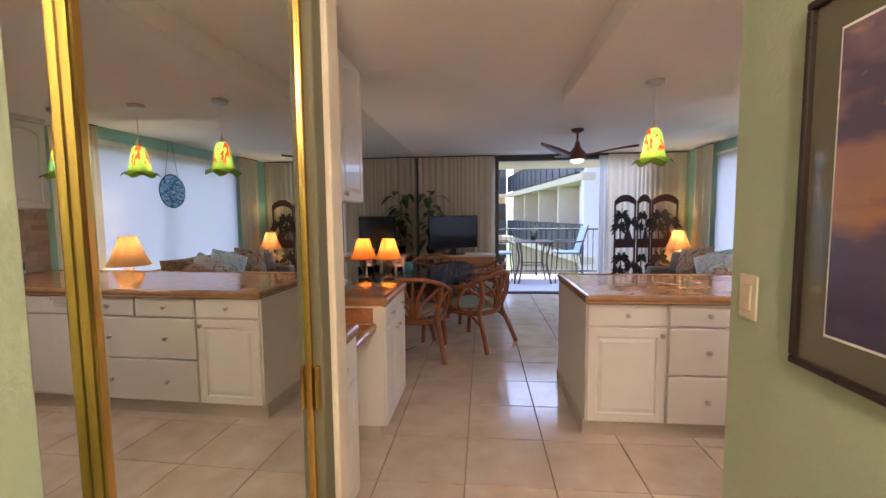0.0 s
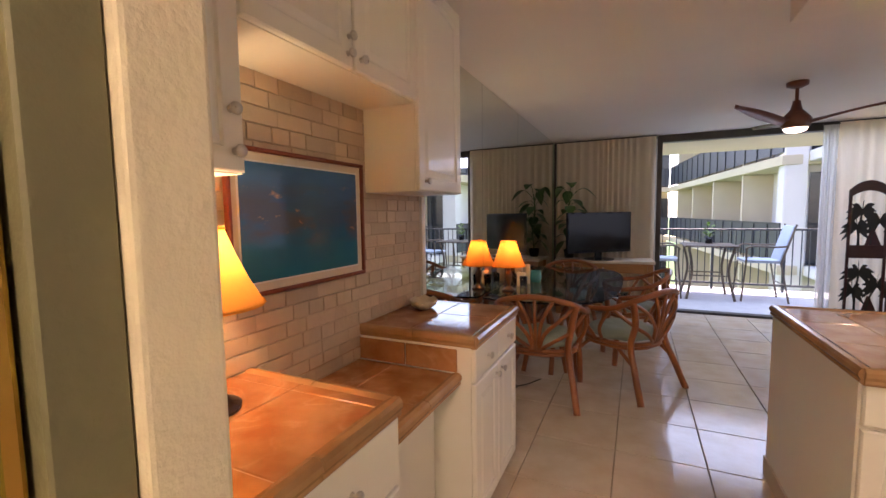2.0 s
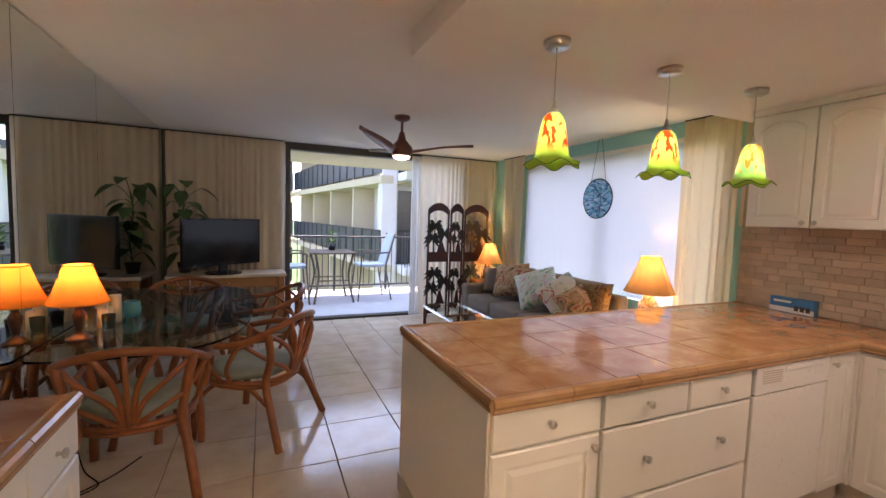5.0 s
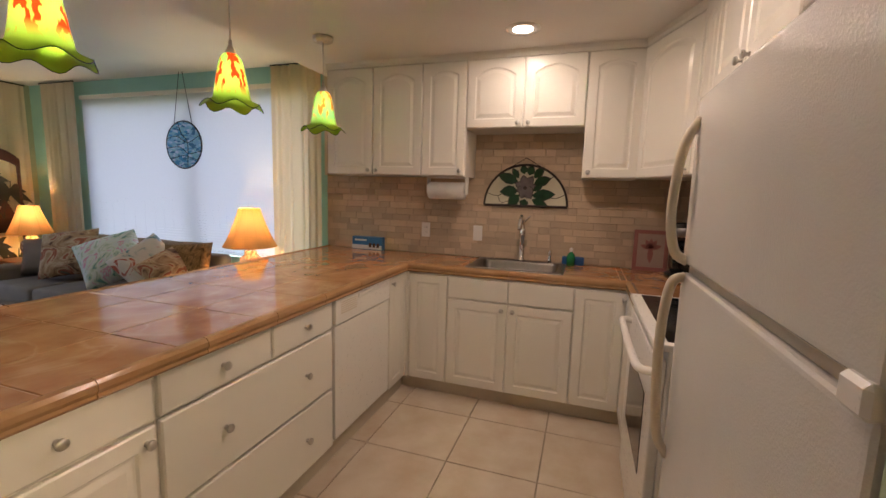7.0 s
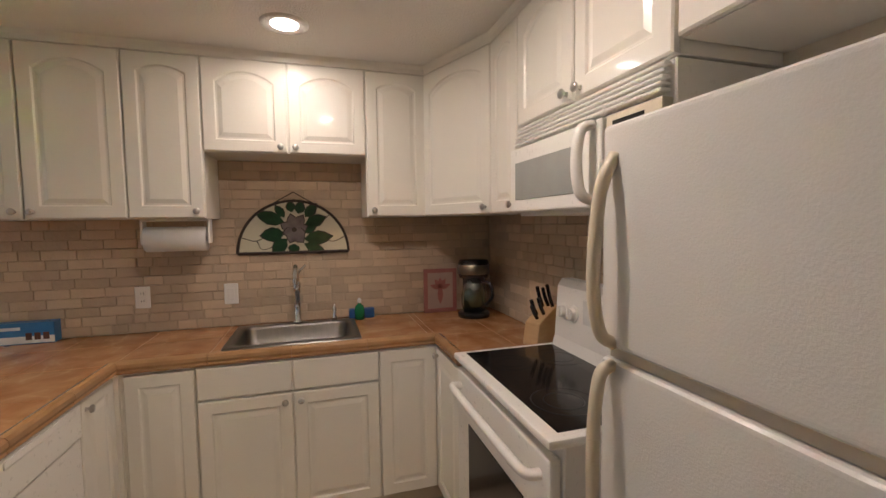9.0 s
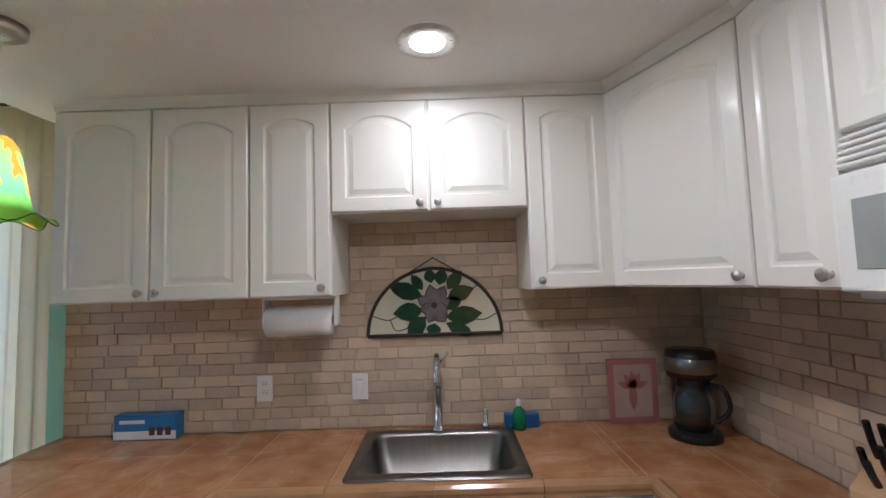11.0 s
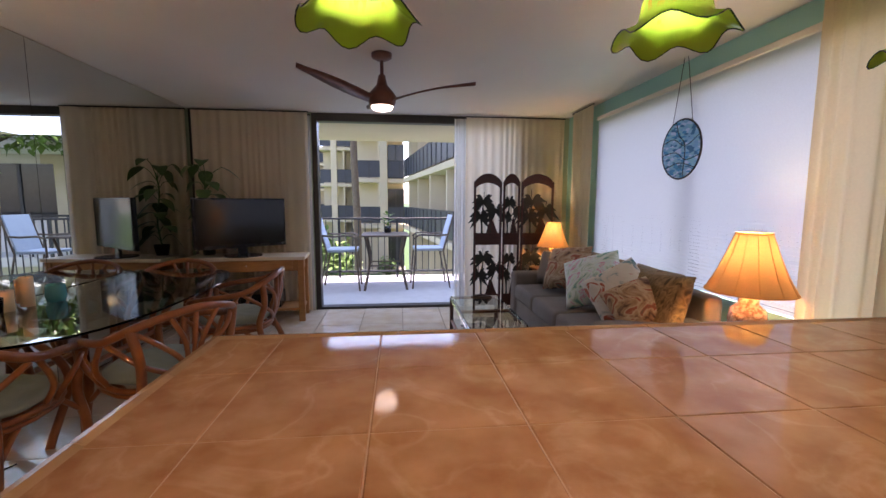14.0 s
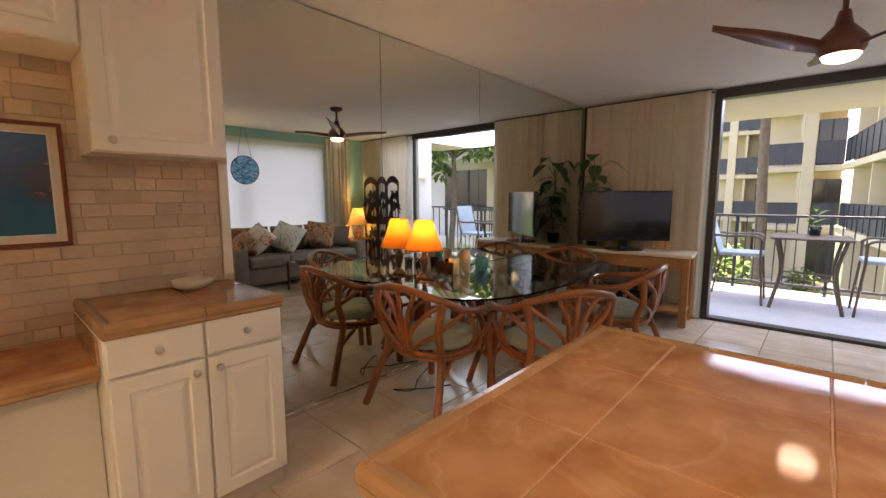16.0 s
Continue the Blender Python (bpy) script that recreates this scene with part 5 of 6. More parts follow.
pl = thing("house_plant", "broad-leaved house plant with long drooping leaves on the console", "plant", (0.25, 8.23, 0.756))
part("pot", lathe(bmesh.new(), [(0, 0), (0.06, 0), (0.078, 0.11), (0.082, 0.12), (0.07, 0.12), (0.065, 0.10), (0, 0.10)], 24), BLACK, pl, smooth=True)
rnd = random.Random(5)
bm = bmesh.new()
stem = bend([(0, 0, 0.10), (0.02, -0.02, 0.4), (-0.01, 0.0, 0.7), (0.01, -0.01, 0.92)], 6)
tube(bm, stem, 0.009, 7)
leaves = []
for k in range(24):
    a = 2.4 * k + rnd.uniform(-0.3, 0.3)
    root = Vector(stem[min(int(len(stem) * (0.06 + 0.037 * k)), len(stem) - 1)])
    reach = rnd.uniform(0.06, 0.12) if k < 19 else 0.18
    knee = root + Vector((reach * math.cos(a), reach * math.sin(a) * 0.6, 0.08 + (0.09 if k > 18 else 0)))
    tube(bm, bend([root, (root + knee) / 2 + Vector((0, 0, 0.03)), knee], 3), 0.004, 6)
    leaves.append((knee, a))
part("stems", bm, LEAF, pl, smooth=True)
for knee, a in leaves:
    L = rnd.uniform(0.20, 0.28)
    tip = knee + Vector((L * math.cos(a) * 0.9, L * math.sin(a) * 0.5, rnd.uniform(-0.14, 0.02)))
    tip.x, tip.y = max(tip.x, -0.21), min(tip.y, 0.17)
    bm = bmesh.new()
    big_leaf(bm, knee, tip, rnd.uniform(0.12, 0.16), rnd.uniform(0.06, 0.14))
    part("leaf", bm, LEAF, pl, smooth=True)

# ---- small things
def candle(x, y, r, h, lit=True):
    t = thing("candle", "thick cream pillar candle on the glass table", "candle", (x, y, 0.735), group="candles")
    part("wax", lathe(bmesh.new(), [(0, 0), (r, 0), (r, h - 0.004), (r - 0.004, h), (r * 0.5, h - 0.008), (0, h - 0.010)], 20), WAX, t, smooth=True)
    part("wick", tube(bmesh.new(), [(0, 0, h - 0.01), (0.001, 0, h + 0.008)], 0.0015, 5), BLACK, t)


candle(0.17, 5.80, 0.040, 0.12)
candle(0.19, 5.92, 0.034, 0.18)
candle(0.09, 6.02, 0.038, 0.15)
t = thing("teal_jar", "small teal glass jar beside the candles", "jar", (0.25, 6.05, 0.735))
part("glass", lathe(bmesh.new(), [(0, 0), (0.045, 0), (0.055, 0.04), (0.05, 0.10), (0.042, 0.11), (0.038, 0.10), (0.04, 0.02), (0, 0.012)], 20), TEAL, t, smooth=True)
for x, y in ((0.12, 5.70), (0.08, 5.84), (0.22, 5.68)):
    t = thing("drinking_glass", "clear tumbler beside the lamp", "glass", (x, y, 0.735), group="tumblers")
    part("glass", lathe(bmesh.new(), [(0, 0), (0.03, 0), (0.036, 0.10), (0.033, 0.10), (0.028, 0.008), (0, 0.008)], 18), CLEAR, t, smooth=True)
t = thing("shell_dish", "shallow pale shell-shaped dish on the tiled top", "dish", (0.10, 3.98, C), 25)
bm = lathe(bmesh.new(), [(0, 0.006), (0.05, 0.0), (0.09, 0.02), (0.105, 0.045), (0.098, 0.047), (0.08, 0.026), (0.045, 0.010), (0, 0.012)], 24)
for v in bm.verts:
    v.co.x *= 0.72
    v.co.z *= 1 + 0.15 * math.sin(9 * math.atan2(v.co.y, v.co.x))
part("bowl", bm, TRAVERTINE, t, smooth=True)


def framed(name, label, category, place, turn, w, h, frame_w, frame_mat, mat_w, mat_mat, art, depth=0.022):
    """A picture that hangs on a wall: x along it, z up, front towards -y."""
    t = thing(name, label, category, place, turn)
    for x0, x1, z0, z1 in ((0, w, 0, frame_w), (0, w, h - frame_w, h), (0, frame_w, frame_w, h - frame_w), (w - frame_w, w, frame_w, h - frame_w)):
        part("frame_bar", cube(x0, x1, -depth, 0, z0, z1, 0.003), frame_mat, t)
    part("mat_board", cube(frame_w, w - frame_w, -depth * 0.45, -0.001, frame_w, h - frame_w), mat_mat, t)
    q = frame_w + mat_w
    part("fillet", cube(q - 0.006, w - q + 0.006, -depth * 0.52, -depth * 0.44, q - 0.006, h - q + 0.006), PAPER, t)
    part("print", cube(q, w - q, -depth * 0.6, -depth * 0.51, q, h - q), art, t, "glazed colour print")
    return t


def seascape(name, h, bands, dark, glint, low, high):
    """A printed view: colour bands over the height, dark shapes and bright glints across the middle."""
    m = bpy.data.materials.new(name)
    m.use_nodes = True
    n, link = m.node_tree.nodes, m.node_tree.links.new
    b = n["Principled BSDF"]
    b.inputs["Roughness"].default_value = 0.06
    co, sep, up = n.new("ShaderNodeTexCoord"), n.new("ShaderNodeSeparateXYZ"), n.new("ShaderNodeMapRange")
    link(co.outputs["Object"], sep.inputs[0])
    link(sep.outputs[2], up.inputs[0])
    up.inputs[2].default_value = h

    def cloud(scale, detail, stretch, shift):
        mp, tex = n.new("ShaderNodeMapping"), n.new("ShaderNodeTexNoise")
        mp.inputs["Scale"].default_value, mp.inputs["Location"].default_value = stretch, (shift, 0, 0)
        link(co.outputs["Object"], mp.inputs[0])
        link(mp.outputs[0], tex.inputs[0])
        tex.inputs["Scale"].default_value, tex.inputs["Detail"].default_value = scale, detail
        return tex.outputs[0]

    def sums(kind, a, b_value):
        x = n.new("ShaderNodeMath")
        x.operation = kind
        link(a, x.inputs[0])
        if isinstance(b_value, float):
            x.inputs[1].default_value = b_value
        else:
            link(b_value, x.inputs[1])
        return x.outputs[0]

    def span(src, a, c):
        r = n.new("ShaderNodeMapRange")
        r.inputs[1].default_value, r.inputs[2].default_value = a, c
        link(src, r.inputs[0])
        return r.outputs[0]

    def over(base, colour, fac):
        x = n.new("ShaderNodeMix")
        x.data_type = "RGBA"
        link(fac, x.inputs[0])
        link(base, x.inputs[6])
        x.inputs[7].default_value = (*colour, 1)
        return x.outputs[2]

    wave = sums("MULTIPLY", sums("SUBTRACT", cloud(5, 6, (0.5, 1, 2.2), 0.0), 0.5), 0.5)
    level = sums("ADD", up.outputs[0], wave)
    r = n.new("ShaderNodeValToRGB")
    e = r.color_ramp.elements
    e[0].position, e[0].color = bands[0][0], (*bands[0][1], 1)
    e[1].position, e[1].color = bands[-1][0], (*bands[-1][1], 1)
    for p, c in bands[1:-1]:
        e.new(p).color = (*c, 1)
    link(level, r.inputs[0])
    belt = sums("MULTIPLY", span(up.outputs[0], low, low + 0.12), span(up.outputs[0], high, high - 0.15))
    col = over(r.outputs[0], dark, sums("MULTIPLY", belt, span(cloud(4.5, 3, (0.8, 1, 1.7), 3.1), 0.46, 0.56)))
    col = over(col, glint, sums("MULTIPLY", belt, span(cloud(16, 5, (0.7, 1, 1.3), 7.7), 0.61, 0.71)))
    link(col, b.inputs["Base Color"])
    return m


SEA = seascape("reef_print", 0.48, [(0.05, (0.012, 0.135, 0.21)), (0.35, (0.014, 0.105, 0.21)), (0.6, (0.035, 0.09, 0.19)), (0.95, (0.045, 0.15, 0.33))], (0.07, 0.075, 0.10), (0.60, 0.32, 0.15), 0.30, 0.80)
DUSK = seascape("sunset_print", 0.755, [(0.1, (0.05, 0.045, 0.10)), (0.38, (0.10, 0.085, 0.15)), (0.45, (0.34, 0.18, 0.12)), (0.6, (0.30, 0.17, 0.15)), (0.9, (0.14, 0.11, 0.19))], (0.10, 0.075, 0.13), (0.42, 0.25, 0.14), 0.50, 0.95)
MATBOARD = material("cream_matboard", (0.70, 0.62, 0.50), 0.9, bump=0.05)
OLIVE_MAT = material("olive_matboard", (0.13, 0.12, 0.075), 0.08, second=(0.12, 0.11, 0.07), bump=0, coat=0.5)
EBONY = material("ebony_frame", (0.035, 0.020, 0.015), 0.3, second=(0.022, 0.013, 0.010), bump=0.05)
CHERRY = material("cherry_frame", (0.22, 0.05, 0.02), 0.3, second=(0.16, 0.035, 0.015), bump=0.05)
framed("reef_picture", "large framed print of a blue-green reef", "picture", (0.001, 2.885, 1.138), 90, 0.690, 0.482, 0.015, CHERRY, 0.032, MATBOARD, SEA)
framed("sunset_picture", "large framed print of a dusk seascape in an olive mat", "picture", (1.824, 2.06, 1.075), -90, 0.80, 0.755, 0.016, EBONY, 0.07, OLIVE_MAT, DUSK)


def wall_plate(label, place, turn, rocker=False, mat=None):
    mat = mat or APPLIANCE
    t = thing("light_switch" if rocker else "outlet", label, "switch" if rocker else "outlet", place, turn)
    part("plate", cube(-0.036, 0.036, -0.006, 0, -0.058, 0.058, 0.003), mat, t)
    if rocker:
        part("rocker", cube(-0.017, 0.017, -0.010, -0.005, -0.033, 0.033, 0.002), mat, t)
    else:
        for z in (-0.02, 0.02):
            s = part("socket", cube(-0.016, 0.016, -0.008, -0.005, z - 0.014, z + 0.014, 0.002), APPLIANCE, t)
            for x in (-0.006, 0.006):
                part("slot", cube(x - 0.001, x + 0.001, -0.0085, -0.0075, z - 0.004, z + 0.006), BLACK, s)


wall_plate("white wall outlet on the stone backsplash", (4.571, 3.775, 1.09), -90)
wall_plate("white rocker switch on the stone backsplash", (4.571, 3.35, 1.085), -90, True)
wall_plate("ivory toggle switch on the sage wall", (1.8245, 2.235, 1.185), -90, True, HANDLE)

# stained glass panels
LEAD = material("lead_came", (0.03, 0.022, 0.02), 0.5, 0.4, second=(0.05, 0.04, 0.035))
MILK = material("milk_glass", (0.60, 0.58, 0.44), 0.15, second=(0.54, 0.52, 0.40), scale=10, bump=0.05)
GREEN_GLASS = material("green_glass", (0.010, 0.032, 0.018), 0.15, second=(0.025, 0.075, 0.038), scale=20, bump=0.05)
MAUVE_GLASS = material("mauve_glass", (0.09, 0.08, 0.082), 0.15, second=(0.24, 0.215, 0.215), scale=20, bump=0.05)


def flat_leaf(cx, cz, ang, L, w, y):
    bm = bmesh.new()
    ca, sa = math.cos(radians(ang)), math.sin(radians(ang))
    pts = []
    for s, q in ((0, 0), (0.25, 0.8), (0.5, 1), (0.75, 0.7), (1, 0), (0.75, -0.7), (0.5, -1), (0.25, -0.8)):
        lx, lz = L * s, q * w / 2
        pts.append((cx + lx * ca - lz * sa, cz + lx * sa + lz * ca))
    lo = [bm.verts.new((x, y, z)) for x, z in pts]
    hi = [bm.verts.new((x, y - 0.003, z)) for x, z in pts]
    bm.faces.new(hi)
    for i in range(len(lo)):
        bm.faces.new((lo[i], lo[(i + 1) % len(lo)], hi[(i + 1) % len(lo)], hi[i]))
    return bm


ar = thing("stained_glass_arch", "half-round stained glass panel with a magnolia", "stained glass", (4.568, 3.007, 1.305), -90)
R0, H0 = 0.30, 0.295
arc = [(R0 * math.cos(a), H0 * math.sin(a)) for a in np.linspace(0, math.pi, 25)]
bm = bmesh.new()
lo, hi = [bm.verts.new((x, -0.003, z)) for x, z in arc], [bm.verts.new((x, -0.006, z)) for x, z in arc]
bm.faces.new(lo)
bm.faces.new(hi)
part("pale_glass", bm, MILK, ar)
part("came", tube(bmesh.new(), [(x, -0.006, z) for x, z in arc], 0.008, 6), LEAD, ar)
part("came", tube(bmesh.new(), [(-R0, -0.006, 0), (R0, -0.006, 0)], 0.009, 6), LEAD, ar)
for pts in ([(-0.28, 0.09), (-0.20, 0.07), (-0.12, 0.12)], [(-0.20, 0.07), (-0.17, 0.02), (-0.08, 0.05)], [(0.16, 0.07), (0.22, 0.06), (0.285, 0.09)], [(0.14, 0.15), (0.18, 0.20), (0.20, 0.215)]):
    part("lead_line", tube(bmesh.new(), bend([(x, -0.0065, z) for x, z in pts], 4), 0.0025, 5), LEAD, ar)
for cx, cz, ang, L, w in ((-0.05, 0.17, 160, 0.16, 0.06), (-0.05, 0.11, 185, 0.13, 0.065), (-0.05, 0.20, 125, 0.08, 0.035), (0.05, 0.075, 5, 0.16, 0.065), (0.06, 0.16, 20, 0.12, 0.055), (0.06, 0.20, 50, 0.10, 0.045),
                          (0.025, 0.22, 75, 0.07, 0.045), (-0.01, 0.23, 100, 0.06, 0.04), (-0.04, 0.08, 225, 0.11, 0.06), (0.0, 0.05, 260, 0.05, 0.05), (0.05, 0.05, -25, 0.13, 0.045), (0.04, 0.12, 25, 0.09, 0.05)):
    part("lead_edge", flat_leaf(cx, cz, ang, L + 0.008, w * 1.2 + 0.008, -0.0058), LEAD, ar)
    part("green_leaf", flat_leaf(cx, cz, ang, L, w * 1.2, -0.0065), GREEN_GLASS, ar)
for k, (ang, L, w) in enumerate(((150, 0.080, 0.055), (100, 0.095, 0.06), (60, 0.10, 0.06), (20, 0.075, 0.055), (-55, 0.08, 0.07), (-110, 0.07, 0.06), (-15, 0.06, 0.045), (195, 0.06, 0.05))):
    y = -0.0088 - 0.0004 * k
    part("lead_edge", flat_leaf(0.0, 0.125, ang, L + 0.007, w + 0.007, y), LEAD, ar)
    part("petal", flat_leaf(0.0, 0.125, ang, L, w, y - 0.001), MAUVE_GLASS, ar)
part("flower_heart", lathe(bmesh.new(), [(0, 0), (0.014, 0), (0.012, 0.004), (0, 0.005)], 12, (0, -0.0165, 0.13), "y"), LEAD, ar)
part("chain", tube(bmesh.new(), [(-0.16, -0.004, 0.25), (0, -0.004, 0.345), (0.16, -0.004, 0.25)], 0.003, 5), LEAD, ar)

PEACOCK = patterned("sea_mosaic", [(0.0, (0.36, 0.60, 0.72)), (0.2, (0.12, 0.28, 0.42)), (0.36, (0.45, 0.68, 0.78)), (0.52, (0.40, 0.66, 0.70)), (0.68, (0.75, 0.80, 0.90)), (0.84, (0.14, 0.42, 0.62))], 26, 0.12, "voronoi", (1, 1, 2.2), bump=0)
pt = PEACOCK.node_tree
lit, both = pt.nodes.new("ShaderNodeBsdfTranslucent"), pt.nodes.new("ShaderNodeMixShader")
pt.links.new(pt.nodes["Principled BSDF"].inputs["Base Color"].links[0].from_socket, lit.inputs[0])
both.inputs[0].default_value = 0.85
pt.links.new(pt.nodes["Principled BSDF"].outputs[0], both.inputs[1])
pt.links.new(lit.outputs[0], both.inputs[2])
pt.links.new(both.outputs[0], pt.nodes["Material Output"].inputs[0])
rd = thing("stained_glass_disc", "round blue stained glass hanging before the blind", "stained glass", (4.50, 6.20, 1.76), -90)
part("mosaic", lathe(bmesh.new(), [(0, -0.003), (0.215, -0.003), (0.215, 0.003), (0, 0.003)], 40, (0, 0, 0), "y"), PEACOCK, rd)
part("came", tube(bmesh.new(), [(0.217 * math.cos(a), 0, 0.217 * math.sin(a)) for a in np.linspace(0, 2 * math.pi, 40, False)], 0.007, 6, True), LEAD, rd)
for pts in ([(-0.20, 0.06), (-0.08, 0.08), (0.05, 0.02), (0.19, 0.08)], [(-0.21, -0.03), (-0.05, -0.02), (0.06, -0.08), (0.2, -0.06)], [(-0.16, -0.13), (0.0, -0.10), (0.16, -0.14)], [(-0.06, 0.2), (-0.02, 0.1), (0.05, 0.02), (0.04, -0.2)]):
    part("lead_line", tube(bmesh.new(), bend([(x, -0.004, z) for x, z in pts], 4), 0.003, 5), LEAD, rd)
for s in (-1, 1):
    part("chain", tube(bmesh.new(), [(s * 0.11, 0, 0.19), (s * 0.02, 0.0, 0.66)], 0.0025, 5), LEAD, rd)

# counter clutter in the kitchen
bx = thing("leaflet_box", "blue and white printed box against the backsplash", "box", (4.545, 4.275, C), -90)
bm = cube(-0.135, 0.135, -0.03, 0.03, 0, 0.105, 0.002)
part("carton", bm, material("blue_print", (0.03, 0.14, 0.36), 0.3, second=(0.05, 0.22, 0.45), scale=5, bump=0), bx)
part("white_band", cube(-0.1355, 0.1355, -0.0315, -0.029, 0.004, 0.038), PAPER, bx)
part("title_bar", cube(-0.11, 0.0, -0.0315, -0.0298, 0.07, 0.085), PAPER, bx)
for k in range(3):
    part("print_patch", cube(0.02 + k * 0.035, 0.045 + k * 0.035, -0.0318, -0.0298, 0.02, 0.055), DARK_WOOD, bx)
tw = thing("paper_towel_holder", "white paper towel roll on a holder under the cabinet", "paper towel", (4.40, 3.705, 1.5), -90)
part("roll", lathe(bmesh.new(), [(0.018, 0.02), (0.062, 0.02), (0.062, 0.285), (0.018, 0.285)], 28, (0.0, 0.0, -0.10), "x"), PAPER, tw, smooth=True)
for x in (0.008, 0.30):
    part("bracket", cube(x - 0.006, x + 0.006, -0.03, 0.03, -0.125, 0.0, 0.004), APPLIANCE, tw)
part("crossbar", cube(0.01, 0.30, -0.03, 0.03, -0.012, -0.001, 0.003), APPLIANCE, tw)
cm = thing("coffee_maker", "black drip coffee maker with a steel band and glass jug", "coffee maker", (4.36, 1.99, C), -115)
part("base", lathe(bmesh.new(), [(0, 0), (0.095, 0), (0.095, 0.025), (0.085, 0.032), (0, 0.032)], 28), BLACK, cm, smooth=True)
part("tower", cube(-0.07, 0.07, 0.035, 0.12, 0.0, 0.33, 0.015, 2), BLACK, cm)
part("brew_head", lathe(bmesh.new(), [(0, 0.235), (0.085, 0.235), (0.092, 0.26), (0.092, 0.32), (0.085, 0.34), (0, 0.345)], 28), BLACK, cm, smooth=True)
part("steel_band", lathe(bmesh.new(), [(0.0925, 0.258), (0.0945, 0.26), (0.0945, 0.312), (0.0925, 0.314)], 28), STEEL, cm, smooth=True)
jg = part("jug", lathe(bmesh.new(), [(0, 0.034), (0.062, 0.034), (0.075, 0.07), (0.075, 0.13), (0.055, 0.19), (0.05, 0.22), (0.047, 0.22), (0.052, 0.19), (0.071, 0.13), (0.071, 0.072), (0.058, 0.04), (0, 0.04)], 24), CLEAR, cm, "clear glass jug", True)
part("collar", lathe(bmesh.new(), [(0.05, 0.205), (0.056, 0.205), (0.056, 0.228), (0.0, 0.23)], 20), BLACK, jg)
part("jug_handle", tube(bmesh.new(), bend([(0.05, -0.03, 0.215), (0.10, -0.05, 0.20), (0.115, -0.055, 0.13), (0.075, -0.035, 0.075)], 5), 0.009, 8), BLACK, jg)
kb = thing("knife_block", "light wood knife block with black-handled knives", "knife block", (3.72, 1.91, C), 20)
bm = cube(-0.05, 0.05, -0.075, 0.075, 0, 0.12, 0.004)
for v in bm.verts:
    if v.co.z > 0.06:
        v.co.z += 0.09 * (0.075 - v.co.y) / 0.15
        v.co.y -= 0.02
part("block", bm, material("pale_maple", (0.58, 0.38, 0.19), 0.45, second=(0.50, 0.31, 0.15), scale=5, stretch=(3, 3, 12), bump=0.08), kb)
for x, y, L in ((-0.03, -0.06, 0.13), (0.0, -0.06, 0.11), (0.03, -0.05, 0.12), (-0.02, 0.0, 0.10), (0.02, 0.01, 0.09), (-0.005, 0.035, 0.08)):
    z = 0.12 + 0.09 * (0.075 - y) / 0.15 - 0.01
    part("knife_handle", tube(bmesh.new(), [(x, y - 0.02, z), (x, y + 0.01, z + L * 0.5), (x, y + 0.03, z + L)], 0.010, 8), BLACK, kb)
for child in kb.children:
    child.data.transform(Matrix.Diagonal((0.85, 0.85, 0.85, 1)))
sp = thing("soap_bottle", "green dish soap bottle beside the sink", "bottle", (4.51, 2.655, C))
part("bottle", lathe(bmesh.new(), [(0, 0), (0.028, 0), (0.03, 0.05), (0.024, 0.08), (0.010, 0.09), (0.010, 0.10), (0, 0.10)], 18), material("green_soap", (0.01, 0.20, 0.07), 0.15, second=(0.01, 0.16, 0.06), bump=0), sp, smooth=True)
part("cap", lathe(bmesh.new(), [(0.012, 0.098), (0.012, 0.118), (0.005, 0.124), (0, 0.13)], 12), APPLIANCE, sp)
sg = thing("sponge_caddy", "blue sponge caddy behind the soap", "caddy", (4.535, 2.64, C))
part("tray", cube(-0.02, 0.025, -0.075, 0.075, 0, 0.06, 0.01, 2), material("blue_plastic", (0.02, 0.10, 0.28), 0.35, bump=0.02), sg)
rp = thing("glass_trivet", "pink framed print leaning on the backsplash", "picture", (4.545, 2.255, C), -90)
PINK = material("rose_frame", (0.42, 0.17, 0.15), 0.4, second=(0.35, 0.13, 0.12))
for x0, x1, z0, z1 in ((0, 0.215, 0, 0.025), (0, 0.215, 0.25, 0.275), (0, 0.025, 0.025, 0.25), (0.19, 0.215, 0.025, 0.25)):
    part("frame_bar", cube(x0, x1, -0.012, 0.0, z0, z1, 0.002), PINK, rp)
part("print", cube(0.025, 0.19, -0.006, -0.001, 0.025, 0.25), material("beige_print", (0.48, 0.36, 0.29), 0.4, second=(0.43, 0.31, 0.25), scale=12), rp)
part("tree_motif", flat_leaf(0.107, 0.05, 90, 0.13, 0.035, -0.0065), PINK, rp)
for a in (20, 60, 120, 160, 90):
    part("tree_motif", flat_leaf(0.107, 0.15, a, 0.07, 0.03, -0.0065), PINK, rp)
cord = thing("lamp_cord", "thin dark lamp cord on the tiled top", "cord", (0.07, 2.72, C))
part("cord", tube(bmesh.new(), bend([(0.06, 0.02, 0.004), (0.0, -0.05, 0.004), (0.02, -0.12, 0.004), (-0.05, -0.2, 0.004)], 5), 0.003, 6), BLACK, cord)
fc = thing("floor_cord", "loose dark lamp cord on the floor under the table", "cord", (0.12, 5.35, 0))
part("cord", tube(bmesh.new(), bend([(-0.06, 0.3, 0.005), (0.05, 0.05, 0.004), (0.16, -0.12, 0.004), (0.05, -0.2, 0.004), (0.2, -0.05, 0.004), (0.3, 0.12, 0.004)], 6), 0.004, 6), BLACK, fc)
# unseen flush fixture with a glowing bowl, added over the entry to brighten it
el = thing("entry_light", "added round flush ceiling light over the entry, out of view", "light", (1.25, 0.3, CEIL))
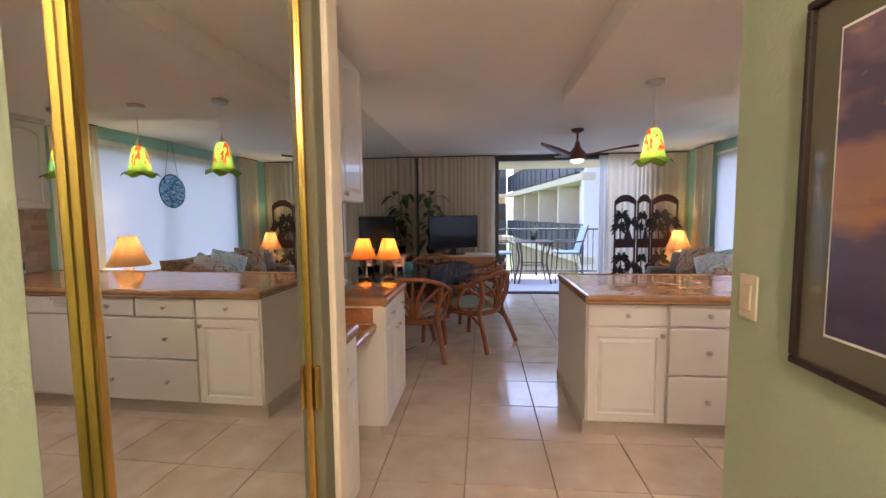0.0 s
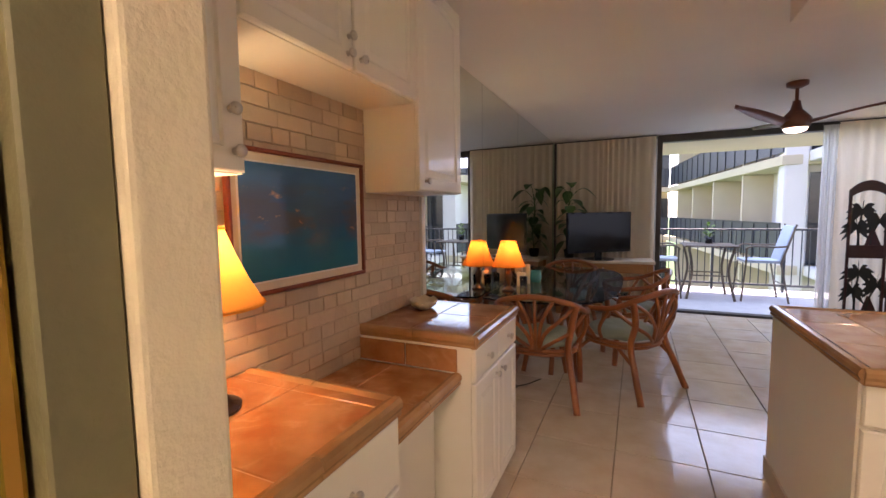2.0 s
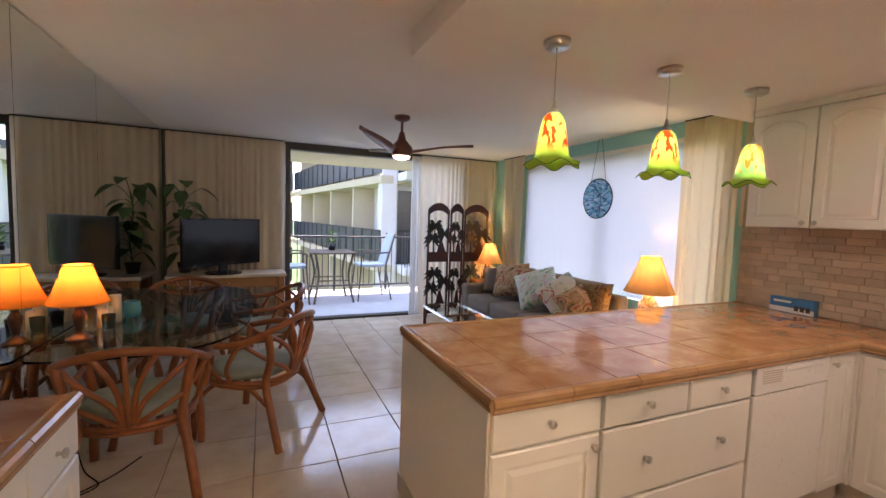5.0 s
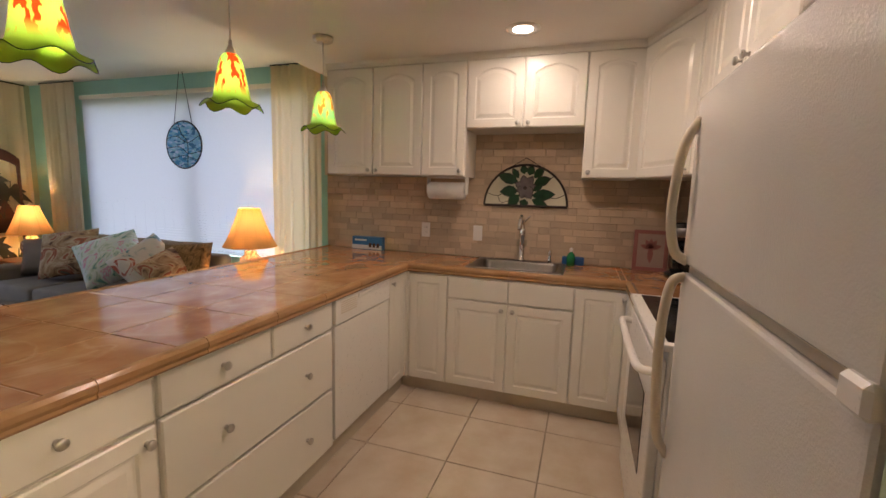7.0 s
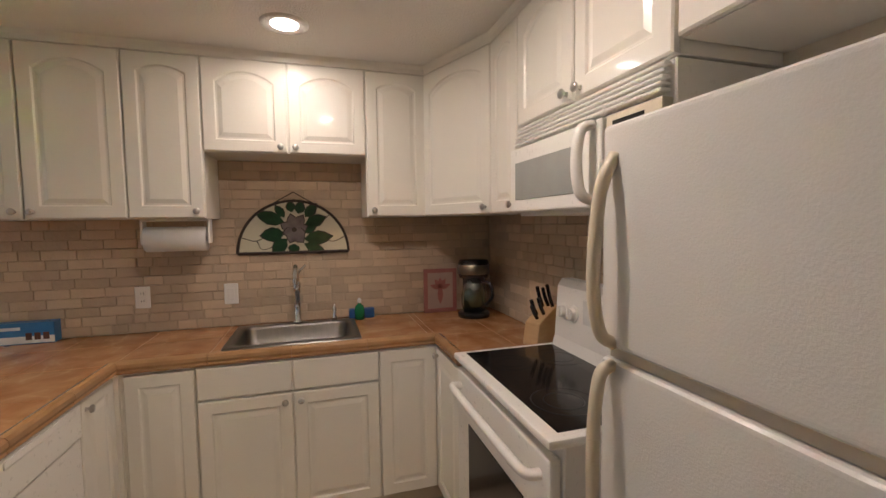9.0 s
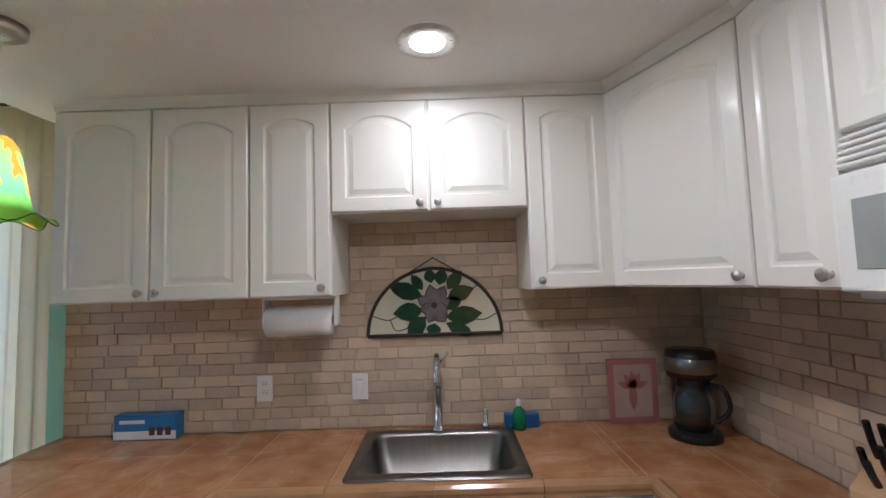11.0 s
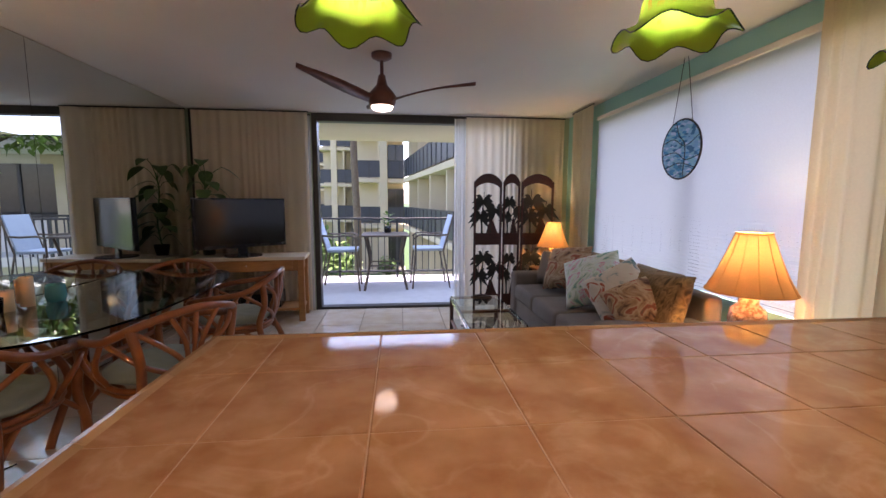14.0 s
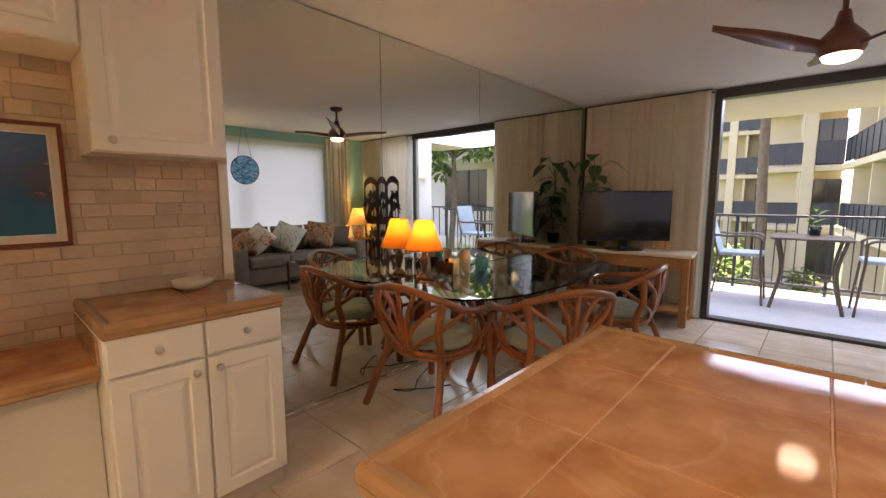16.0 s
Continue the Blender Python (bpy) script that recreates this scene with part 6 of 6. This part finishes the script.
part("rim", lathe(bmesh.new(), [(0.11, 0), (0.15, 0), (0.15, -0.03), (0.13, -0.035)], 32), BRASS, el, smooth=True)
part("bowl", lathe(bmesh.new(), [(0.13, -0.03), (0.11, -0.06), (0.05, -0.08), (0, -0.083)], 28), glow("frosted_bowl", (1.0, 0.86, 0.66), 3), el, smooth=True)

# ---- balcony
structure("balcony_floor", cube(-3, 4.6, 8.72, 11.1, -0.2, -0.015), DECK, "pale grey balcony deck", "balcony")
structure("balcony_soffit", cube(-3, 4.75, 8.72, 10.98, 2.44, 2.7), CONCRETE, "cream balcony ceiling", "ceiling")
structure("balcony_wall", cube(-3, -2.85, 8.72, 11.1, -0.015, 2.44), CONCRETE, "cream wall at the balcony's end", "wall")
structure("balcony_pier", cube(3.72, 4.12, 9.25, 9.62, -0.015, 2.44, 0.01), WHITE_STUCCO, "cream stucco pier on the balcony", "pier")
structure("house_wall_outside", cube(-3, -0.2, 8.56, 8.72, -3, 8), CONCRETE, "stucco house wall", "wall")
wl = thing("wall_lantern", "bronze wall lantern glowing on the balcony pier", "wall lamp", (3.70, 9.36, 1.80))
part("case", cube(-0.07, 0.018, -0.07, 0.07, -0.10, -0.085, 0.003), ENTRY_DARK, wl)
part("case", cube(-0.075, 0.018, -0.075, 0.075, 0.085, 0.10, 0.003), ENTRY_DARK, wl)
part("lit_pane", cube(-0.06, 0.0, -0.06, 0.06, -0.084, 0.084), glow("lantern_glass", (1.0, 0.72, 0.38), 2.0), wl)

rl = thing("balcony_railing", "dark painted metal balcony railing", "railing", (0, 10.9, 0))
for z in (1.06, 0.10):
    part("rail_bar", cube(-2.85, 4.55, -0.02, 0.02, z - 0.018, z + 0.018, 0.004), RAIL, rl)
baluster = bpy.data.meshes.new("baluster")
bm = cube(-0.007, 0.007, -0.007, 0.007, 0.119, 1.041)
bm.to_mesh(baluster)
bm.free()
baluster.materials.append(RAIL)
for k in range(64):
    if k % 9:
        piece("baluster", baluster, rl, Matrix.Translation((-2.8 + k * 0.115, 0, 0)))
for k in range(0, 64, 9):
    part("post", cube(-2.82 + k * 0.115, -2.78 + k * 0.115, -0.02, 0.02, -0.015, 1.041), RAIL, rl)

SLING = material("sling_fabric", (0.42, 0.49, 0.58), 0.8, second=(0.37, 0.44, 0.53), bump=0.3, bump_scale=300)
BROWN_METAL = material("brown_metal", (0.15, 0.12, 0.095), 0.45, 0.4, second=(0.12, 0.09, 0.07))


def bar_chair(place, turn):
    """Counter-height sling chair, facing +y."""
    t = thing("patio_chair", "tall patio chair with grey sling seat and brown arms", "chair", place, turn, "balcony chairs")
    part("seat", cube(-0.24, 0.24, -0.22, 0.24, 0.60, 0.645, 0.012, 2), SLING, t)
    bm = cube(-0.22, 0.22, -0.012, 0.012, 0.0, 0.56, 0.008)
    bmesh.ops.transform(bm, verts=bm.verts, matrix=Matrix.Translation((0, -0.22, 0.63)) @ Matrix.Rotation(radians(16), 4, "X"))
    part("back", bm, SLING, t)
    for s in (-1, 1):
        part("leg", tube(bmesh.new(), [(s * 0.27, 0.27, 0), (s * 0.25, 0.22, 0.60), (s * 0.26, 0.22, 0.84)], 0.014, 8), BROWN_METAL, t)
        part("leg", tube(bmesh.new(), [(s * 0.27, -0.33, 0), (s * 0.25, -0.22, 0.60), (s * 0.24, -0.39, 1.19)], 0.014, 8), BROWN_METAL, t)
        part("arm", tube(bmesh.new(), bend([(s * 0.26, 0.24, 0.80), (s * 0.27, 0.15, 0.86), (s * 0.27, -0.1, 0.85), (s * 0.25, -0.28, 0.86)], 4), 0.015, 8), BROWN_METAL, t)
    for y in (0.24, -0.27):
        part("stretcher", tube(bmesh.new(), [(-0.26, y, 0.28), (0.26, y, 0.28)], 0.010, 6), BROWN_METAL, t)
    return t


pc = bar_chair((1.52, 9.98, -0.015), -88)
copy_thing(pc, pose(2.88, 10.08, -0.015, 0, 0, 92))
bt = thing("patio_table", "square brown metal balcony table", "table", (2.19, 10.05, -0.015), 2)
part("top", cube(-0.37, 0.37, -0.37, 0.37, 0.84, 0.87, 0.008), BROWN_METAL, bt)
for sx in (-1, 1):
    for sy in (-1, 1):
        part("leg", tube(bmesh.new(), bend([(sx * 0.33, sy * 0.33, 0), (sx * 0.25, sy * 0.25, 0.45), (sx * 0.31, sy * 0.31, 0.84)]), 0.02, 8), BROWN_METAL, bt)
    part("stretcher", tube(bmesh.new(), [(-0.25, sx * 0.25, 0.38), (0.25, sx * 0.25, 0.38)], 0.012, 6), BROWN_METAL, bt)
pp = thing("potted_plant", "small leafy plant in a dark pot on the balcony table", "plant", (2.22, 10.2, 0.855))
part("pot", lathe(bmesh.new(), [(0, 0), (0.05, 0), (0.065, 0.11), (0.055, 0.11), (0, 0.09)], 16), BLACK, pp, smooth=True)
rnd = random.Random(9)
bm = bmesh.new()
for k in range(26):
    a, z = rnd.uniform(0, 6.28), rnd.uniform(0.10, 0.34)
    big_leaf(bm, (0.02 * math.cos(a), 0.02 * math.sin(a), z), ((0.10 + 0.05 * rnd.random()) * math.cos(a), 0.12 * math.sin(a), z + rnd.uniform(0, 0.09)), 0.045, 0.02, n=4)
part("leaves", bm, LEAF_BRIGHT, pp)

# ---- courtyard
structure("ground", cube(-400, 400, 8.75, 900, -3.4, -3.0), GRASS, "green lawn of the courtyard", "ground")
SCREEN_PANEL = material("rail_screen", (0.035, 0.045, 0.06), 0.35, second=(0.05, 0.06, 0.075), scale=2, bump=0.1)
ROOF = material("roof_shingle", (0.20, 0.11, 0.08), 0.9, second=(0.15, 0.08, 0.06), scale=3, bump=0.3)


def block(label, origin, angle, length, depth, fin, columns, z_top=8.3, levels=(-2.95, -0.2, 2.5, 5.2), panel=True, windows=True, walk=1.3):
    """A balcony building: slabs, rails, partition fins and rear walls. Local x runs along the face, local -y looks at the court."""
    t = thing("apartment_building", label, "building", (*origin, 0), angle)
    part("wall", cube(0, length, walk, walk + depth, -3.0, z_top - 0.3), CONCRETE, t)
    part("roof", cube(-0.3, length + 0.3, -0.3, walk + depth + 0.3, z_top - 0.3, z_top, 0.05), ROOF, t)
    for z in levels:
        part("slab", cube(-0.1, length + 0.1, 0, walk, z - 0.02, z + 0.22, 0.01), CONCRETE, t)
        if z > -2:
            r = part("rail_screen", cube(0, length, 0.04, 0.07, z + 0.30, z + 1.22), SCREEN_PANEL, t, "dark slatted balcony screen")
            part("handrail", cube(0, length, 0.03, 0.08, z + 1.22, z + 1.27), RAIL, r)
            k = 0.0
            while k < length + 0.01:
                part("rail_post", cube(k - 0.025, k + 0.025, 0.015, 0.039, z + 0.25, z + 1.22), RAIL, r)
                k += 0.9
        x = fin * 0.5
        while x < length:
            part("partition", cube(x - 0.06, x + 0.06, 0.09, walk - 0.002, z + 0.22, z + 2.66), CONCRETE, t)
            if windows:
                w = part("window", cube(x + 0.5, x + min(1.5, fin - 0.5), walk - 0.03, walk - 0.001, z + 0.3, z + 2.35), DARK_GLASS, t, "dark sliding window")
                part("window_frame", cube(x + 0.97, x + 1.03, walk - 0.045, walk - 0.031, z + 0.3, z + 2.35), RAIL, w)
            x += fin
    for x in columns:
        part("column", cube(x - 0.22, x + 0.22, -0.1, 0.34, -3.0, z_top - 0.3, 0.02), CONCRETE, t)
    return t


# the long wing beside the court: its face looks west, so the run goes from far to near
far_end, near_end = Vector((2.72, 28.2)), Vector((4.30, 15.0))
run = near_end - far_end
b0 = block("cream balcony wing with long dark slatted rails", (far_end.x, far_end.y), math.degrees(math.atan2(run.y, run.x)), run.length, 8, 3.0, (), windows=False)
part("lantern", cube(run.length - 7.7, run.length - 7.55, 1.15, 1.298, 1.65, 1.95, 0.01), BLACK, b0)
block("cream cross wing with balconies and white columns", (-0.2, 28.6), 0, 2.9, 8, 2.9, (1.75,))
block("cream far wing with balconies", (-3.4, 36.0), 0, 3.4, 8, 3.4, (1.0, 3.2))
block("cream distant wing with balconies under a shingle roof", (-14.0, 48.0), 12, 11.5, 8, 3.6, (2.0, 6.0, 10.0), z_top=7.0)

# the near return of the building with dark windows
nr = thing("apartment_building", "cream stucco return wall with dark wide windows", "building", (4.42, 15.0, 0))
part("wall", cube(0.42, 12, 0.3, 6, -3, 9), WHITE_STUCCO, nr)
part("column", cube(-0.05, 0.42, -0.05, 0.45, -3, 9, 0.02), WHITE_STUCCO, nr)
for x0, x1 in ((0.55, 1.5), (1.75, 4.0), (5.2, 7.4)):
    for z in (-0.1 if x0 < 1 else 0.85, 2.75 if x0 < 1 else 3.6):
        w = part("window", cube(x0, x1, 0.26, 0.298, z, z + (2.4 if x0 < 1 else 1.45)), DARK_GLASS, nr, "dark wide window")
        part("window_frame", cube((x0 + x1) / 2 - 0.04, (x0 + x1) / 2 + 0.04, 0.235, 0.259, z, z + (2.4 if x0 < 1 else 1.45)), RAIL, w)
part("slab", cube(0.43, 12, -0.9, 0.298, 2.55, 2.8, 0.01), WHITE_STUCCO, nr)
part("rail_screen", cube(0.43, 12, -0.88, -0.84, 2.85, 3.75), SCREEN_PANEL, nr)
part("slab", cube(0.43, 12, -0.9, 0.298, -0.22, 0.02, 0.01), WHITE_STUCCO, nr)
rr = part("rail_screen", cube(0.43, 12, -0.88, -0.84, 0.98, 1.03), RAIL, nr)
for k in range(40):
    part("rail_post", cube(0.45 + k * 0.28, 0.475 + k * 0.28, -0.875, -0.85, 0.02, 0.98), RAIL, rr)


def leafy(bm, centre, radius, count, size, rnd, flat=0.75):
    for _ in range(count):
        d = Vector((rnd.gauss(0, 1), rnd.gauss(0, 1), rnd.gauss(0, flat))).normalized() * radius * rnd.random() ** 0.4
        p = Vector(centre) + d
        q = p + Vector((rnd.uniform(-1, 1), rnd.uniform(-1, 1), rnd.uniform(-0.7, 0.4))) * size
        big_leaf(bm, p, q, size * 0.55, size * 0.2, n=2)


def tree(place, height, crown, label, seed, leaf=0.28):
    rnd = random.Random(seed)
    t = thing("courtyard_tree", label, "tree", place)
    trunk = bend([(0, 0, 0), (0.1, 0.05, height * 0.35), (-0.05, 0.1, height * 0.7), (0.1, 0, height)], 5)
    part("trunk", tube(bmesh.new(), trunk, 0.14, 10, taper=0.05), BARK, t, smooth=True)
    bm, leaves = bmesh.new(), bmesh.new()
    for k in range(9):
        a = k * 2.4
        base = Vector(trunk[int(len(trunk) * (0.74 + 0.03 * k)) if int(len(trunk) * (0.74 + 0.03 * k)) < len(trunk) else -1])
        tip = base + Vector((math.cos(a), math.sin(a), rnd.uniform(0.1, 0.7))) * crown * rnd.uniform(0.6, 1.0)
        tube(bm, bend([base, (base + tip) / 2 + Vector((0, 0, 0.15)), tip], 4), 0.045, 6, taper=0.012)
        leafy(leaves, tip, crown * 0.45, 110, leaf, rnd)
        leafy(leaves, (base + tip) / 2, crown * 0.3, 40, leaf, rnd)
    part("limbs", bm, BARK, t, smooth=True)
    part("crown", leaves, LEAF_BRIGHT, t)
    return t


tree((6.3, 13.2, -3.0), 6.7, 1.15, "bright green tree close to the balcony", 3)
rnd = random.Random(21)
for x, y, s in ((-0.4, 25.0, 1.0), (-1.6, 26.6, 1.4), (-3.5, 30.0, 1.8), (1.7, 27.6, 0.6), (-6.0, 33.0, 2.0), (2.6, 24.0, 0.5)):
    t = thing("shrub", "bright green shrub at the lawn's edge", "shrub", (x, y, -3.0), group="shrubs")
    bm = bmesh.new()
    for k in range(7):
        a = k * 0.9
        tube(bm, bend([(0, 0, 0), (0.2 * s * math.cos(a), 0.2 * s * math.sin(a), s * 0.6), (0.5 * s * math.cos(a), 0.5 * s * math.sin(a), s * 1.3)], 3), 0.02, 5)
    part("stems", bm, BARK, t)
    bm = bmesh.new()
    leafy(bm, (0, 0, s * 1.1), s, 260, 0.4 * s, rnd)
    part("foliage", bm, LEAF_BRIGHT, t)
pm = thing("palm_tree", "tall palm with a slender ringed trunk", "tree", (0.75, 20.0, -3.0))
part("trunk", tube(bmesh.new(), bend([(0, 0, 0), (0.05, 0, 3), (-0.05, 0, 7), (0.1, 0, 11)], 8), 0.17, 12, taper=0.11), BARK, pm, smooth=True)
bm = bmesh.new()
for k in range(16):
    a = k * 2.4
    e = rnd.uniform(-0.1, 0.7)
    for s in np.linspace(0.15, 1, 14):
        c = Vector((0.1 + 2.4 * s * math.cos(a), 2.4 * s * math.sin(a), 11 + 2.0 * s * e - 1.6 * s * s))
        for q in (-1, 1):
            big_leaf(bm, c, c + Vector((-q * math.sin(a) * 0.5 + 0.25 * math.cos(a), q * math.cos(a) * 0.5 + 0.25 * math.sin(a), -0.25)), 0.06, 0.05, n=2)
part("fronds", bm, LEAF_BRIGHT, pm)
sea = material("sea_water", (0.02, 0.09, 0.16), 0.1, second=(0.03, 0.12, 0.2), scale=0.1, bump=0.2, bump_scale=1)
structure("water", cube(20, 900, 60, 890, -2.99, -2.95), sea, "blue sea beyond the buildings", "sea")

# ---- counters, tile by tile (pieces last in the file)
def tile_mesh(name, w, d, h, mat, bevel=0.003):
    bm = cube(-w / 2, w / 2, -d / 2, d / 2, 0, h)
    top = [e for e in bm.edges if all(v.co.z > h - 1e-6 for v in e.verts)]
    bmesh.ops.bevel(bm, geom=top, offset=bevel, segments=1, affect="EDGES")
    bmesh.ops.delete(bm, geom=[f for f in bm.faces if f.normal.z < -0.9], context="FACES")
    mesh = bpy.data.meshes.new(name)
    bm.to_mesh(mesh)
    bm.free()
    mesh.materials.append(mat)
    return mesh


MESHES = {}


def lay(parent, x0, x1, y0, y1, z, mat, name="tile", h=0.012, gap=0.003):
    w, d = round(x1 - x0 - gap, 3), round(y1 - y0 - gap, 3)
    if w < 0.02 or d < 0.02:
        return
    key = (w, d, h, mat.name)
    if key not in MESHES:
        MESHES[key] = tile_mesh(name, w, d, h, mat)
    piece(name, MESHES[key], parent, Matrix.Translation(((x0 + x1) / 2, (y0 + y1) / 2, z)))


def grid_lines(lo, hi, start, pitch):
    k = math.ceil((lo - start) / pitch + 0.05)
    out = [lo]
    while start + k * pitch < hi - 0.02:
        out.append(start + k * pitch)
        k += 1
    return out + [hi]


NOSE = {}


def nosing(parent, a, b, z, out_x, out_y):
    """Rounded edge pieces along a counter's side from a to b; (out_x, out_y) points outwards."""
    a, b = Vector((*a, 0)), Vector((*b, 0))
    run = b - a
    n = max(1, round(run.length / 0.31))
    length = run.length / n
    key = round(length, 3)
    if key not in NOSE:
        bm = bmesh.new()
        prof = [(-0.03, 0.0), (-0.012, 0.007), (0.004, 0.004), (0.012, -0.006), (0.013, -0.02), (0.006, -0.032), (0.009, -0.040), (0.0, -0.050), (-0.03, -0.050)]
        rings = [[bm.verts.new((s * (length / 2 - 0.0015), o, zz)) for o, zz in prof] for s in (-1, 1)]
        for i in range(len(prof)):
            j = (i + 1) % len(prof)
            bm.faces.new((rings[0][i], rings[0][j], rings[1][j], rings[1][i]))
        bm.faces.new(rings[0])
        bm.faces.new(rings[1])
        bmesh.ops.recalc_face_normals(bm, faces=bm.faces)
        mesh = bpy.data.meshes.new("nosing")
        bm.to_mesh(mesh)
        bm.free()
        mesh.materials.append(COUNTER_NOSE)
        NOSE[key] = mesh
    turn = math.atan2(-out_x, out_y)
    for k in range(n):
        c = a + run * ((k + 0.5) / n)
        piece("nosing", NOSE[key], parent, Matrix.Translation((c.x, c.y, z)) @ Matrix.Rotation(turn, 4, "Z"))


def counter(label, blocks, z, edges, tile=0.333, sx=2.007, sy=4.02, hole=None):
    t = thing("countertop", label, "countertop")
    bm = bmesh.new()
    for x0, x1, y0, y1 in blocks:
        box(bm, x0, x1, y0, y1, z - 0.04, z - 0.0025)
    part("bed", bm, COUNTER_GROUT, t, "pale grout bed")
    for x0, x1, y0, y1 in blocks:
        xs, ys = grid_lines(x0, x1, sx, tile), grid_lines(y0, y1, sy, tile)
        for i in range(len(xs) - 1):
            for j in range(len(ys) - 1):
                lay(t, xs[i], xs[i + 1], ys[j], ys[j + 1], z - 0.012, COUNTER_TILE, gap=0.0025)
    for e in edges:
        nosing(t, e[0], e[1], z, *e[2])
    return t


SX0, SX1, SY0, SY1 = 4.10, 4.50, 2.72, 3.28
counter("glossy brown ceramic tile countertop of the peninsula and sink run",
        [(1.775, 4.585, 3.70, 4.68), (4.03, SX0, 2.32, 3.70), (SX1, 4.585, 2.32, 3.70), (SX0, SX1, 2.32, SY0), (SX0, SX1, SY1, 3.70), (3.675, 4.585, 1.79, 2.32)], C,
        [((1.775, 3.70), (4.03, 3.70), (0, -1)), ((1.775, 4.68), (4.58, 4.68), (0, 1)), ((1.775, 3.70), (1.775, 4.68), (-1, 0)),
         ((4.03, 2.32), (4.03, 3.70), (-1, 0)), ((3.675, 2.32), (4.03, 2.32), (0, 1))])
counter("glossy brown tiled top of the cabinet beside the mirror", [(-0.018, 0.55, 3.565, 4.19)], C,
        [((0.55, 3.565), (0.55, 4.19), (1, 0)), ((-0.018, 3.565), (0.55, 3.565), (0, -1))], sx=0.235, sy=3.9)
counter("lower brown tiled desk top", [(-0.018, 0.48, 2.98, 3.555)], 0.745, [((0.48, 2.98), (0.48, 3.555), (1, 0))], sx=0.17, sy=3.24)
counter("glossy brown tiled top under the desk lamp", [(-0.018, 0.55, 2.33, 2.965)], C,
        [((0.55, 2.33), (0.55, 2.965), (1, 0)), ((-0.018, 2.965), (0.55, 2.965), (0, 1))], sx=0.235, sy=2.56)
t = thing("desk_riser", "brown tile upstands at the back and ends of the desk", "tile trim")
for k in range(2):
    part("tile", cube(-0.014 + k * 0.245, 0.225 + k * 0.245, 3.552, 3.5605, 0.75, 0.845, 0.002), COUNTER_TILE, t)
    part("tile", cube(-0.021, -0.010, 2.985 + k * 0.286, 3.268 + k * 0.283, 0.75, 0.845, 0.002), COUNTER_TILE, t)

# ---- floor tiles
P = 0.4665
for i in range(-4, 8):
    for j in range(-8, 11):
        x0, y0 = 1.506 + i * P, 4.115 + (j - 1) * P
        if x0 + P < 0.0 or x0 > 4.6 or y0 > 8.6 or y0 < -0.7:
            continue
        if (x0 > 1.9 and y0 + P < 1.75) or (x0 + P < 0.5 and y0 + P < 2.2):
            continue
        lay(floor, max(x0, -0.02), min(x0 + P, 4.592), y0, min(y0 + P, 8.57), -0.012, FLOOR_TILE, h=0.012, gap=0.005)


# ---- stone courses behind the counters
def bricks(parent, origin, along, face, length, z0, z1, course, long_piece, holes=()):
    """Tumbled stones in running courses on a wall: nearest pieces are objects, the rest one mesh."""
    rnd = random.Random(len(parent.name) + int(length * 100))
    rows = max(1, round((z1 - z0) / course))
    ch = (z1 - z0) / rows
    turn = Matrix((( along[0], -face[0] * 1.0, 0, 0), (along[1], -face[1] * 1.0, 0, 0), (0, 0, 1, 0), (0, 0, 0, 1)))
    for r in range(rows):
        s = -rnd.uniform(0, long_piece * 0.9)
        while s < length - 0.012:
            L = long_piece * rnd.choice((1.0, 1.0, 1.0, 0.62, 0.5))
            a, b = max(s, 0.0), min(s + L, length)
            s += L
            if b - a < 0.02:
                continue
            zc = z0 + (r + 0.5) * ch
            mid = (a + b) / 2
            if any(h[0] < mid < h[1] and h[2] < zc < h[3] for h in holes):
                continue
            w = round((b - a) / 0.01) * 0.01 - 0.003
            key = ("stone", w, round(ch, 4))
            if key not in MESHES:
                bm = cube(-w / 2, w / 2, -0.005, 0, -ch / 2 + 0.0015, ch / 2 - 0.0015)
                front = [e for e in bm.edges if all(v.co.y < -0.0045 for v in e.verts)]
                bmesh.ops.bevel(bm, geom=front, offset=0.0022, segments=1, affect="EDGES")
                mesh = bpy.data.meshes.new("stone")
                bm.to_mesh(mesh)
                bm.free()
                mesh.materials.append(BRICK)
                MESHES[key] = mesh
            proud = rnd.uniform(0, 0.002)
            m = Matrix.Translation((origin[0] + along[0] * mid + face[0] * proud, origin[1] + along[1] * mid + face[1] * proud, zc)) @ turn
            piece("stone", MESHES[key], parent, m @ Matrix.Rotation(radians(rnd.uniform(-0.25, 0.25)), 4, "Y"))


def splash(name, label, x0, x1, y0, y1, z0, z1):
    return structure(name, cube(x0, x1, y0, y1, z0, z1), MORTAR, label, "backsplash")


s = splash("backsplash_east", "tumbled travertine stone courses above the counter", 4.582, 4.5915, 1.784, 4.69, C, 1.84)
bricks(s, (4.5815, 4.69), (0, -1), (-1, 0), 2.89, C + 0.004, 1.50, 0.05, 0.150)
bricks(s, (4.5815, 3.39), (0, -1), (-1, 0), 0.77, 1.502, 1.82, 0.05, 0.150)
s = splash("backsplash_south", "tumbled travertine stone courses behind the range", 2.80, 4.58, 1.783, 1.7925, C, 1.55)
bricks(s, (4.57, 1.793), (-1, 0), (0, 1), 1.77, C + 0.004, 1.50, 0.05, 0.150)
s = splash("backsplash_desk", "tumbled travertine stone wall over the desk", -0.0215, -0.012, 2.326, 4.16, 0.72, 1.875)
bricks(s, (-0.0115, 2.33), (0, 1), (1, 0), 1.825, 0.905, 1.872, 0.056, 0.165)
bricks(s, (-0.0115, 2.90), (0, 1), (1, 0), 0.68, 0.752, 0.903, 0.056, 0.165)
